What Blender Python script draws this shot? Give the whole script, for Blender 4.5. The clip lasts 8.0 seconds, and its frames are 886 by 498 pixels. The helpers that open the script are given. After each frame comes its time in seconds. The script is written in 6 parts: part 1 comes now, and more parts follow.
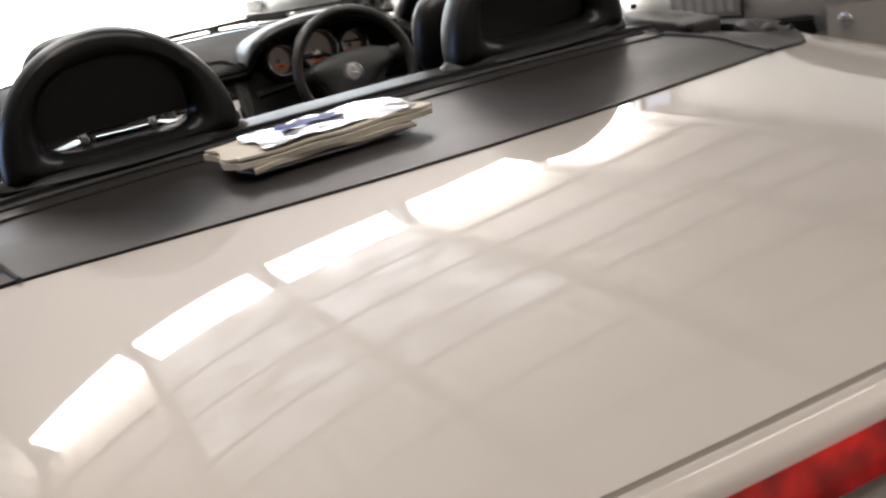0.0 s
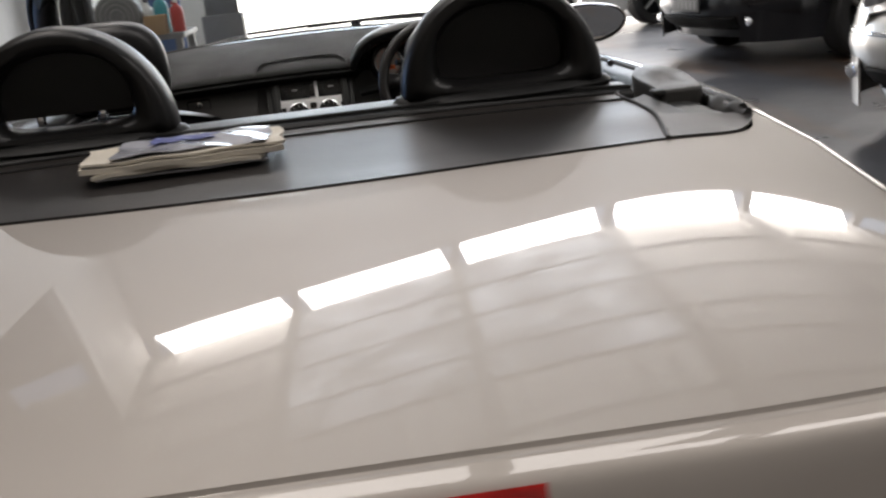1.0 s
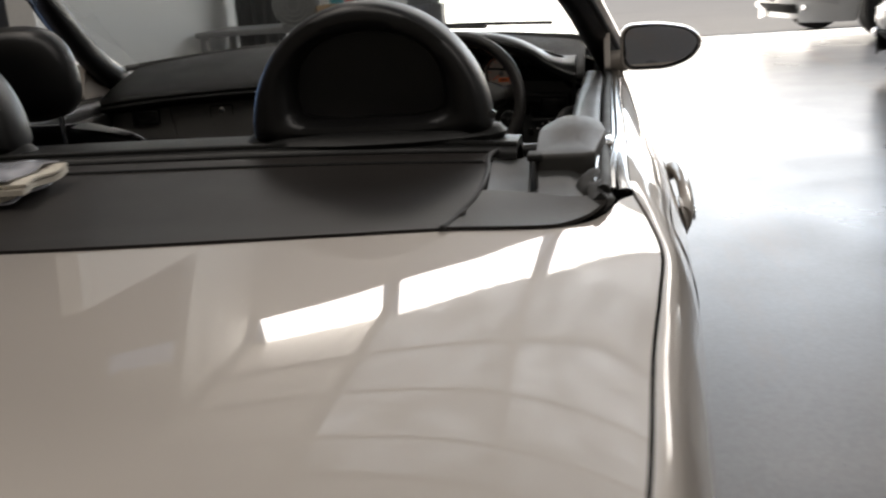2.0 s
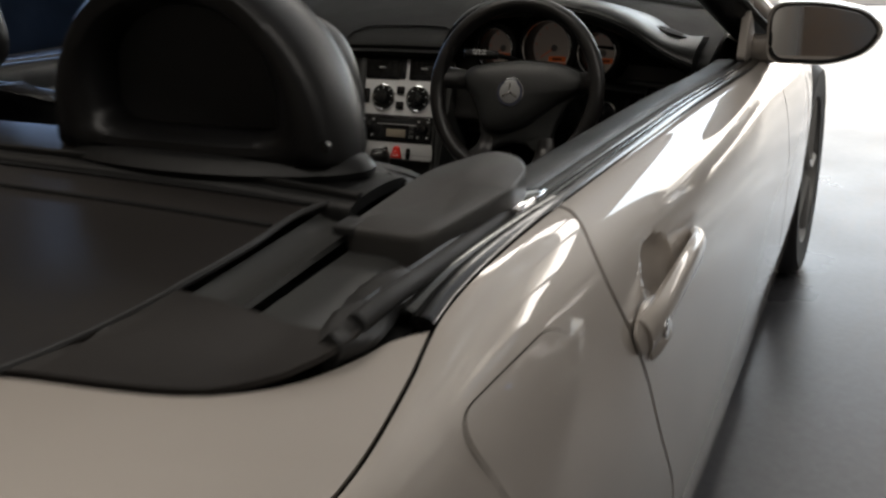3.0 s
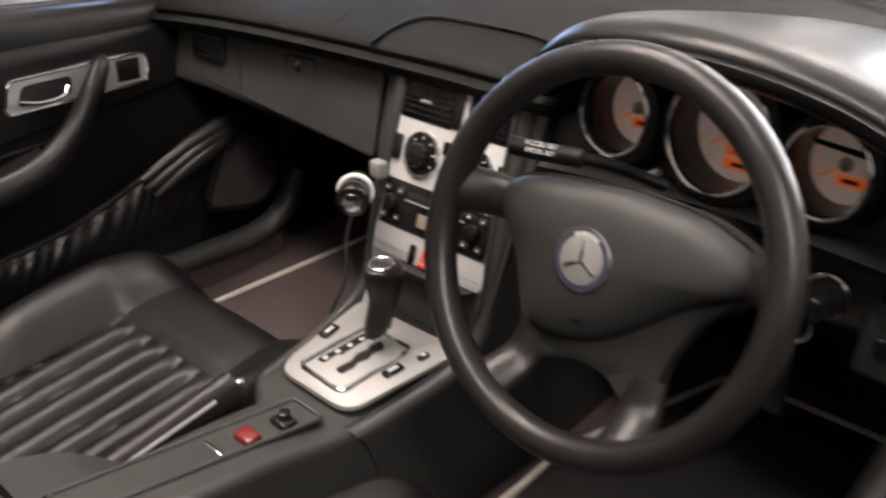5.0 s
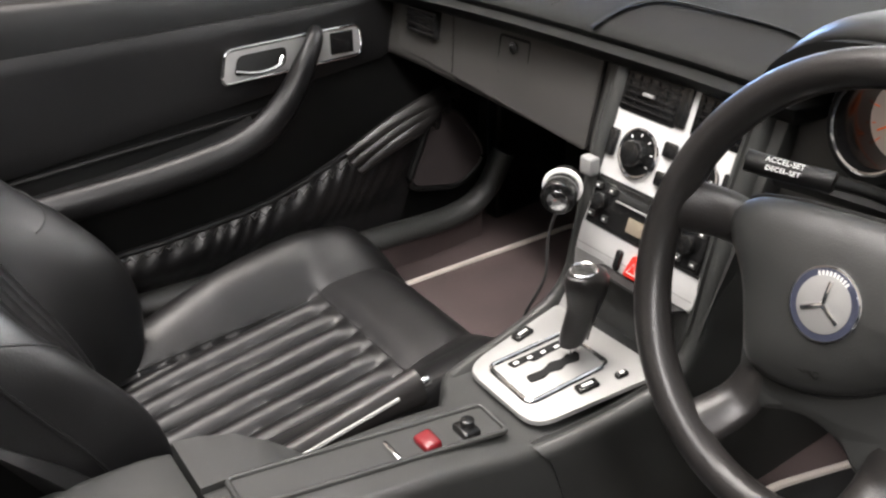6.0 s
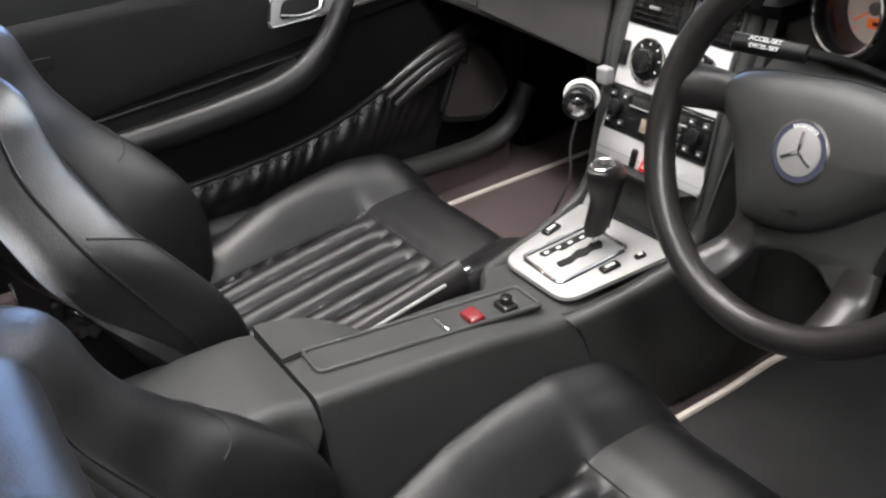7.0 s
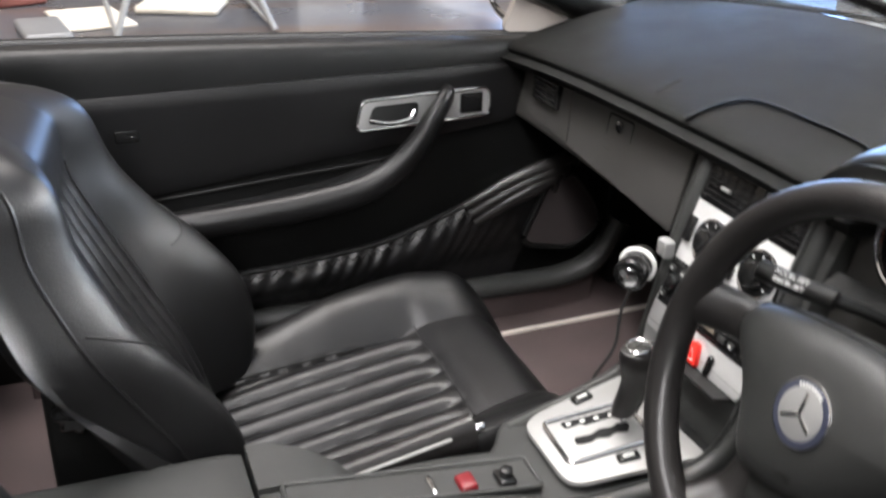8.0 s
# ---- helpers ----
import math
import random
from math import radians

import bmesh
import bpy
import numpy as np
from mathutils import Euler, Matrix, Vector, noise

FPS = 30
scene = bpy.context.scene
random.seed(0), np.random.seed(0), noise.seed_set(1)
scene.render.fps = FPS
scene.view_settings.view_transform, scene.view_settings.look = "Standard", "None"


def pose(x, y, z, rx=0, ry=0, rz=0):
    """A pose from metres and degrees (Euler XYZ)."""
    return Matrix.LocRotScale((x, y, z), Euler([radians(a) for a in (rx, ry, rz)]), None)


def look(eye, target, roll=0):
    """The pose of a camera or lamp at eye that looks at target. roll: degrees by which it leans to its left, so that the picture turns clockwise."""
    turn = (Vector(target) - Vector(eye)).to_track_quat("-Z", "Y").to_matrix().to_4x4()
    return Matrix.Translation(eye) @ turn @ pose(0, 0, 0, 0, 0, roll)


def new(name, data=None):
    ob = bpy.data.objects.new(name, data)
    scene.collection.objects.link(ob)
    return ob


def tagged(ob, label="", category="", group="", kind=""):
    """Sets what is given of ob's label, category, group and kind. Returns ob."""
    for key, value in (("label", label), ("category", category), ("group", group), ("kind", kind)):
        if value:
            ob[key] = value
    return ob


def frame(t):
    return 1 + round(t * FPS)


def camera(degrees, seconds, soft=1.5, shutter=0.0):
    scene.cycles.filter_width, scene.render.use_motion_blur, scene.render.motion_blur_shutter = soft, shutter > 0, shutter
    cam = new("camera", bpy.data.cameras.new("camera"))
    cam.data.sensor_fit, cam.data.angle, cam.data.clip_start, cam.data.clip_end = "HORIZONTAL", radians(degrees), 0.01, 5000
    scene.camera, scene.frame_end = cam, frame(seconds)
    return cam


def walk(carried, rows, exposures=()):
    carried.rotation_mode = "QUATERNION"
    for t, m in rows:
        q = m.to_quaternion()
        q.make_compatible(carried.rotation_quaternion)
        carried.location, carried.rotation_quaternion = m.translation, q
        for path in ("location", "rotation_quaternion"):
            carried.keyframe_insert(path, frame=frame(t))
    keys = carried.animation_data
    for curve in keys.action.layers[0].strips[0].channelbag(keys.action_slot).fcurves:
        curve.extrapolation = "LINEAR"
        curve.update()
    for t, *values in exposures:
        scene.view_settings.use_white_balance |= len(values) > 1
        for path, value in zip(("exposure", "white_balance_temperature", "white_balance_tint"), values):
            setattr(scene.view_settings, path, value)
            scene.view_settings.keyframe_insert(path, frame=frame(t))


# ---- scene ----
cam = camera(49.5, 8.0, 2.3, 0.4)
PATH = [
    (0, (-0.540, -0.218, 1.217), (0.197, 1.526, 0.568), -11.4),
    (0.5, (-0.233, -0.3, 1.206), (0.209, 1.562, 0.624), -7.0),
    (1, (0.131, -0.389, 1.209), (0.271, 1.517, 0.618), -6.3),
    (1.2, (0.255, -0.39, 1.222), (0.317, 1.528, 0.658), -5.6),
    (2.3, (0.892, 0.128, 1.180), (0.369, 1.968, 0.592), -4.3),
    (2.5, (0.960, 0.240, 1.174), (0.317, 2.028, 0.554), -4.2),
    (3, (1.08, 0.574, 1.185), (0.235, 2.264, 0.531), -1.9),
    (3.5, (1.087, 0.903, 1.217), (0.183, 2.549, 0.529), 1.0),
    (4, (1.057, 1.296, 1.23), (0.015, 2.837, 0.495), 1.6),
    (4.5, (0.943, 1.528, 1.213), (-0.176, 2.996, 0.444), 2.0),
    (5, (0.786, 1.7, 1.213), (-0.457, 3.009, 0.352), 0.6),
    (5.2, (0.747, 1.757, 1.208), (-0.598, 2.95, 0.333), -0.7),
    (6.3, (0.714, 1.753, 1.211), (-0.775, 2.718, 0.288), -0.4),
    (6.5, (0.741, 1.705, 1.204), (-0.734, 2.682, 0.272), -0.4),
    (7, (0.852, 1.647, 1.207), (-0.639, 2.557, 0.234), -4.0),
    (7.5, (0.895, 1.682, 1.243), (-0.678, 2.538, 0.35), -0.7),
    (8, (0.837, 1.821, 1.274), (-0.843, 2.497, 0.425), 2.0),
]
EXPOSURES = [(0.0, 0.02, 7050, 15), (0.5, -0.26, 6750, 15), (1.2, -0.48, 6850, 14), (2.3, -0.88, 7050, 13), (3.5, -1.05, 7150, 12), (4.5, 0.06, 7300, 15), (5.0, 1.14, 7300, 20), (6.3, 1.86, 6600, 14), (8.0, 1.68, 6500, 14)]
walk(cam, [(t, look(eye, target, roll)) for t, eye, target, roll in PATH], EXPOSURES)

# ---- light ----
world = bpy.data.worlds.new("sky")
scene.world = world
world.use_nodes = True
wn = world.node_tree
sky = wn.nodes.new("ShaderNodeTexSky")
sky.sky_type, sky.sun_disc = "NISHITA", False
sky.sun_elevation, sky.sun_rotation = radians(48), radians(20)
wn.links.new(sky.outputs[0], wn.nodes["Background"].inputs[0])
wn.nodes["Background"].inputs[1].default_value = 0.15

sun_data = bpy.data.lights.new("sun", "SUN")
DOOR_W, STRIP_W, ROOF_W, MILKY_W, SIDE_W = 620, 100, 65, 105, 85
sun_data.energy, sun_data.angle, sun_data.color = 4.0, radians(0.5), (1, 0.95, 0.88)
sun = new("sun", sun_data)
sun.matrix_world = look((0, 30, 33), (3, 0, 0))


def area_lamp(name, x, y, z, rx, ry, rz, sx, sy, watts, color=(1, 1, 1)):
    """An area lamp for daylight in an opening of the hall, some openings being added."""
    d = bpy.data.lights.new(name, "AREA")
    d.shape, d.size, d.size_y, d.energy, d.color = "RECTANGLE", sx, sy, watts, color
    ob = new(name, d)
    ob.matrix_world = pose(x, y, z, rx, ry, rz)
    return ob


# ---- materials ----
def material(name, color, rough=0.5, metal=0.0, coat=0.0, vary=0.12, scale=6.0, grain=0.0, grain_scale=300.0, bump=0.0, spec=0.5, emit=None):
    """Principled surface with two scales of variation in colour and gloss, and a fine relief."""
    m = bpy.data.materials.new(name)
    m.use_nodes = True
    n, l = m.node_tree.nodes, m.node_tree.links
    b = n["Principled BSDF"]
    b.inputs["Metallic"].default_value = metal
    b.inputs["Coat Weight"].default_value = coat
    b.inputs["Coat Roughness"].default_value = 0.02
    b.inputs["Specular IOR Level"].default_value = spec
    tc = n.new("ShaderNodeTexCoord")
    big = n.new("ShaderNodeTexNoise")
    big.inputs["Scale"].default_value, big.inputs["Detail"].default_value = scale, 5
    fine = n.new("ShaderNodeTexNoise")
    fine.inputs["Scale"].default_value, fine.inputs["Detail"].default_value = grain_scale, 2
    l.new(tc.outputs["Object"], big.inputs["Vector"])
    l.new(tc.outputs["Object"], fine.inputs["Vector"])
    mixed = n.new("ShaderNodeMix")
    mixed.data_type = "FLOAT"
    mixed.inputs[0].default_value = 0.35 if grain else 0.0
    l.new(big.outputs["Fac"], mixed.inputs[2])
    l.new(fine.outputs["Fac"], mixed.inputs[3])
    ramp = n.new("ShaderNodeValToRGB")
    lo = [max(0.0, c * (1 - vary)) for c in color]
    hi = [min(1.0, c * (1 + vary)) for c in color]
    ramp.color_ramp.elements[0].position, ramp.color_ramp.elements[0].color = 0.3, (*lo, 1)
    ramp.color_ramp.elements[1].position, ramp.color_ramp.elements[1].color = 0.7, (*hi, 1)
    l.new(mixed.outputs[0], ramp.inputs[0])
    l.new(ramp.outputs[0], b.inputs["Base Color"])
    gloss = n.new("ShaderNodeMapRange")
    gloss.inputs[1].default_value, gloss.inputs[2].default_value = 0.3, 0.7
    gloss.inputs[3].default_value, gloss.inputs[4].default_value = rough * 0.9, min(1, rough * 1.12)
    l.new(big.outputs["Fac"], gloss.inputs[0])
    l.new(gloss.outputs[0], b.inputs["Roughness"])
    if bump:
        bp = n.new("ShaderNodeBump")
        bp.inputs["Strength"].default_value, bp.inputs["Distance"].default_value = bump, 0.001
        l.new(fine.outputs["Fac"], bp.inputs["Height"])
        l.new(bp.outputs[0], b.inputs["Normal"])
    if emit:
        b.inputs["Emission Color"].default_value = (*emit[:3], 1)
        b.inputs["Emission Strength"].default_value = emit[3]
    return m


def stained(name, color, stain, rough):
    """Worn floor: blotches, rusty streaks and scuffed gloss."""
    m = material(name, color, rough, 0, 0, 0.3, 0.8, 1, 60, 0.12)
    n, l = m.node_tree.nodes, m.node_tree.links
    b = n["Principled BSDF"]
    b.inputs["Specular IOR Level"].default_value = 0.36
    old = b.inputs["Base Color"].links[0].from_socket
    tc, mp, nz = n.new("ShaderNodeTexCoord"), n.new("ShaderNodeMapping"), n.new("ShaderNodeTexNoise")
    mp.inputs["Scale"].default_value = (1.6, 0.35, 1)
    nz.inputs["Scale"].default_value, nz.inputs["Detail"].default_value, nz.inputs["Roughness"].default_value = 1.1, 8, 0.65
    l.new(tc.outputs["Object"], mp.inputs["Vector"])
    l.new(mp.outputs[0], nz.inputs["Vector"])
    rp = n.new("ShaderNodeValToRGB")
    rp.color_ramp.elements[0].position, rp.color_ramp.elements[1].position = 0.48, 0.66
    l.new(nz.outputs["Fac"], rp.inputs[0])
    mx = n.new("ShaderNodeMix")
    mx.data_type = "RGBA"
    l.new(rp.outputs[0], mx.inputs[0])
    l.new(old, mx.inputs[6])
    mx.inputs[7].default_value = (*stain, 1)
    l.new(mx.outputs[2], b.inputs["Base Color"])
    sc = n.new("ShaderNodeTexNoise")
    sc.inputs["Scale"].default_value, sc.inputs["Detail"].default_value = 2.3, 9
    l.new(tc.outputs["Object"], sc.inputs["Vector"])
    mr = n.new("ShaderNodeMapRange")
    mr.inputs[1].default_value, mr.inputs[2].default_value = 0.35, 0.65
    mr.inputs[3].default_value, mr.inputs[4].default_value = rough * 0.9, rough * 1.15
    l.new(sc.outputs["Fac"], mr.inputs[0])
    l.new(mr.outputs[0], b.inputs["Roughness"])
    return m


def glass(name, color=(1, 1, 1), rough=0.0):
    m = bpy.data.materials.new(name)
    m.use_nodes = True
    b = m.node_tree.nodes["Principled BSDF"]
    b.inputs["Base Color"].default_value = (*color, 1)
    b.inputs["Transmission Weight"].default_value = 1
    b.inputs["Roughness"].default_value = rough
    b.inputs["IOR"].default_value = 1.45
    return m


paint = material("silver_paint", (0.47, 0.428, 0.385), 0.5, 0.3, 1.0, 0.03, 3.0, 1, 2200, 0.02)
paint_far = material("pale_silver_paint", (0.55, 0.53, 0.50), 0.35, 0.5, 1.0, 0.03, 3.0)
paint_black = material("black_paint", (0.008, 0.008, 0.010), 0.3, 0.0, 0.6, 0.1, spec=0.3)
paint_white = material("white_paint", (0.75, 0.75, 0.73), 0.3, 0.0, 1.0, 0.03)
leather = material("black_leather", (0.0075, 0.0074, 0.0076), 0.355, 0, 0, 0.25, 5, 1, 420, 0.25, spec=0.42)
soft_trim = material("soft_black_trim", (0.0055, 0.0057, 0.0055), 0.40, 0, 0, 0.15, 7, 1, 900, 0.3, spec=0.33)
hood_skin = material("smooth_black_hood_skin", (0.010, 0.0105, 0.010), 0.30, 0, 0, 0.12, 7, 1, 900, 0.12, spec=0.5)
dash_pad = material("matt_black_dash_pad", (0.006, 0.0063, 0.006), 0.55, 0, 0, 0.15, 7, 1, 900, 0.35, spec=0.11)
trim = material("charcoal_plastic", (0.030, 0.031, 0.0295), 0.46, 0, 0, 0.15, 7, 1, 900, 0.2)
wheel_leather = material("polished_black_leather", (0.016, 0.015, 0.0145), 0.30, 0, 0, 0.25, 6, 1, 500, 0.2)
cover = material("charcoal_cover_vinyl", (0.022, 0.0195, 0.018), 0.42, 0, 0, 0.15, 4, 1, 1200, 0.15, spec=0.36)
gloss_black = material("gloss_black_plastic", (0.01, 0.01, 0.01), 0.18, 0, 0.3, 0.2)
strip_gloss = material("polished_dark_strip", (0.16, 0.16, 0.155), 0.16, 0.85, 0.0, 0.05)
# near-black for black parts and seams; also paints shade in wells and slots
black_and_shade = material("black_parts_and_recess_shade", (0.006, 0.006, 0.006), 0.9)
rubber = material("black_rubber", (0.02, 0.02, 0.02), 0.6, 0, 0, 0.2, 12, 1, 500, 0.2)
chrome = material("chrome", (0.75, 0.75, 0.76), 0.1, 1.0, 0, 0.03)
satin = material("satin_silver_plastic", (0.33, 0.33, 0.32), 0.46, 0.35, 0, 0.04, 8, 1, 1500, 0.05)
# same satin silver made lighter: the light on the fascia is in its colour
fascia_mat = material("satin_silver_fascia_lit", (0.56, 0.56, 0.55), 0.36, 0.25, 0, 0.04, 8, 1, 1500, 0.05)
dash_plastic = material("charcoal_dash_plastic", (0.048, 0.046, 0.043), 0.5, 0, 0, 0.12, 7, 1, 900, 0.25)
carpet = material("plum_brown_carpet", (0.075, 0.054, 0.052), 0.95, 0, 0, 0.25, 9, 1, 700, 1.0)
# carpet plum darkened: the shadow on the grille is in this colour
speaker_cloth = material("shaded_speaker_cloth", (0.030, 0.023, 0.023), 0.85, 0, 0, 0.2, 9, 1, 900, 0.5)
piping_mat = material("pale_piping", (0.55, 0.50, 0.45), 0.7, 0, 0, 0.1, 20)
red_lens = material("red_lens", (0.50, 0.010, 0.008), 0.15, 0, 1.0, 0.6, 45)
red_button = material("red_plastic", (0.75, 0.03, 0.02), 0.35, 0, 0, 0.1, 30)
dark_red = material("dark_red_button", (0.16, 0.008, 0.012), 0.3, 0, 0.5, 0.1, 30)
paper = material("paper", (0.62, 0.57, 0.48), 0.7, 0, 0, 0.12, 14, 1, 120, 0.1)
plastic_film = material("clear_film_over_print", (0.50, 0.51, 0.56), 0.15, 0, 0.6, 0.2, 12)
ink = material("blue_ink", (0.08, 0.10, 0.28), 0.6, 0, 0, 0.2, 20)
# faint glow added to the dial, in place of light under the hood
dial = material("pale_dial_faint_glow", (0.62, 0.56, 0.50), 0.5, 0, 0, 0.05, 20, emit=(1.0, 0.84, 0.74, 0.025))
# glow of the lit displays; ticks and needles carry it too
dial_orange = material("orange_display", (0.75, 0.16, 0.04), 0.4, 0, 0, 0.1, 40, emit=(1.0, 0.22, 0.05, 0.08))
white_print = material("white_print", (0.75, 0.75, 0.73), 0.5, 0, 0, 0.02)
blue_enamel = material("blue_enamel", (0.05, 0.057, 0.09), 0.3, 0.2, 0.5, 0.05)
lamp_glass = material("clear_lamp_lens", (0.34, 0.34, 0.35), 0.12, 0.6, 0.8, 0.3, 14)
mirror_mat = material("mirror_glass", (0.85, 0.87, 0.88), 0.02, 1.0, 0, 0.01)
concrete = stained("sealed_grey_concrete", (0.082, 0.084, 0.092), (0.115, 0.075, 0.05), 0.30)
wall_dark = material("dark_brown_cladding", (0.10, 0.085, 0.07), 0.7, 0, 0, 0.2, 0.6, 1, 40, 0.15)
wall_tan = material("tan_cladding", (0.36, 0.325, 0.28), 0.7, 0, 0, 0.2, 0.6, 1, 40, 0.15)
wall_white = material("white_painted_wall", (0.66, 0.66, 0.64), 0.7, 0, 0, 0.08, 0.8, 1, 40, 0.15)
steel = material("grey_painted_steel", (0.20, 0.20, 0.20), 0.5, 0.2, 0, 0.12, 3)
corrugated = material("cream_corrugated_sheet", (0.66, 0.645, 0.61), 0.5, 0.2, 0, 0.08, 1.2)
forecourt = material("sunlit_pale_forecourt", (0.50, 0.49, 0.46), 0.85, 0, 0, 0.12, 0.5, 1, 30, 0.3)
clear = glass("clear_glass", (0.96, 0.98, 0.97))

hinge_plastic = material("dark_grained_plastic", (0.042, 0.040, 0.037), 0.45, 0, 0, 0.25, 9, 1, 900, 0.35, spec=0.4)


def translucent(name, color):
    """Milky plastic sheet: daylight from above shines through it."""
    m = bpy.data.materials.new(name)
    m.use_nodes = True
    n, l = m.node_tree.nodes, m.node_tree.links
    out = n["Material Output"]
    tc, nz = n.new("ShaderNodeTexCoord"), n.new("ShaderNodeTexNoise")
    nz.inputs["Scale"].default_value, nz.inputs["Detail"].default_value = 1.3, 6
    l.new(tc.outputs["Object"], nz.inputs["Vector"])
    rp = n.new("ShaderNodeValToRGB")
    rp.color_ramp.elements[0].position, rp.color_ramp.elements[0].color = 0.35, (*[c * 0.55 for c in color], 1)
    rp.color_ramp.elements[1].position, rp.color_ramp.elements[1].color = 0.65, (*color, 1)
    l.new(nz.outputs["Fac"], rp.inputs[0])
    a, b, mx = n.new("ShaderNodeBsdfTranslucent"), n.new("ShaderNodeBsdfDiffuse"), n.new("ShaderNodeMixShader")
    l.new(rp.outputs[0], a.inputs[0])
    l.new(rp.outputs[0], b.inputs[0])
    l.new(a.outputs[0], mx.inputs[2])
    l.new(b.outputs[0], mx.inputs[1])
    mx.inputs[0].default_value = 0.8
    l.new(mx.outputs[0], out.inputs["Surface"])
    return m


milky = translucent("milky_rooflight_sheet", (0.85, 0.87, 0.88))
milky_blue = translucent("blue_tinted_sheet", (0.10, 0.135, 0.19))


# ---- mesh helpers ----
def part(name, bm, mat, parent=None, label="", smooth=True):
    me = bpy.data.meshes.new(name)
    bmesh.ops.recalc_face_normals(bm, faces=bm.faces)
    for f in bm.faces:
        f.smooth = smooth
    bm.to_mesh(me)
    bm.free()
    me.materials.append(mat)
    if smooth:
        me.set_sharp_from_angle(angle=radians(38))
    ob = new(name, me)
    ob.parent = parent
    return tagged(ob, label)


def empty(name, x=0.0, y=0.0, z=0.0, parent=None):
    ob = new(name)
    ob.empty_display_size = 0.1
    ob.location = (x, y, z)
    ob.parent = parent
    return ob


def spline(pts, n):
    """n + 1 points along a smooth curve through pts."""
    p = [Vector(q) for q in pts]
    p = [p[0] * 2 - p[1]] + p + [p[-1] * 2 - p[-2]]
    out = []
    segs = len(p) - 3
    for i in range(n + 1):
        s = min(i / n * segs, segs - 1e-6)
        k, u = int(s), s - int(s)
        a, b, c, d = p[k:k + 4]
        out.append(0.5 * (2 * b + (c - a) * u + (2 * a - 5 * b + 4 * c - d) * u * u + (3 * b - a - 3 * c + d) * u ** 3))
    return out


def table(pts):
    """A smooth function of one number through (t, value, ...) rows."""
    pts = [tuple(map(float, p)) for p in pts]

    def f(t):
        if t <= pts[0][0]:
            return pts[0][1:] if len(pts[0]) > 2 else pts[0][1]
        if t >= pts[-1][0]:
            return pts[-1][1:] if len(pts[-1]) > 2 else pts[-1][1]
        for k in range(len(pts) - 1):
            if pts[k][0] <= t <= pts[k + 1][0]:
                break
        a, b = pts[k], pts[k + 1]
        z, d = pts[max(k - 1, 0)], pts[min(k + 2, len(pts) - 1)]
        h = b[0] - a[0]
        u = (t - a[0]) / h
        out = []
        for j in range(1, len(a)):
            ma = (b[j] - z[j]) / (b[0] - z[0]) * h
            mb = (d[j] - a[j]) / (d[0] - a[0]) * h
            out.append((2 * u ** 3 - 3 * u * u + 1) * a[j] + (u ** 3 - 2 * u * u + u) * ma + (3 * u * u - 2 * u ** 3) * b[j] + (u ** 3 - u * u) * mb)
        return tuple(out) if len(out) > 1 else out[0]
    return f


def sheet(f, nu, nv, thick=0.004, toward=None):
    """A curved panel f(u, v), u and v from 0 to 1, with a thickness on the side away from toward (or along -normal)."""
    bm = bmesh.new()
    g = [[Vector(f(i / nu, j / nv)) for j in range(nv + 1)] for i in range(nu + 1)]
    top = [[bm.verts.new(p) for p in row] for row in g]
    low = []
    for i in range(nu + 1):
        row = []
        for j in range(nv + 1):
            du = g[min(i + 1, nu)][j] - g[max(i - 1, 0)][j]
            dv = g[i][min(j + 1, nv)] - g[i][max(j - 1, 0)]
            nrm = du.cross(dv)
            nrm = nrm.normalized() if nrm.length > 1e-9 else Vector((0, 0, 1))
            if toward is not None and nrm.dot(Vector(toward)) < 0:
                nrm = -nrm
            row.append(bm.verts.new(g[i][j] - nrm * thick))
        low.append(row)
    for i in range(nu):
        for j in range(nv):
            bm.faces.new((top[i][j], top[i + 1][j], top[i + 1][j + 1], top[i][j + 1]))
            bm.faces.new((low[i][j], low[i][j + 1], low[i + 1][j + 1], low[i + 1][j]))
    for i in range(nu):
        bm.faces.new((top[i][0], low[i][0], low[i + 1][0], top[i + 1][0]))
        bm.faces.new((top[i][nv], top[i + 1][nv], low[i + 1][nv], low[i][nv]))
    for j in range(nv):
        bm.faces.new((top[0][j], top[0][j + 1], low[0][j + 1], low[0][j]))
        bm.faces.new((top[nu][j], low[nu][j], low[nu][j + 1], top[nu][j + 1]))
    return bm


def loft(rings, closed=True, caps=True):
    """Skin over rings of equal count."""
    bm = bmesh.new()
    vs = [[bm.verts.new(p) for p in r] for r in rings]
    n = len(rings[0])
    for a, b in zip(vs, vs[1:]):
        for j in range(n if closed else n - 1):
            k = (j + 1) % n
            bm.faces.new((a[j], a[k], b[k], b[j]))
    if caps and closed:
        bm.faces.new(vs[0])
        bm.faces.new(list(reversed(vs[-1])))
    return bm


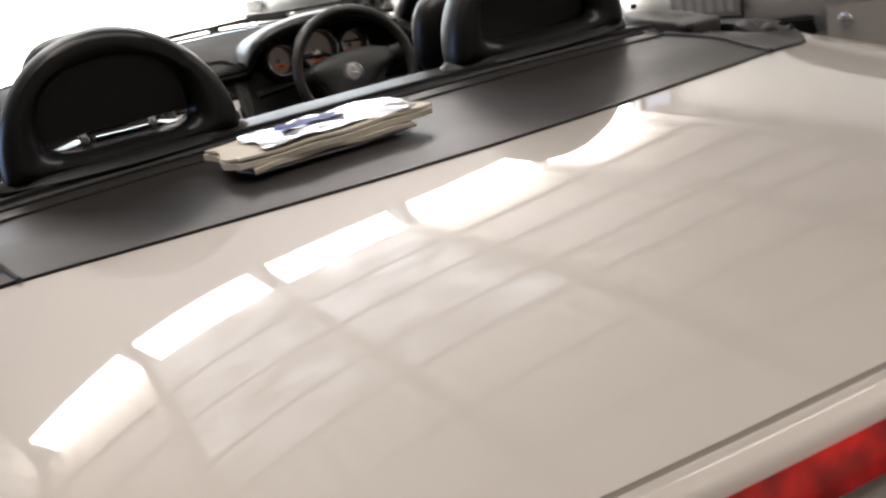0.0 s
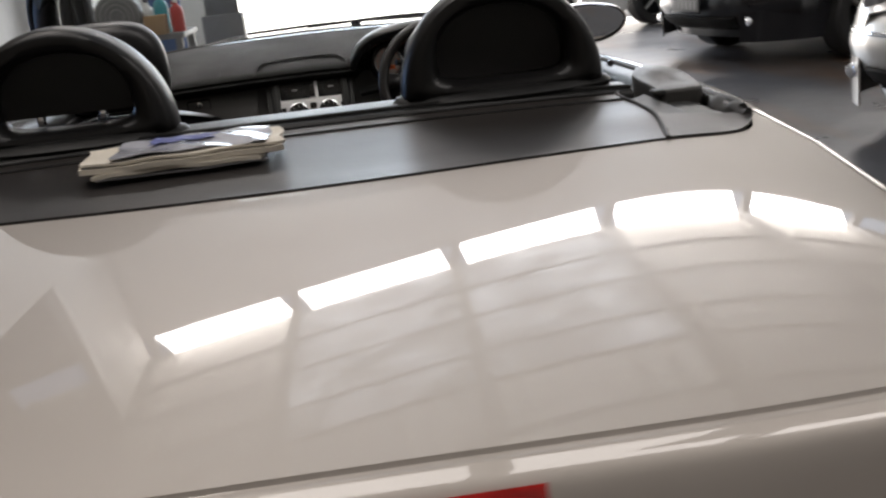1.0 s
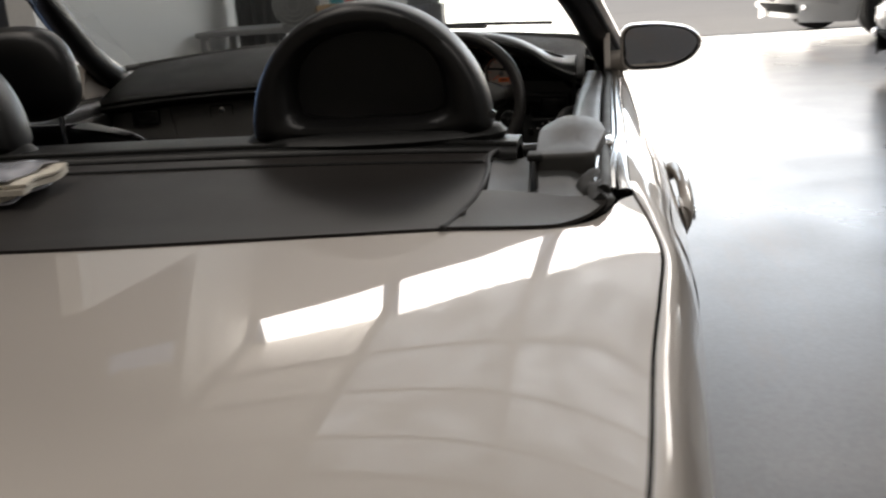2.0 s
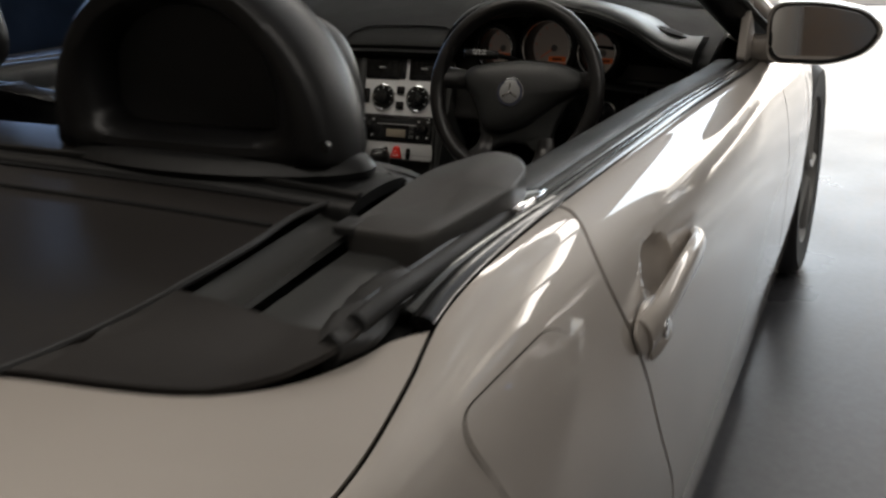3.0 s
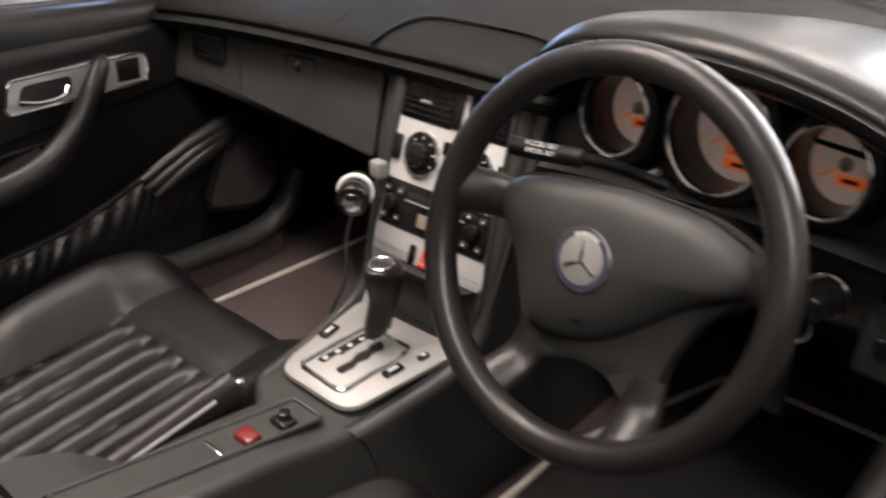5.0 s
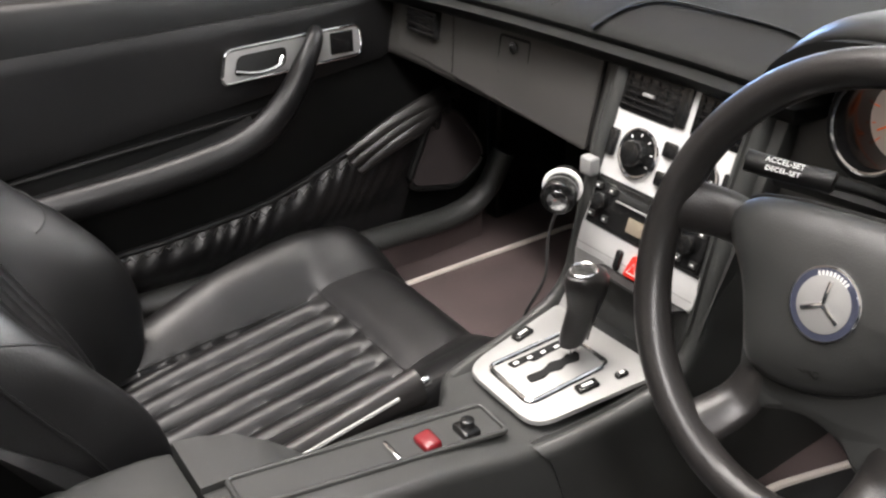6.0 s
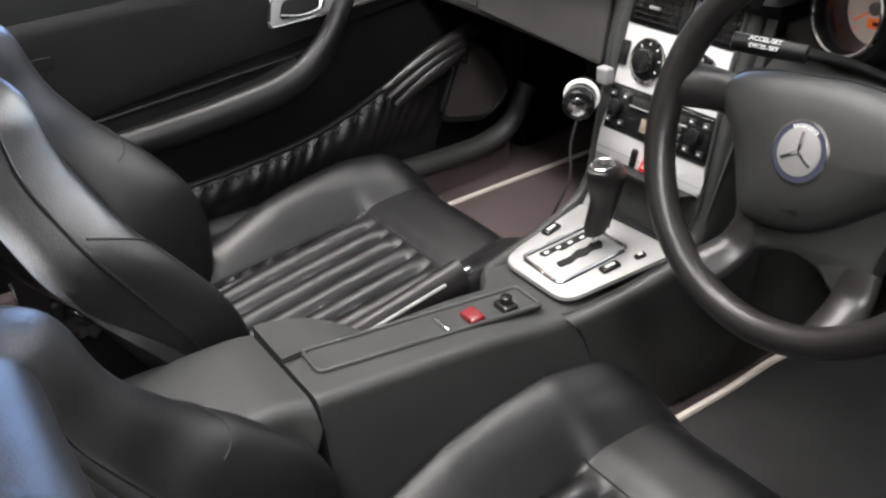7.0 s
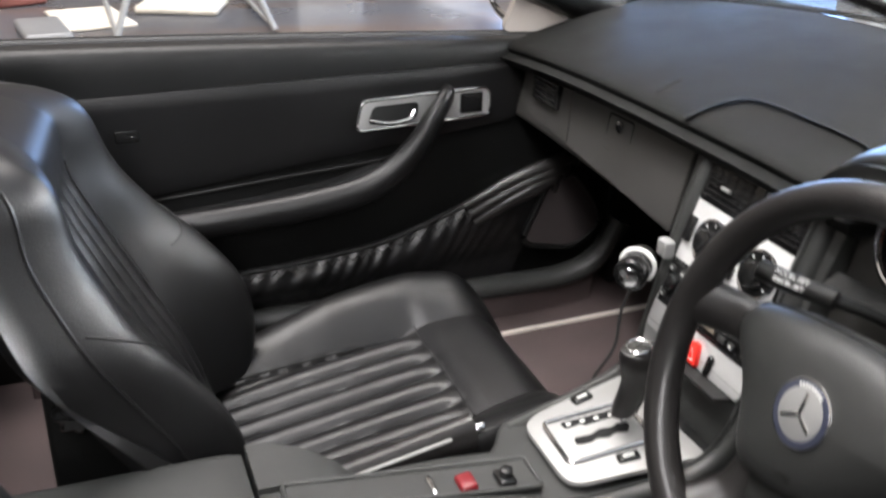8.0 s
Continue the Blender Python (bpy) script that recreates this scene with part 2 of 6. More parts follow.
def tube(pts, r, n=10, closed=False, flat=1.0, up=(0, 0, 1)):
    """A bar of round section (flattened by flat across up) along pts; r may be a function of 0..1."""
    pts = [Vector(p) for p in pts]
    m = len(pts)
    rings = []
    for i, p in enumerate(pts):
        a = pts[(i - 1) % m] if closed or i else p
        b = pts[(i + 1) % m] if closed or i < m - 1 else p
        d = (b - a).normalized()
        s = d.cross(Vector(up))
        s = s.normalized() if s.length > 1e-4 else Vector((1, 0, 0))
        w = s.cross(d).normalized()
        rr = r(i / (m - 1)) if callable(r) else r
        rings.append([p + s * rr * math.cos(2 * math.pi * k / n) + w * rr * flat * math.sin(2 * math.pi * k / n) for k in range(n)])
    if closed:
        rings.append(rings[0])
        bm = loft(rings, True, False)
        bmesh.ops.remove_doubles(bm, verts=bm.verts, dist=1e-6)
        return bm
    return loft(rings)


def rbox(cx, cy, cz, sx, sy, sz, r=0.005, seg=3, m=None):
    """A box with rounded edges, turned by m about its centre."""
    bm = bmesh.new()
    bmesh.ops.create_cube(bm, size=1)
    bmesh.ops.scale(bm, vec=(sx, sy, sz), verts=bm.verts)
    if r:
        bmesh.ops.bevel(bm, geom=bm.edges[:], offset=min(r, 0.49 * min(sx, sy, sz)), segments=seg, affect="EDGES", profile=0.5)
    if m is not None:
        bmesh.ops.transform(bm, matrix=m, verts=bm.verts)
    bmesh.ops.translate(bm, vec=(cx, cy, cz), verts=bm.verts)
    return bm


def disc(r, h, n=32, m=None, bevel=0.0, r2=None):
    """A short cylinder along its own z, from 0 to h, moved by m."""
    bm = bmesh.new()
    bmesh.ops.create_cone(bm, cap_ends=True, segments=n, radius1=r, radius2=r if r2 is None else r2, depth=h)
    bmesh.ops.translate(bm, vec=(0, 0, h / 2), verts=bm.verts)
    if bevel:
        rim = [e for e in bm.edges if len(e.link_faces) == 2 and any(len(f.verts) > 4 for f in e.link_faces)]
        bmesh.ops.bevel(bm, geom=rim, offset=bevel, segments=2, affect="EDGES", profile=0.5)
    if m is not None:
        bmesh.ops.transform(bm, matrix=m, verts=bm.verts)
    return bm


def ring(r, t, m, n=40, k=8, flat=1.0):
    """A torus of radius r and bar t about the z of m."""
    pts = [(r * math.cos(2 * math.pi * i / n), r * math.sin(2 * math.pi * i / n), 0) for i in range(n)]
    bm = tube(pts, t, k, True, flat)
    bmesh.ops.transform(bm, matrix=m, verts=bm.verts)
    return bm


def prism(outline, h, m=None, bevel=0.0, seg=2):
    """A flat plate from an outline in its own xy, from z 0 to h, with softened edges."""
    bm = bmesh.new()
    lo = [bm.verts.new((p[0], p[1], 0)) for p in outline]
    hi = [bm.verts.new((p[0], p[1], h)) for p in outline]
    bm.faces.new(list(reversed(lo)))
    bm.faces.new(hi)
    n = len(outline)
    for i in range(n):
        bm.faces.new((lo[i], lo[(i + 1) % n], hi[(i + 1) % n], hi[i]))
    if bevel:
        es = [e for e in bm.edges if all(v in set(hi) for v in e.verts)]
        bmesh.ops.bevel(bm, geom=es, offset=bevel, segments=seg, affect="EDGES", profile=0.5)
    if m is not None:
        bmesh.ops.transform(bm, matrix=m, verts=bm.verts)
    return bm


def rounded(pts, r, n=5):
    """An outline with its corners rounded; r may be a list."""
    out = []
    k = len(pts)
    for i in range(k):
        a, b, c = Vector(pts[i - 1]), Vector(pts[i]), Vector(pts[(i + 1) % k])
        rr = r[i] if isinstance(r, (list, tuple)) else r
        d1, d2 = (a - b), (c - b)
        q = min(rr, 0.49 * d1.length, 0.49 * d2.length)
        p1, p2 = b + d1.normalized() * q, b + d2.normalized() * q
        for j in range(n + 1):
            u = j / n
            out.append(tuple((1 - u) ** 2 * p1 + 2 * u * (1 - u) * b + u * u * p2))
    return out


def basis(o, xa, ya):
    """A pose at o whose x and y point along xa and (about) ya."""
    x = Vector(xa).normalized()
    z = x.cross(Vector(ya)).normalized()
    y = z.cross(x)
    return Matrix(((x.x, y.x, z.x, o[0]), (x.y, y.y, z.y, o[1]), (x.z, y.z, z.z, o[2]), (0, 0, 0, 1)))

# ---- hall ----
def box_part(name, x0, x1, y0, y1, z0, z1, mat, parent=None, label="", r=0.0):
    return part(name, rbox((x0 + x1) / 2, (y0 + y1) / 2, (z0 + z1) / 2, x1 - x0, y1 - y0, z1 - z0, r), mat, parent, label, smooth=r > 0)


FL = 0.16
HX0, HX1, HY0, HY1 = -6.0, 9.0, -8.0, 11.7
DX0, DX1, DZ = -1.5, 4.3, 3.5


def roof_z(x):
    """The single-pitch roof falls towards the right-hand wall."""
    return 7.27 - 0.33 * x


tagged(box_part("floor", HX0 - 0.2, HX1 + 0.2, HY0 - 0.2, HY1 + 0.3, FL - 0.15, FL, concrete), "worn grey sealed concrete workshop floor", kind="structure")
tagged(box_part("ground", -80, 80, HY1 + 0.31, 160, FL - 0.15, FL - 0.006, forecourt), "pale sunlit concrete forecourt outside the door", kind="structure")


def wall_strip(name, x0, x1, y0, y1, z0, label, drop=0.0, mat=None):
    """A wall up to the sloping roof."""
    bm = bmesh.new()
    pts = [(x0, y0), (x1, y0), (x1, y1), (x0, y1)]
    lo = [bm.verts.new((x, y, z0)) for x, y in pts]
    hi = [bm.verts.new((x, y, roof_z(x) - drop)) for x, y in pts]
    bm.faces.new(lo)
    bm.faces.new(hi)
    for i in range(4):
        bm.faces.new((lo[i], lo[(i + 1) % 4], hi[(i + 1) % 4], hi[i]))
    return tagged(part(name, bm, mat or wall_white, None, "", False), label, kind="structure")


# upper side wall is out of view; dark so the dashboard mirrors less light
wall_strip("wall_left_1", HX0 - 0.2, HX0, HY0, HY1, 2.7, "unseen upper side wall, kept dark to dim the dashboard's reflections", mat=wall_dark)
for k, (y0, y1) in enumerate(((HY0, 5.0), (8.6, HY1))):
    tagged(box_part("wall_left_%d" % (k + 2), HX0 - 0.2, HX0, y0, y1, FL, 2.7, wall_dark), "dark brown clad workshop side wall beside the added door", kind="structure")
# side door added as a place for the blue lamp
tagged(box_part("door_2", HX0 - 0.14, HX0 - 0.08, 5.0, 8.6, FL, 2.7, milky_blue), "added side door of blue tinted sheet behind the seat sheen lamp", kind="structure")
wall_strip("wall_right", HX1, HX1 + 0.2, HY0, HY1, FL, "white painted workshop side wall")
# back wall is out of view; its tan tone is there to light the lip
wall_strip("wall_back", HX0 - 0.2, HX1 + 0.2, HY0 - 0.2, HY0, FL, "unseen tan back wall that brightens the rear lip", mat=wall_tan)
wall_strip("wall_front_1", HX0 - 0.2, DX0, HY1, HY1 + 0.2, FL, "white painted front wall beside the door opening", 0.86)
wall_strip("wall_front_2", DX1, HX1 + 0.2, HY1, HY1 + 0.2, FL, "white painted front wall beside the door opening", 0.86)
wall_strip("wall_front_3", DX0, DX1, HY1, HY1 + 0.2, FL + DZ, "grey sheet wall over the door opening", 0.86, corrugated)

# roof: purlin beams, opaque sheets, a band of milky sheets near the front, two added rooflights
roof = empty("ceiling")
tagged(roof, "pitched metal sheet roof with milky rooflights on steel beams", kind="structure")


def roof_sheet(name, x0, x1, y0, y1, mat, parent, t=0.03, ribs=True):
    nx = max(2, int((x1 - x0) / 0.09)) if ribs else 2

    def f(u, v):
        x = x0 + (x1 - x0) * u
        return Vector((x, y0 + (y1 - y0) * v, roof_z(x) + (0.018 * math.sin(2 * math.pi * x / 0.36) if ribs else 0)))
    return part(name, sheet(f, nx, 1, t, (0, 0, 1)), mat, parent, smooth=False)


beams = [-5.7, -3.35, -1.0, 1.55, 4.0, 6.4, 8.4]
roof_sheet("sheet", HX0 - 0.2, HX1 + 0.2, HY0 - 0.2, -1.1, corrugated, roof)
roof_sheet("sheet", HX0 - 0.2, HX1 + 0.2, 0.1, 0.9, corrugated, roof)
roof_sheet("sheet", HX0 - 0.2, HX1 + 0.2, 4.2, 6.95, corrugated, roof)
roof_sheet("sheet", beams[2], HX1 + 0.2, 0.9, 4.2, corrugated, roof)
edges = [HX0] + beams + [HX1]
for a, b in zip(edges, edges[1:]):
    if -1.1 < a < 2:
        roof_sheet("milky_sheet", a, b, 6.95, HY1 + 0.25, milky, roof)
    else:
        roof_sheet("sheet", a, b, 6.95, HY1 + 0.25, corrugated, roof)
    if b < -0.9:
        roof_sheet("milky_sheet" if a > -5.8 else "sheet", a, b, 0.9, 4.2, milky if a > -5.8 else corrugated, roof)
    roof_sheet("milky_sheet", a, b, -1.1, 0.1, milky, roof)
for x in beams:
    part("beam", rbox(x, (HY0 + HY1) / 2, roof_z(x) - 0.14, 0.14, HY1 - HY0, 0.22, 0.0), steel, roof, "grey steel roof beam", smooth=False)
for y in (10.4, 9.1, 7.8, 6.9, 5.6, 4.3, 0.2, -5.0):
    part("purlin", tube([(HX0, y, roof_z(HX0) - 0.05), (HX1, y, roof_z(HX1) - 0.05)], 0.035, 6), steel, roof, smooth=False)
for x in beams[1:]:
    part("mullion", rbox(x, HY1 + 0.02, roof_z(x) - 0.46, 0.13, 0.10, 0.86, 0.0), steel, roof, smooth=False)
# daylight through the door, the strip under the roof edge and the milky front sheets
for z0, z1, share, tint in ((0.0, 0.5, 0.45, (1.0, 0.98, 0.94)), (0.5, 1.0, 0.55, (0.72, 0.86, 1.0))):
    area_lamp("door_daylight", (DX0 + DX1) / 2, HY1 + 0.1, FL + DZ * (z0 + z1) / 2, -90, 0, 0, DX1 - DX0, DZ * (z1 - z0), DOOR_W * share, tint)
for a, b in zip(beams[1:], beams[2:]):
    m = (a + b) / 2
    w = area_lamp("strip_daylight", m, HY1 + 0.12, roof_z(m) - 0.43, -90, 0, 0, b - a - 0.16, 0.78, STRIP_W, (1.0, 0.99, 0.97))
    w.matrix_world = Matrix.Translation((m, HY1 + 0.12, roof_z(m) - 0.43)) @ Matrix.Rotation(math.atan(0.33), 4, "Y") @ pose(0, 0, 0, -90)
for a, b in zip(beams[2:4], beams[3:5]):
    m = (a + b) / 2
    w = area_lamp("milky_daylight", m, 9.35, roof_z(m) + 0.25, 0, 0, 0, b - a - 0.1, 4.7, MILKY_W, (0.82, 0.90, 1.0))
    w.matrix_world = Matrix.Translation((m, 9.35, roof_z(m) + 0.25)) @ Matrix.Rotation(math.atan(0.33), 4, "Y")
# added rooflight row, out of view, that brightens the rear lip from above
for a, b in zip(beams, beams[1:]):
    m = (a + b) / 2
    w = area_lamp("added_rooflight", m, -0.5, roof_z(m) - 0.06, 0, 0, 0, b - a - 0.3, 1.1, ROOF_W, (1.0, 0.99, 0.97))
    w.matrix_world = Matrix.Translation((m, -0.5, roof_z(m) - 0.06)) @ Matrix.Rotation(math.atan(0.33), 4, "Y")
# added rooflights, out of view, placed for the highlight on the seat cushions
for a, b, share in ((beams[0], beams[1], 0.7), (beams[1], beams[2], 2.0)):
    m = (a + b) / 2
    w = area_lamp("added_rooflight", m, 2.55, roof_z(m) - 0.06, 0, 0, 0, b - a - 0.3, 3.1, SIDE_W * share, (1.0, 0.96, 0.90))
    w.matrix_world = Matrix.Translation((m, 2.55, roof_z(m) - 0.06)) @ Matrix.Rotation(math.atan(0.33), 4, "Y")
# added blue lamp on the room side of that door, for the seats' sheen
area_lamp("seat_sheen_lamp", HX0 + 0.03, 6.8, 1.45, 0, -90, 0, 2.3, 3.5, 130, (0.34, 0.56, 1.0))

# ---- the open car: body ----
car = empty("convertible_car")
tagged(car, "silver two-seat convertible with its roof folded away", "car")

# y: top edge x and z, widest x and z
body_rows = table([(0.05, 0.60, 0.79, 0.70, 0.60), (0.18, 0.70, 0.825, 0.77, 0.63), (0.45, 0.767, 0.842, 0.825, 0.65), (0.75, 0.791, 0.857, 0.848, 0.66), (0.88, 0.804, 0.866, 0.853, 0.665), (0.98, 0.811, 0.875, 0.860, 0.68),
                   (1.08, 0.799, 0.889, 0.864, 0.69), (1.16, 0.784, 0.903, 0.867, 0.695), (1.25, 0.781, 0.912, 0.869, 0.70), (1.43, 0.783, 0.916, 0.872, 0.70), (2.0, 0.786, 0.905, 0.872, 0.67), (2.55, 0.790, 0.885, 0.86, 0.64),
                   (3.2, 0.755, 0.87, 0.845, 0.66), (3.75, 0.66, 0.80, 0.80, 0.62), (4.15, 0.40, 0.70, 0.55, 0.55)])


def flank(y, a, side=1):
    """The body's side: a from 0 at its upper edge over 1 at its widest to 2 at the sill."""
    xt, zt, xm, zm = body_rows(y)
    if a <= 1:
        q = a * math.pi / 2
        x, z = xt + (xm - xt) * math.sin(q), zm + (zt - zm) * math.cos(q)
    else:
        w = a - 1
        x, z = xm - 0.06 * w ** 2.2, zm + (0.2 - zm) * w
    return Vector((side * x, y, z))


def a_of(y, z):
    """The a at which the side has height z."""
    lo, hi = 0.0, 2.0
    for _ in range(30):
        mid = (lo + hi) / 2
        if flank(y, mid).z > z:
            lo = mid
        else:
            hi = mid
    return lo


def side_panel(name, y0, y1, zlow, nu, nv, side, label="", a0=0.0, parent=None, dent=False):
    """A panel of the side between two curves y0(z), y1(z), from the upper edge down to zlow(y)."""
    def f(u, v):
        z = 0.9
        for _ in range(4):
            y = y0(z) + (y1(z) - y0(z)) * u
            a = a0 + (a_of(y, zlow(y)) - a0) * v
            z = flank(y, a).z
        p = flank(y, a, side)
        if dent:
            # finger hollow behind the door handle
            r = math.hypot((y - 1.535) / 0.058, (z - 0.820) / 0.037)
            p.x -= side * 0.020 * max(0.0, 1 - r ** 3) ** 0.8
        return p
    return part(name, sheet(f, nu, nv, 0.006, (side, 0, 0.3)), paint, parent or car, label)


def gap_rear(z):
    """The shut line behind the door."""
    return table([(0.25, 1.72), (0.48, 1.636), (0.64, 1.510), (0.72, 1.455), (0.79, 1.415), (0.85, 1.388), (0.885, 1.390), (0.905, 1.406), (0.92, 1.428)])(z)


def gap_front(z):
    return 2.66 + 0.05 * (0.9 - z)


def arch(yc, r, zc):
    def f(y):
        d = abs(y - yc)
        return 0.2 if d >= r else max(0.2, zc + math.sqrt(max(0.0, r * r - d * d)))
    return f


rear_arch, front_arch = arch(0.75, 0.335, 0.40), arch(3.44, 0.345, 0.455)
G = 0.0032
for s in (1, -1):
    side_panel("rear_fender", lambda z: 0.06, lambda z: gap_rear(z) - G, rear_arch, 90, 40, s)
    d = side_panel("door", lambda z: gap_rear(z) + G, lambda z: gap_front(z) - G, lambda y: 0.235, 150, 90, s, dent=True)
    d["label"] = "silver door with its window lowered"
    side_panel("front_fender", lambda z: gap_front(z) + G, lambda z: 4.15, front_arch, 80, 36, s)
    part("inner_fender", sheet(lambda u, v: flank(0.08 + 1.4 * u, a_of(0.08 + 1.4 * u, rear_arch(0.08 + 1.4 * u) + 0.01) * v, s) - Vector((s * 0.02, 0, 0.012)), 40, 10, 0.004, (s, 0, 0)), black_and_shade, car)
    part("inner_fender", sheet(lambda u, v: flank(2.7 + 1.4 * u, a_of(2.7 + 1.4 * u, front_arch(2.7 + 1.4 * u) + 0.01) * v, s) - Vector((s * 0.02, 0, 0.012)), 40, 10, 0.004, (s, 0, 0)), black_and_shade, car)

# boot lid
lid_front = table([(0, 0.847), (0.15, 0.853), (0.3, 0.872), (0.45, 0.905), (0.57, 0.945), (0.68, 0.985), (0.73, 1.03), (0.755, 1.08), (0.768, 1.12), (0.80, 1.16)])


def lid_mid(y):
    """Height of the lid along its middle: a smooth falling curve towards the rear."""
    d = y - 0.29
    return 0.8958 + 0.1325 * d - 0.1664 * d * d + 0.0668 * d ** 3


def lid_z(q, y):
    """Height of the lid at a share q of its half width: crowned, then rolled over at the sides."""
    zc, zt = lid_mid(y), body_rows(y)[1]
    k = 0.0879 - 0.1303 * (y - 0.29)
    return zc - k * abs(q) ** 2.18 - (zc - zt - k) * abs(q) ** 3.96


def lid_rear(x):
    """The lid's rear edge, bowed towards the corners."""
    return 0.197 + 0.20 * x * x


def lid(u, v):
    s = 2 * u - 1
    s = math.copysign(1 - (1 - abs(s)) ** 1.35, s)
    x, y = 0.78 * s, 0.5
    for _ in range(6):
        y = lid_rear(x) + (lid_front(abs(x)) - lid_rear(x)) * v
        x = s * (body_rows(y)[0] - 0.004)
    return Vector((x, y, lid_z(s, y)))


boot = part("boot_lid", sheet(lid, 80, 40, 0.005, (0, 0, 1)), paint, car, "silver boot lid with glossy reflections")


def lip(u, v):
    """The lid's rear edge: a shallow step, a rounded lip and the rear face."""
    s = 2 * u - 1
    prof = table([(0, 0.0, 0.0), (0.06, -0.0015, -0.0035), (0.12, -0.003, -0.0040), (0.3, -0.010, -0.0045), (0.36, -0.013, -0.0065), (0.45, -0.023, -0.013), (0.55, -0.031, -0.024), (0.72, -0.043, -0.060), (1, -0.075, -0.17)])
    dy, dz = prof(v)
    x = 0.72 * s
    for _ in range(5):
        x = s * (body_rows(lid_rear(x))[0] - 0.004)
    y = lid_rear(x)
    return Vector((x - s * 0.03 * max(0, v - 0.4), y + dy - 0.0005, lid_z(s, y) + dz))


part("rear_lip", sheet(lip, 80, 30, 0.005, (0, -1, 0.5)), paint, boot)
part("brake_light", sheet(lambda u, v: lip(0.5 + (u - 0.5) * 0.32, 0.50 + 0.17 * v) + Vector((0, -0.003, 0.002)), 30, 6, 0.012, (0, -1, 0)), red_lens, boot, "red high-mounted brake light strip")
part("rear_bumper", sheet(lambda u, v: Vector(((2 * u - 1) * (0.69 + 0.09 * v * (1 - v)), 0.06 - 0.1 * math.sin(math.pi * min(1, v * 1.2)) * (1 - 0.5 * (2 * u - 1) ** 4) + 0.12 * abs(2 * u - 1) ** 8, 0.73 - 0.5 * v)), 50, 20, 0.006, (0, -1, 0)), paint, car)
part("tray", rbox(0, 0.6, 0.70, 1.3, 0.9, 0.02, 0), black_and_shade, car)



def on_flank(y, z, off=0.0, side=1):
    """A point of the side at y, z, off metres proud of it."""
    a = a_of(y, z)
    p = flank(y, a)
    n = (flank(y + 0.01, a) - flank(y - 0.01, a)).cross(flank(y, a + 0.02) - flank(y, max(0, a - 0.02)))
    n = n.normalized()
    if n.x < 0:
        n = -n
    p = p + n * off
    return Vector((side * p.x, p.y, p.z))


def patch(outline, off, side=1, rings=6, dome=0.0):
    """A thin plate over the side with an outline in y and z."""
    cy, cz = sum(p[0] for p in outline) / len(outline), sum(p[1] for p in outline) / len(outline)
    bm = bmesh.new()
    rows = []
    for k in range(rings + 1):
        q = 1 - k / rings * 0.999
        o = off + dome * (1 - q * q) if k else off - 0.003
        rows.append([bm.verts.new(on_flank(cy + (p[0] - cy) * (q if k else 1.0), cz + (p[1] - cz) * (q if k else 1.0), o, side)) for p in outline])
    rows.insert(1, [bm.verts.new(on_flank(p[0], p[1], off, side)) for p in outline])
    n = len(outline)
    for r0, r1 in zip(rows, rows[1:]):
        for j in range(n):
            bm.faces.new((r0[j], r0[(j + 1) % n], r1[(j + 1) % n], r1[j]))
    return bm


# fuel flap, driver's door handle
flap = rounded([(1.078, 0.866), (1.27, 0.868), (1.312, 0.785), (1.225, 0.690), (1.135, 0.745)], [0.035, 0.04, 0.06, 0.03, 0.08], 8)
grow = [(1.19 + (p[0] - 1.19) * 1.008, 0.77 + (p[1] - 0.77) * 1.008) for p in flap]
part("flap_gap", patch(grow, 0.0006), black_and_shade, car)
part("fuel_flap", patch(flap, 0.0014), paint, car, "silver fuel filler flap")
for s in (1, -1):
    hnd = empty("door_handle", parent=car)
    bar = [on_flank(1.425, 0.790, 0.004, s), on_flank(1.455, 0.797, 0.012, s), on_flank(1.52, 0.806, 0.017, s), on_flank(1.60, 0.811, 0.018, s), on_flank(1.655, 0.811, 0.014, s), on_flank(1.685, 0.808, 0.004, s)]
    part("bar", tube(spline(bar, 24), lambda q: 0.0125 - 0.0035 * q, 16, flat=1.75), paint, hnd)
    base = rounded([(1.40, 0.80), (1.44, 0.818), (1.52, 0.805), (1.52, 0.775), (1.42, 0.768)], 0.02, 5)
    part("handle_base", patch(base, 0.006, s, dome=0.010), paint, hnd)
    lower = rounded([(1.455, 0.772), (1.52, 0.782), (1.535, 0.768), (1.50, 0.752), (1.45, 0.752)], 0.012, 5)
    part("finger_guard", patch(lower, 0.004, s, dome=0.010), paint, hnd)
    part("key_slot", disc(0.011, 0.006, 20, Matrix.Translation(on_flank(1.455, 0.788, 0.017, s)) @ pose(0, 0, 0, 0, 90 * s, 0), 0.001), chrome, hnd, "round key lock")

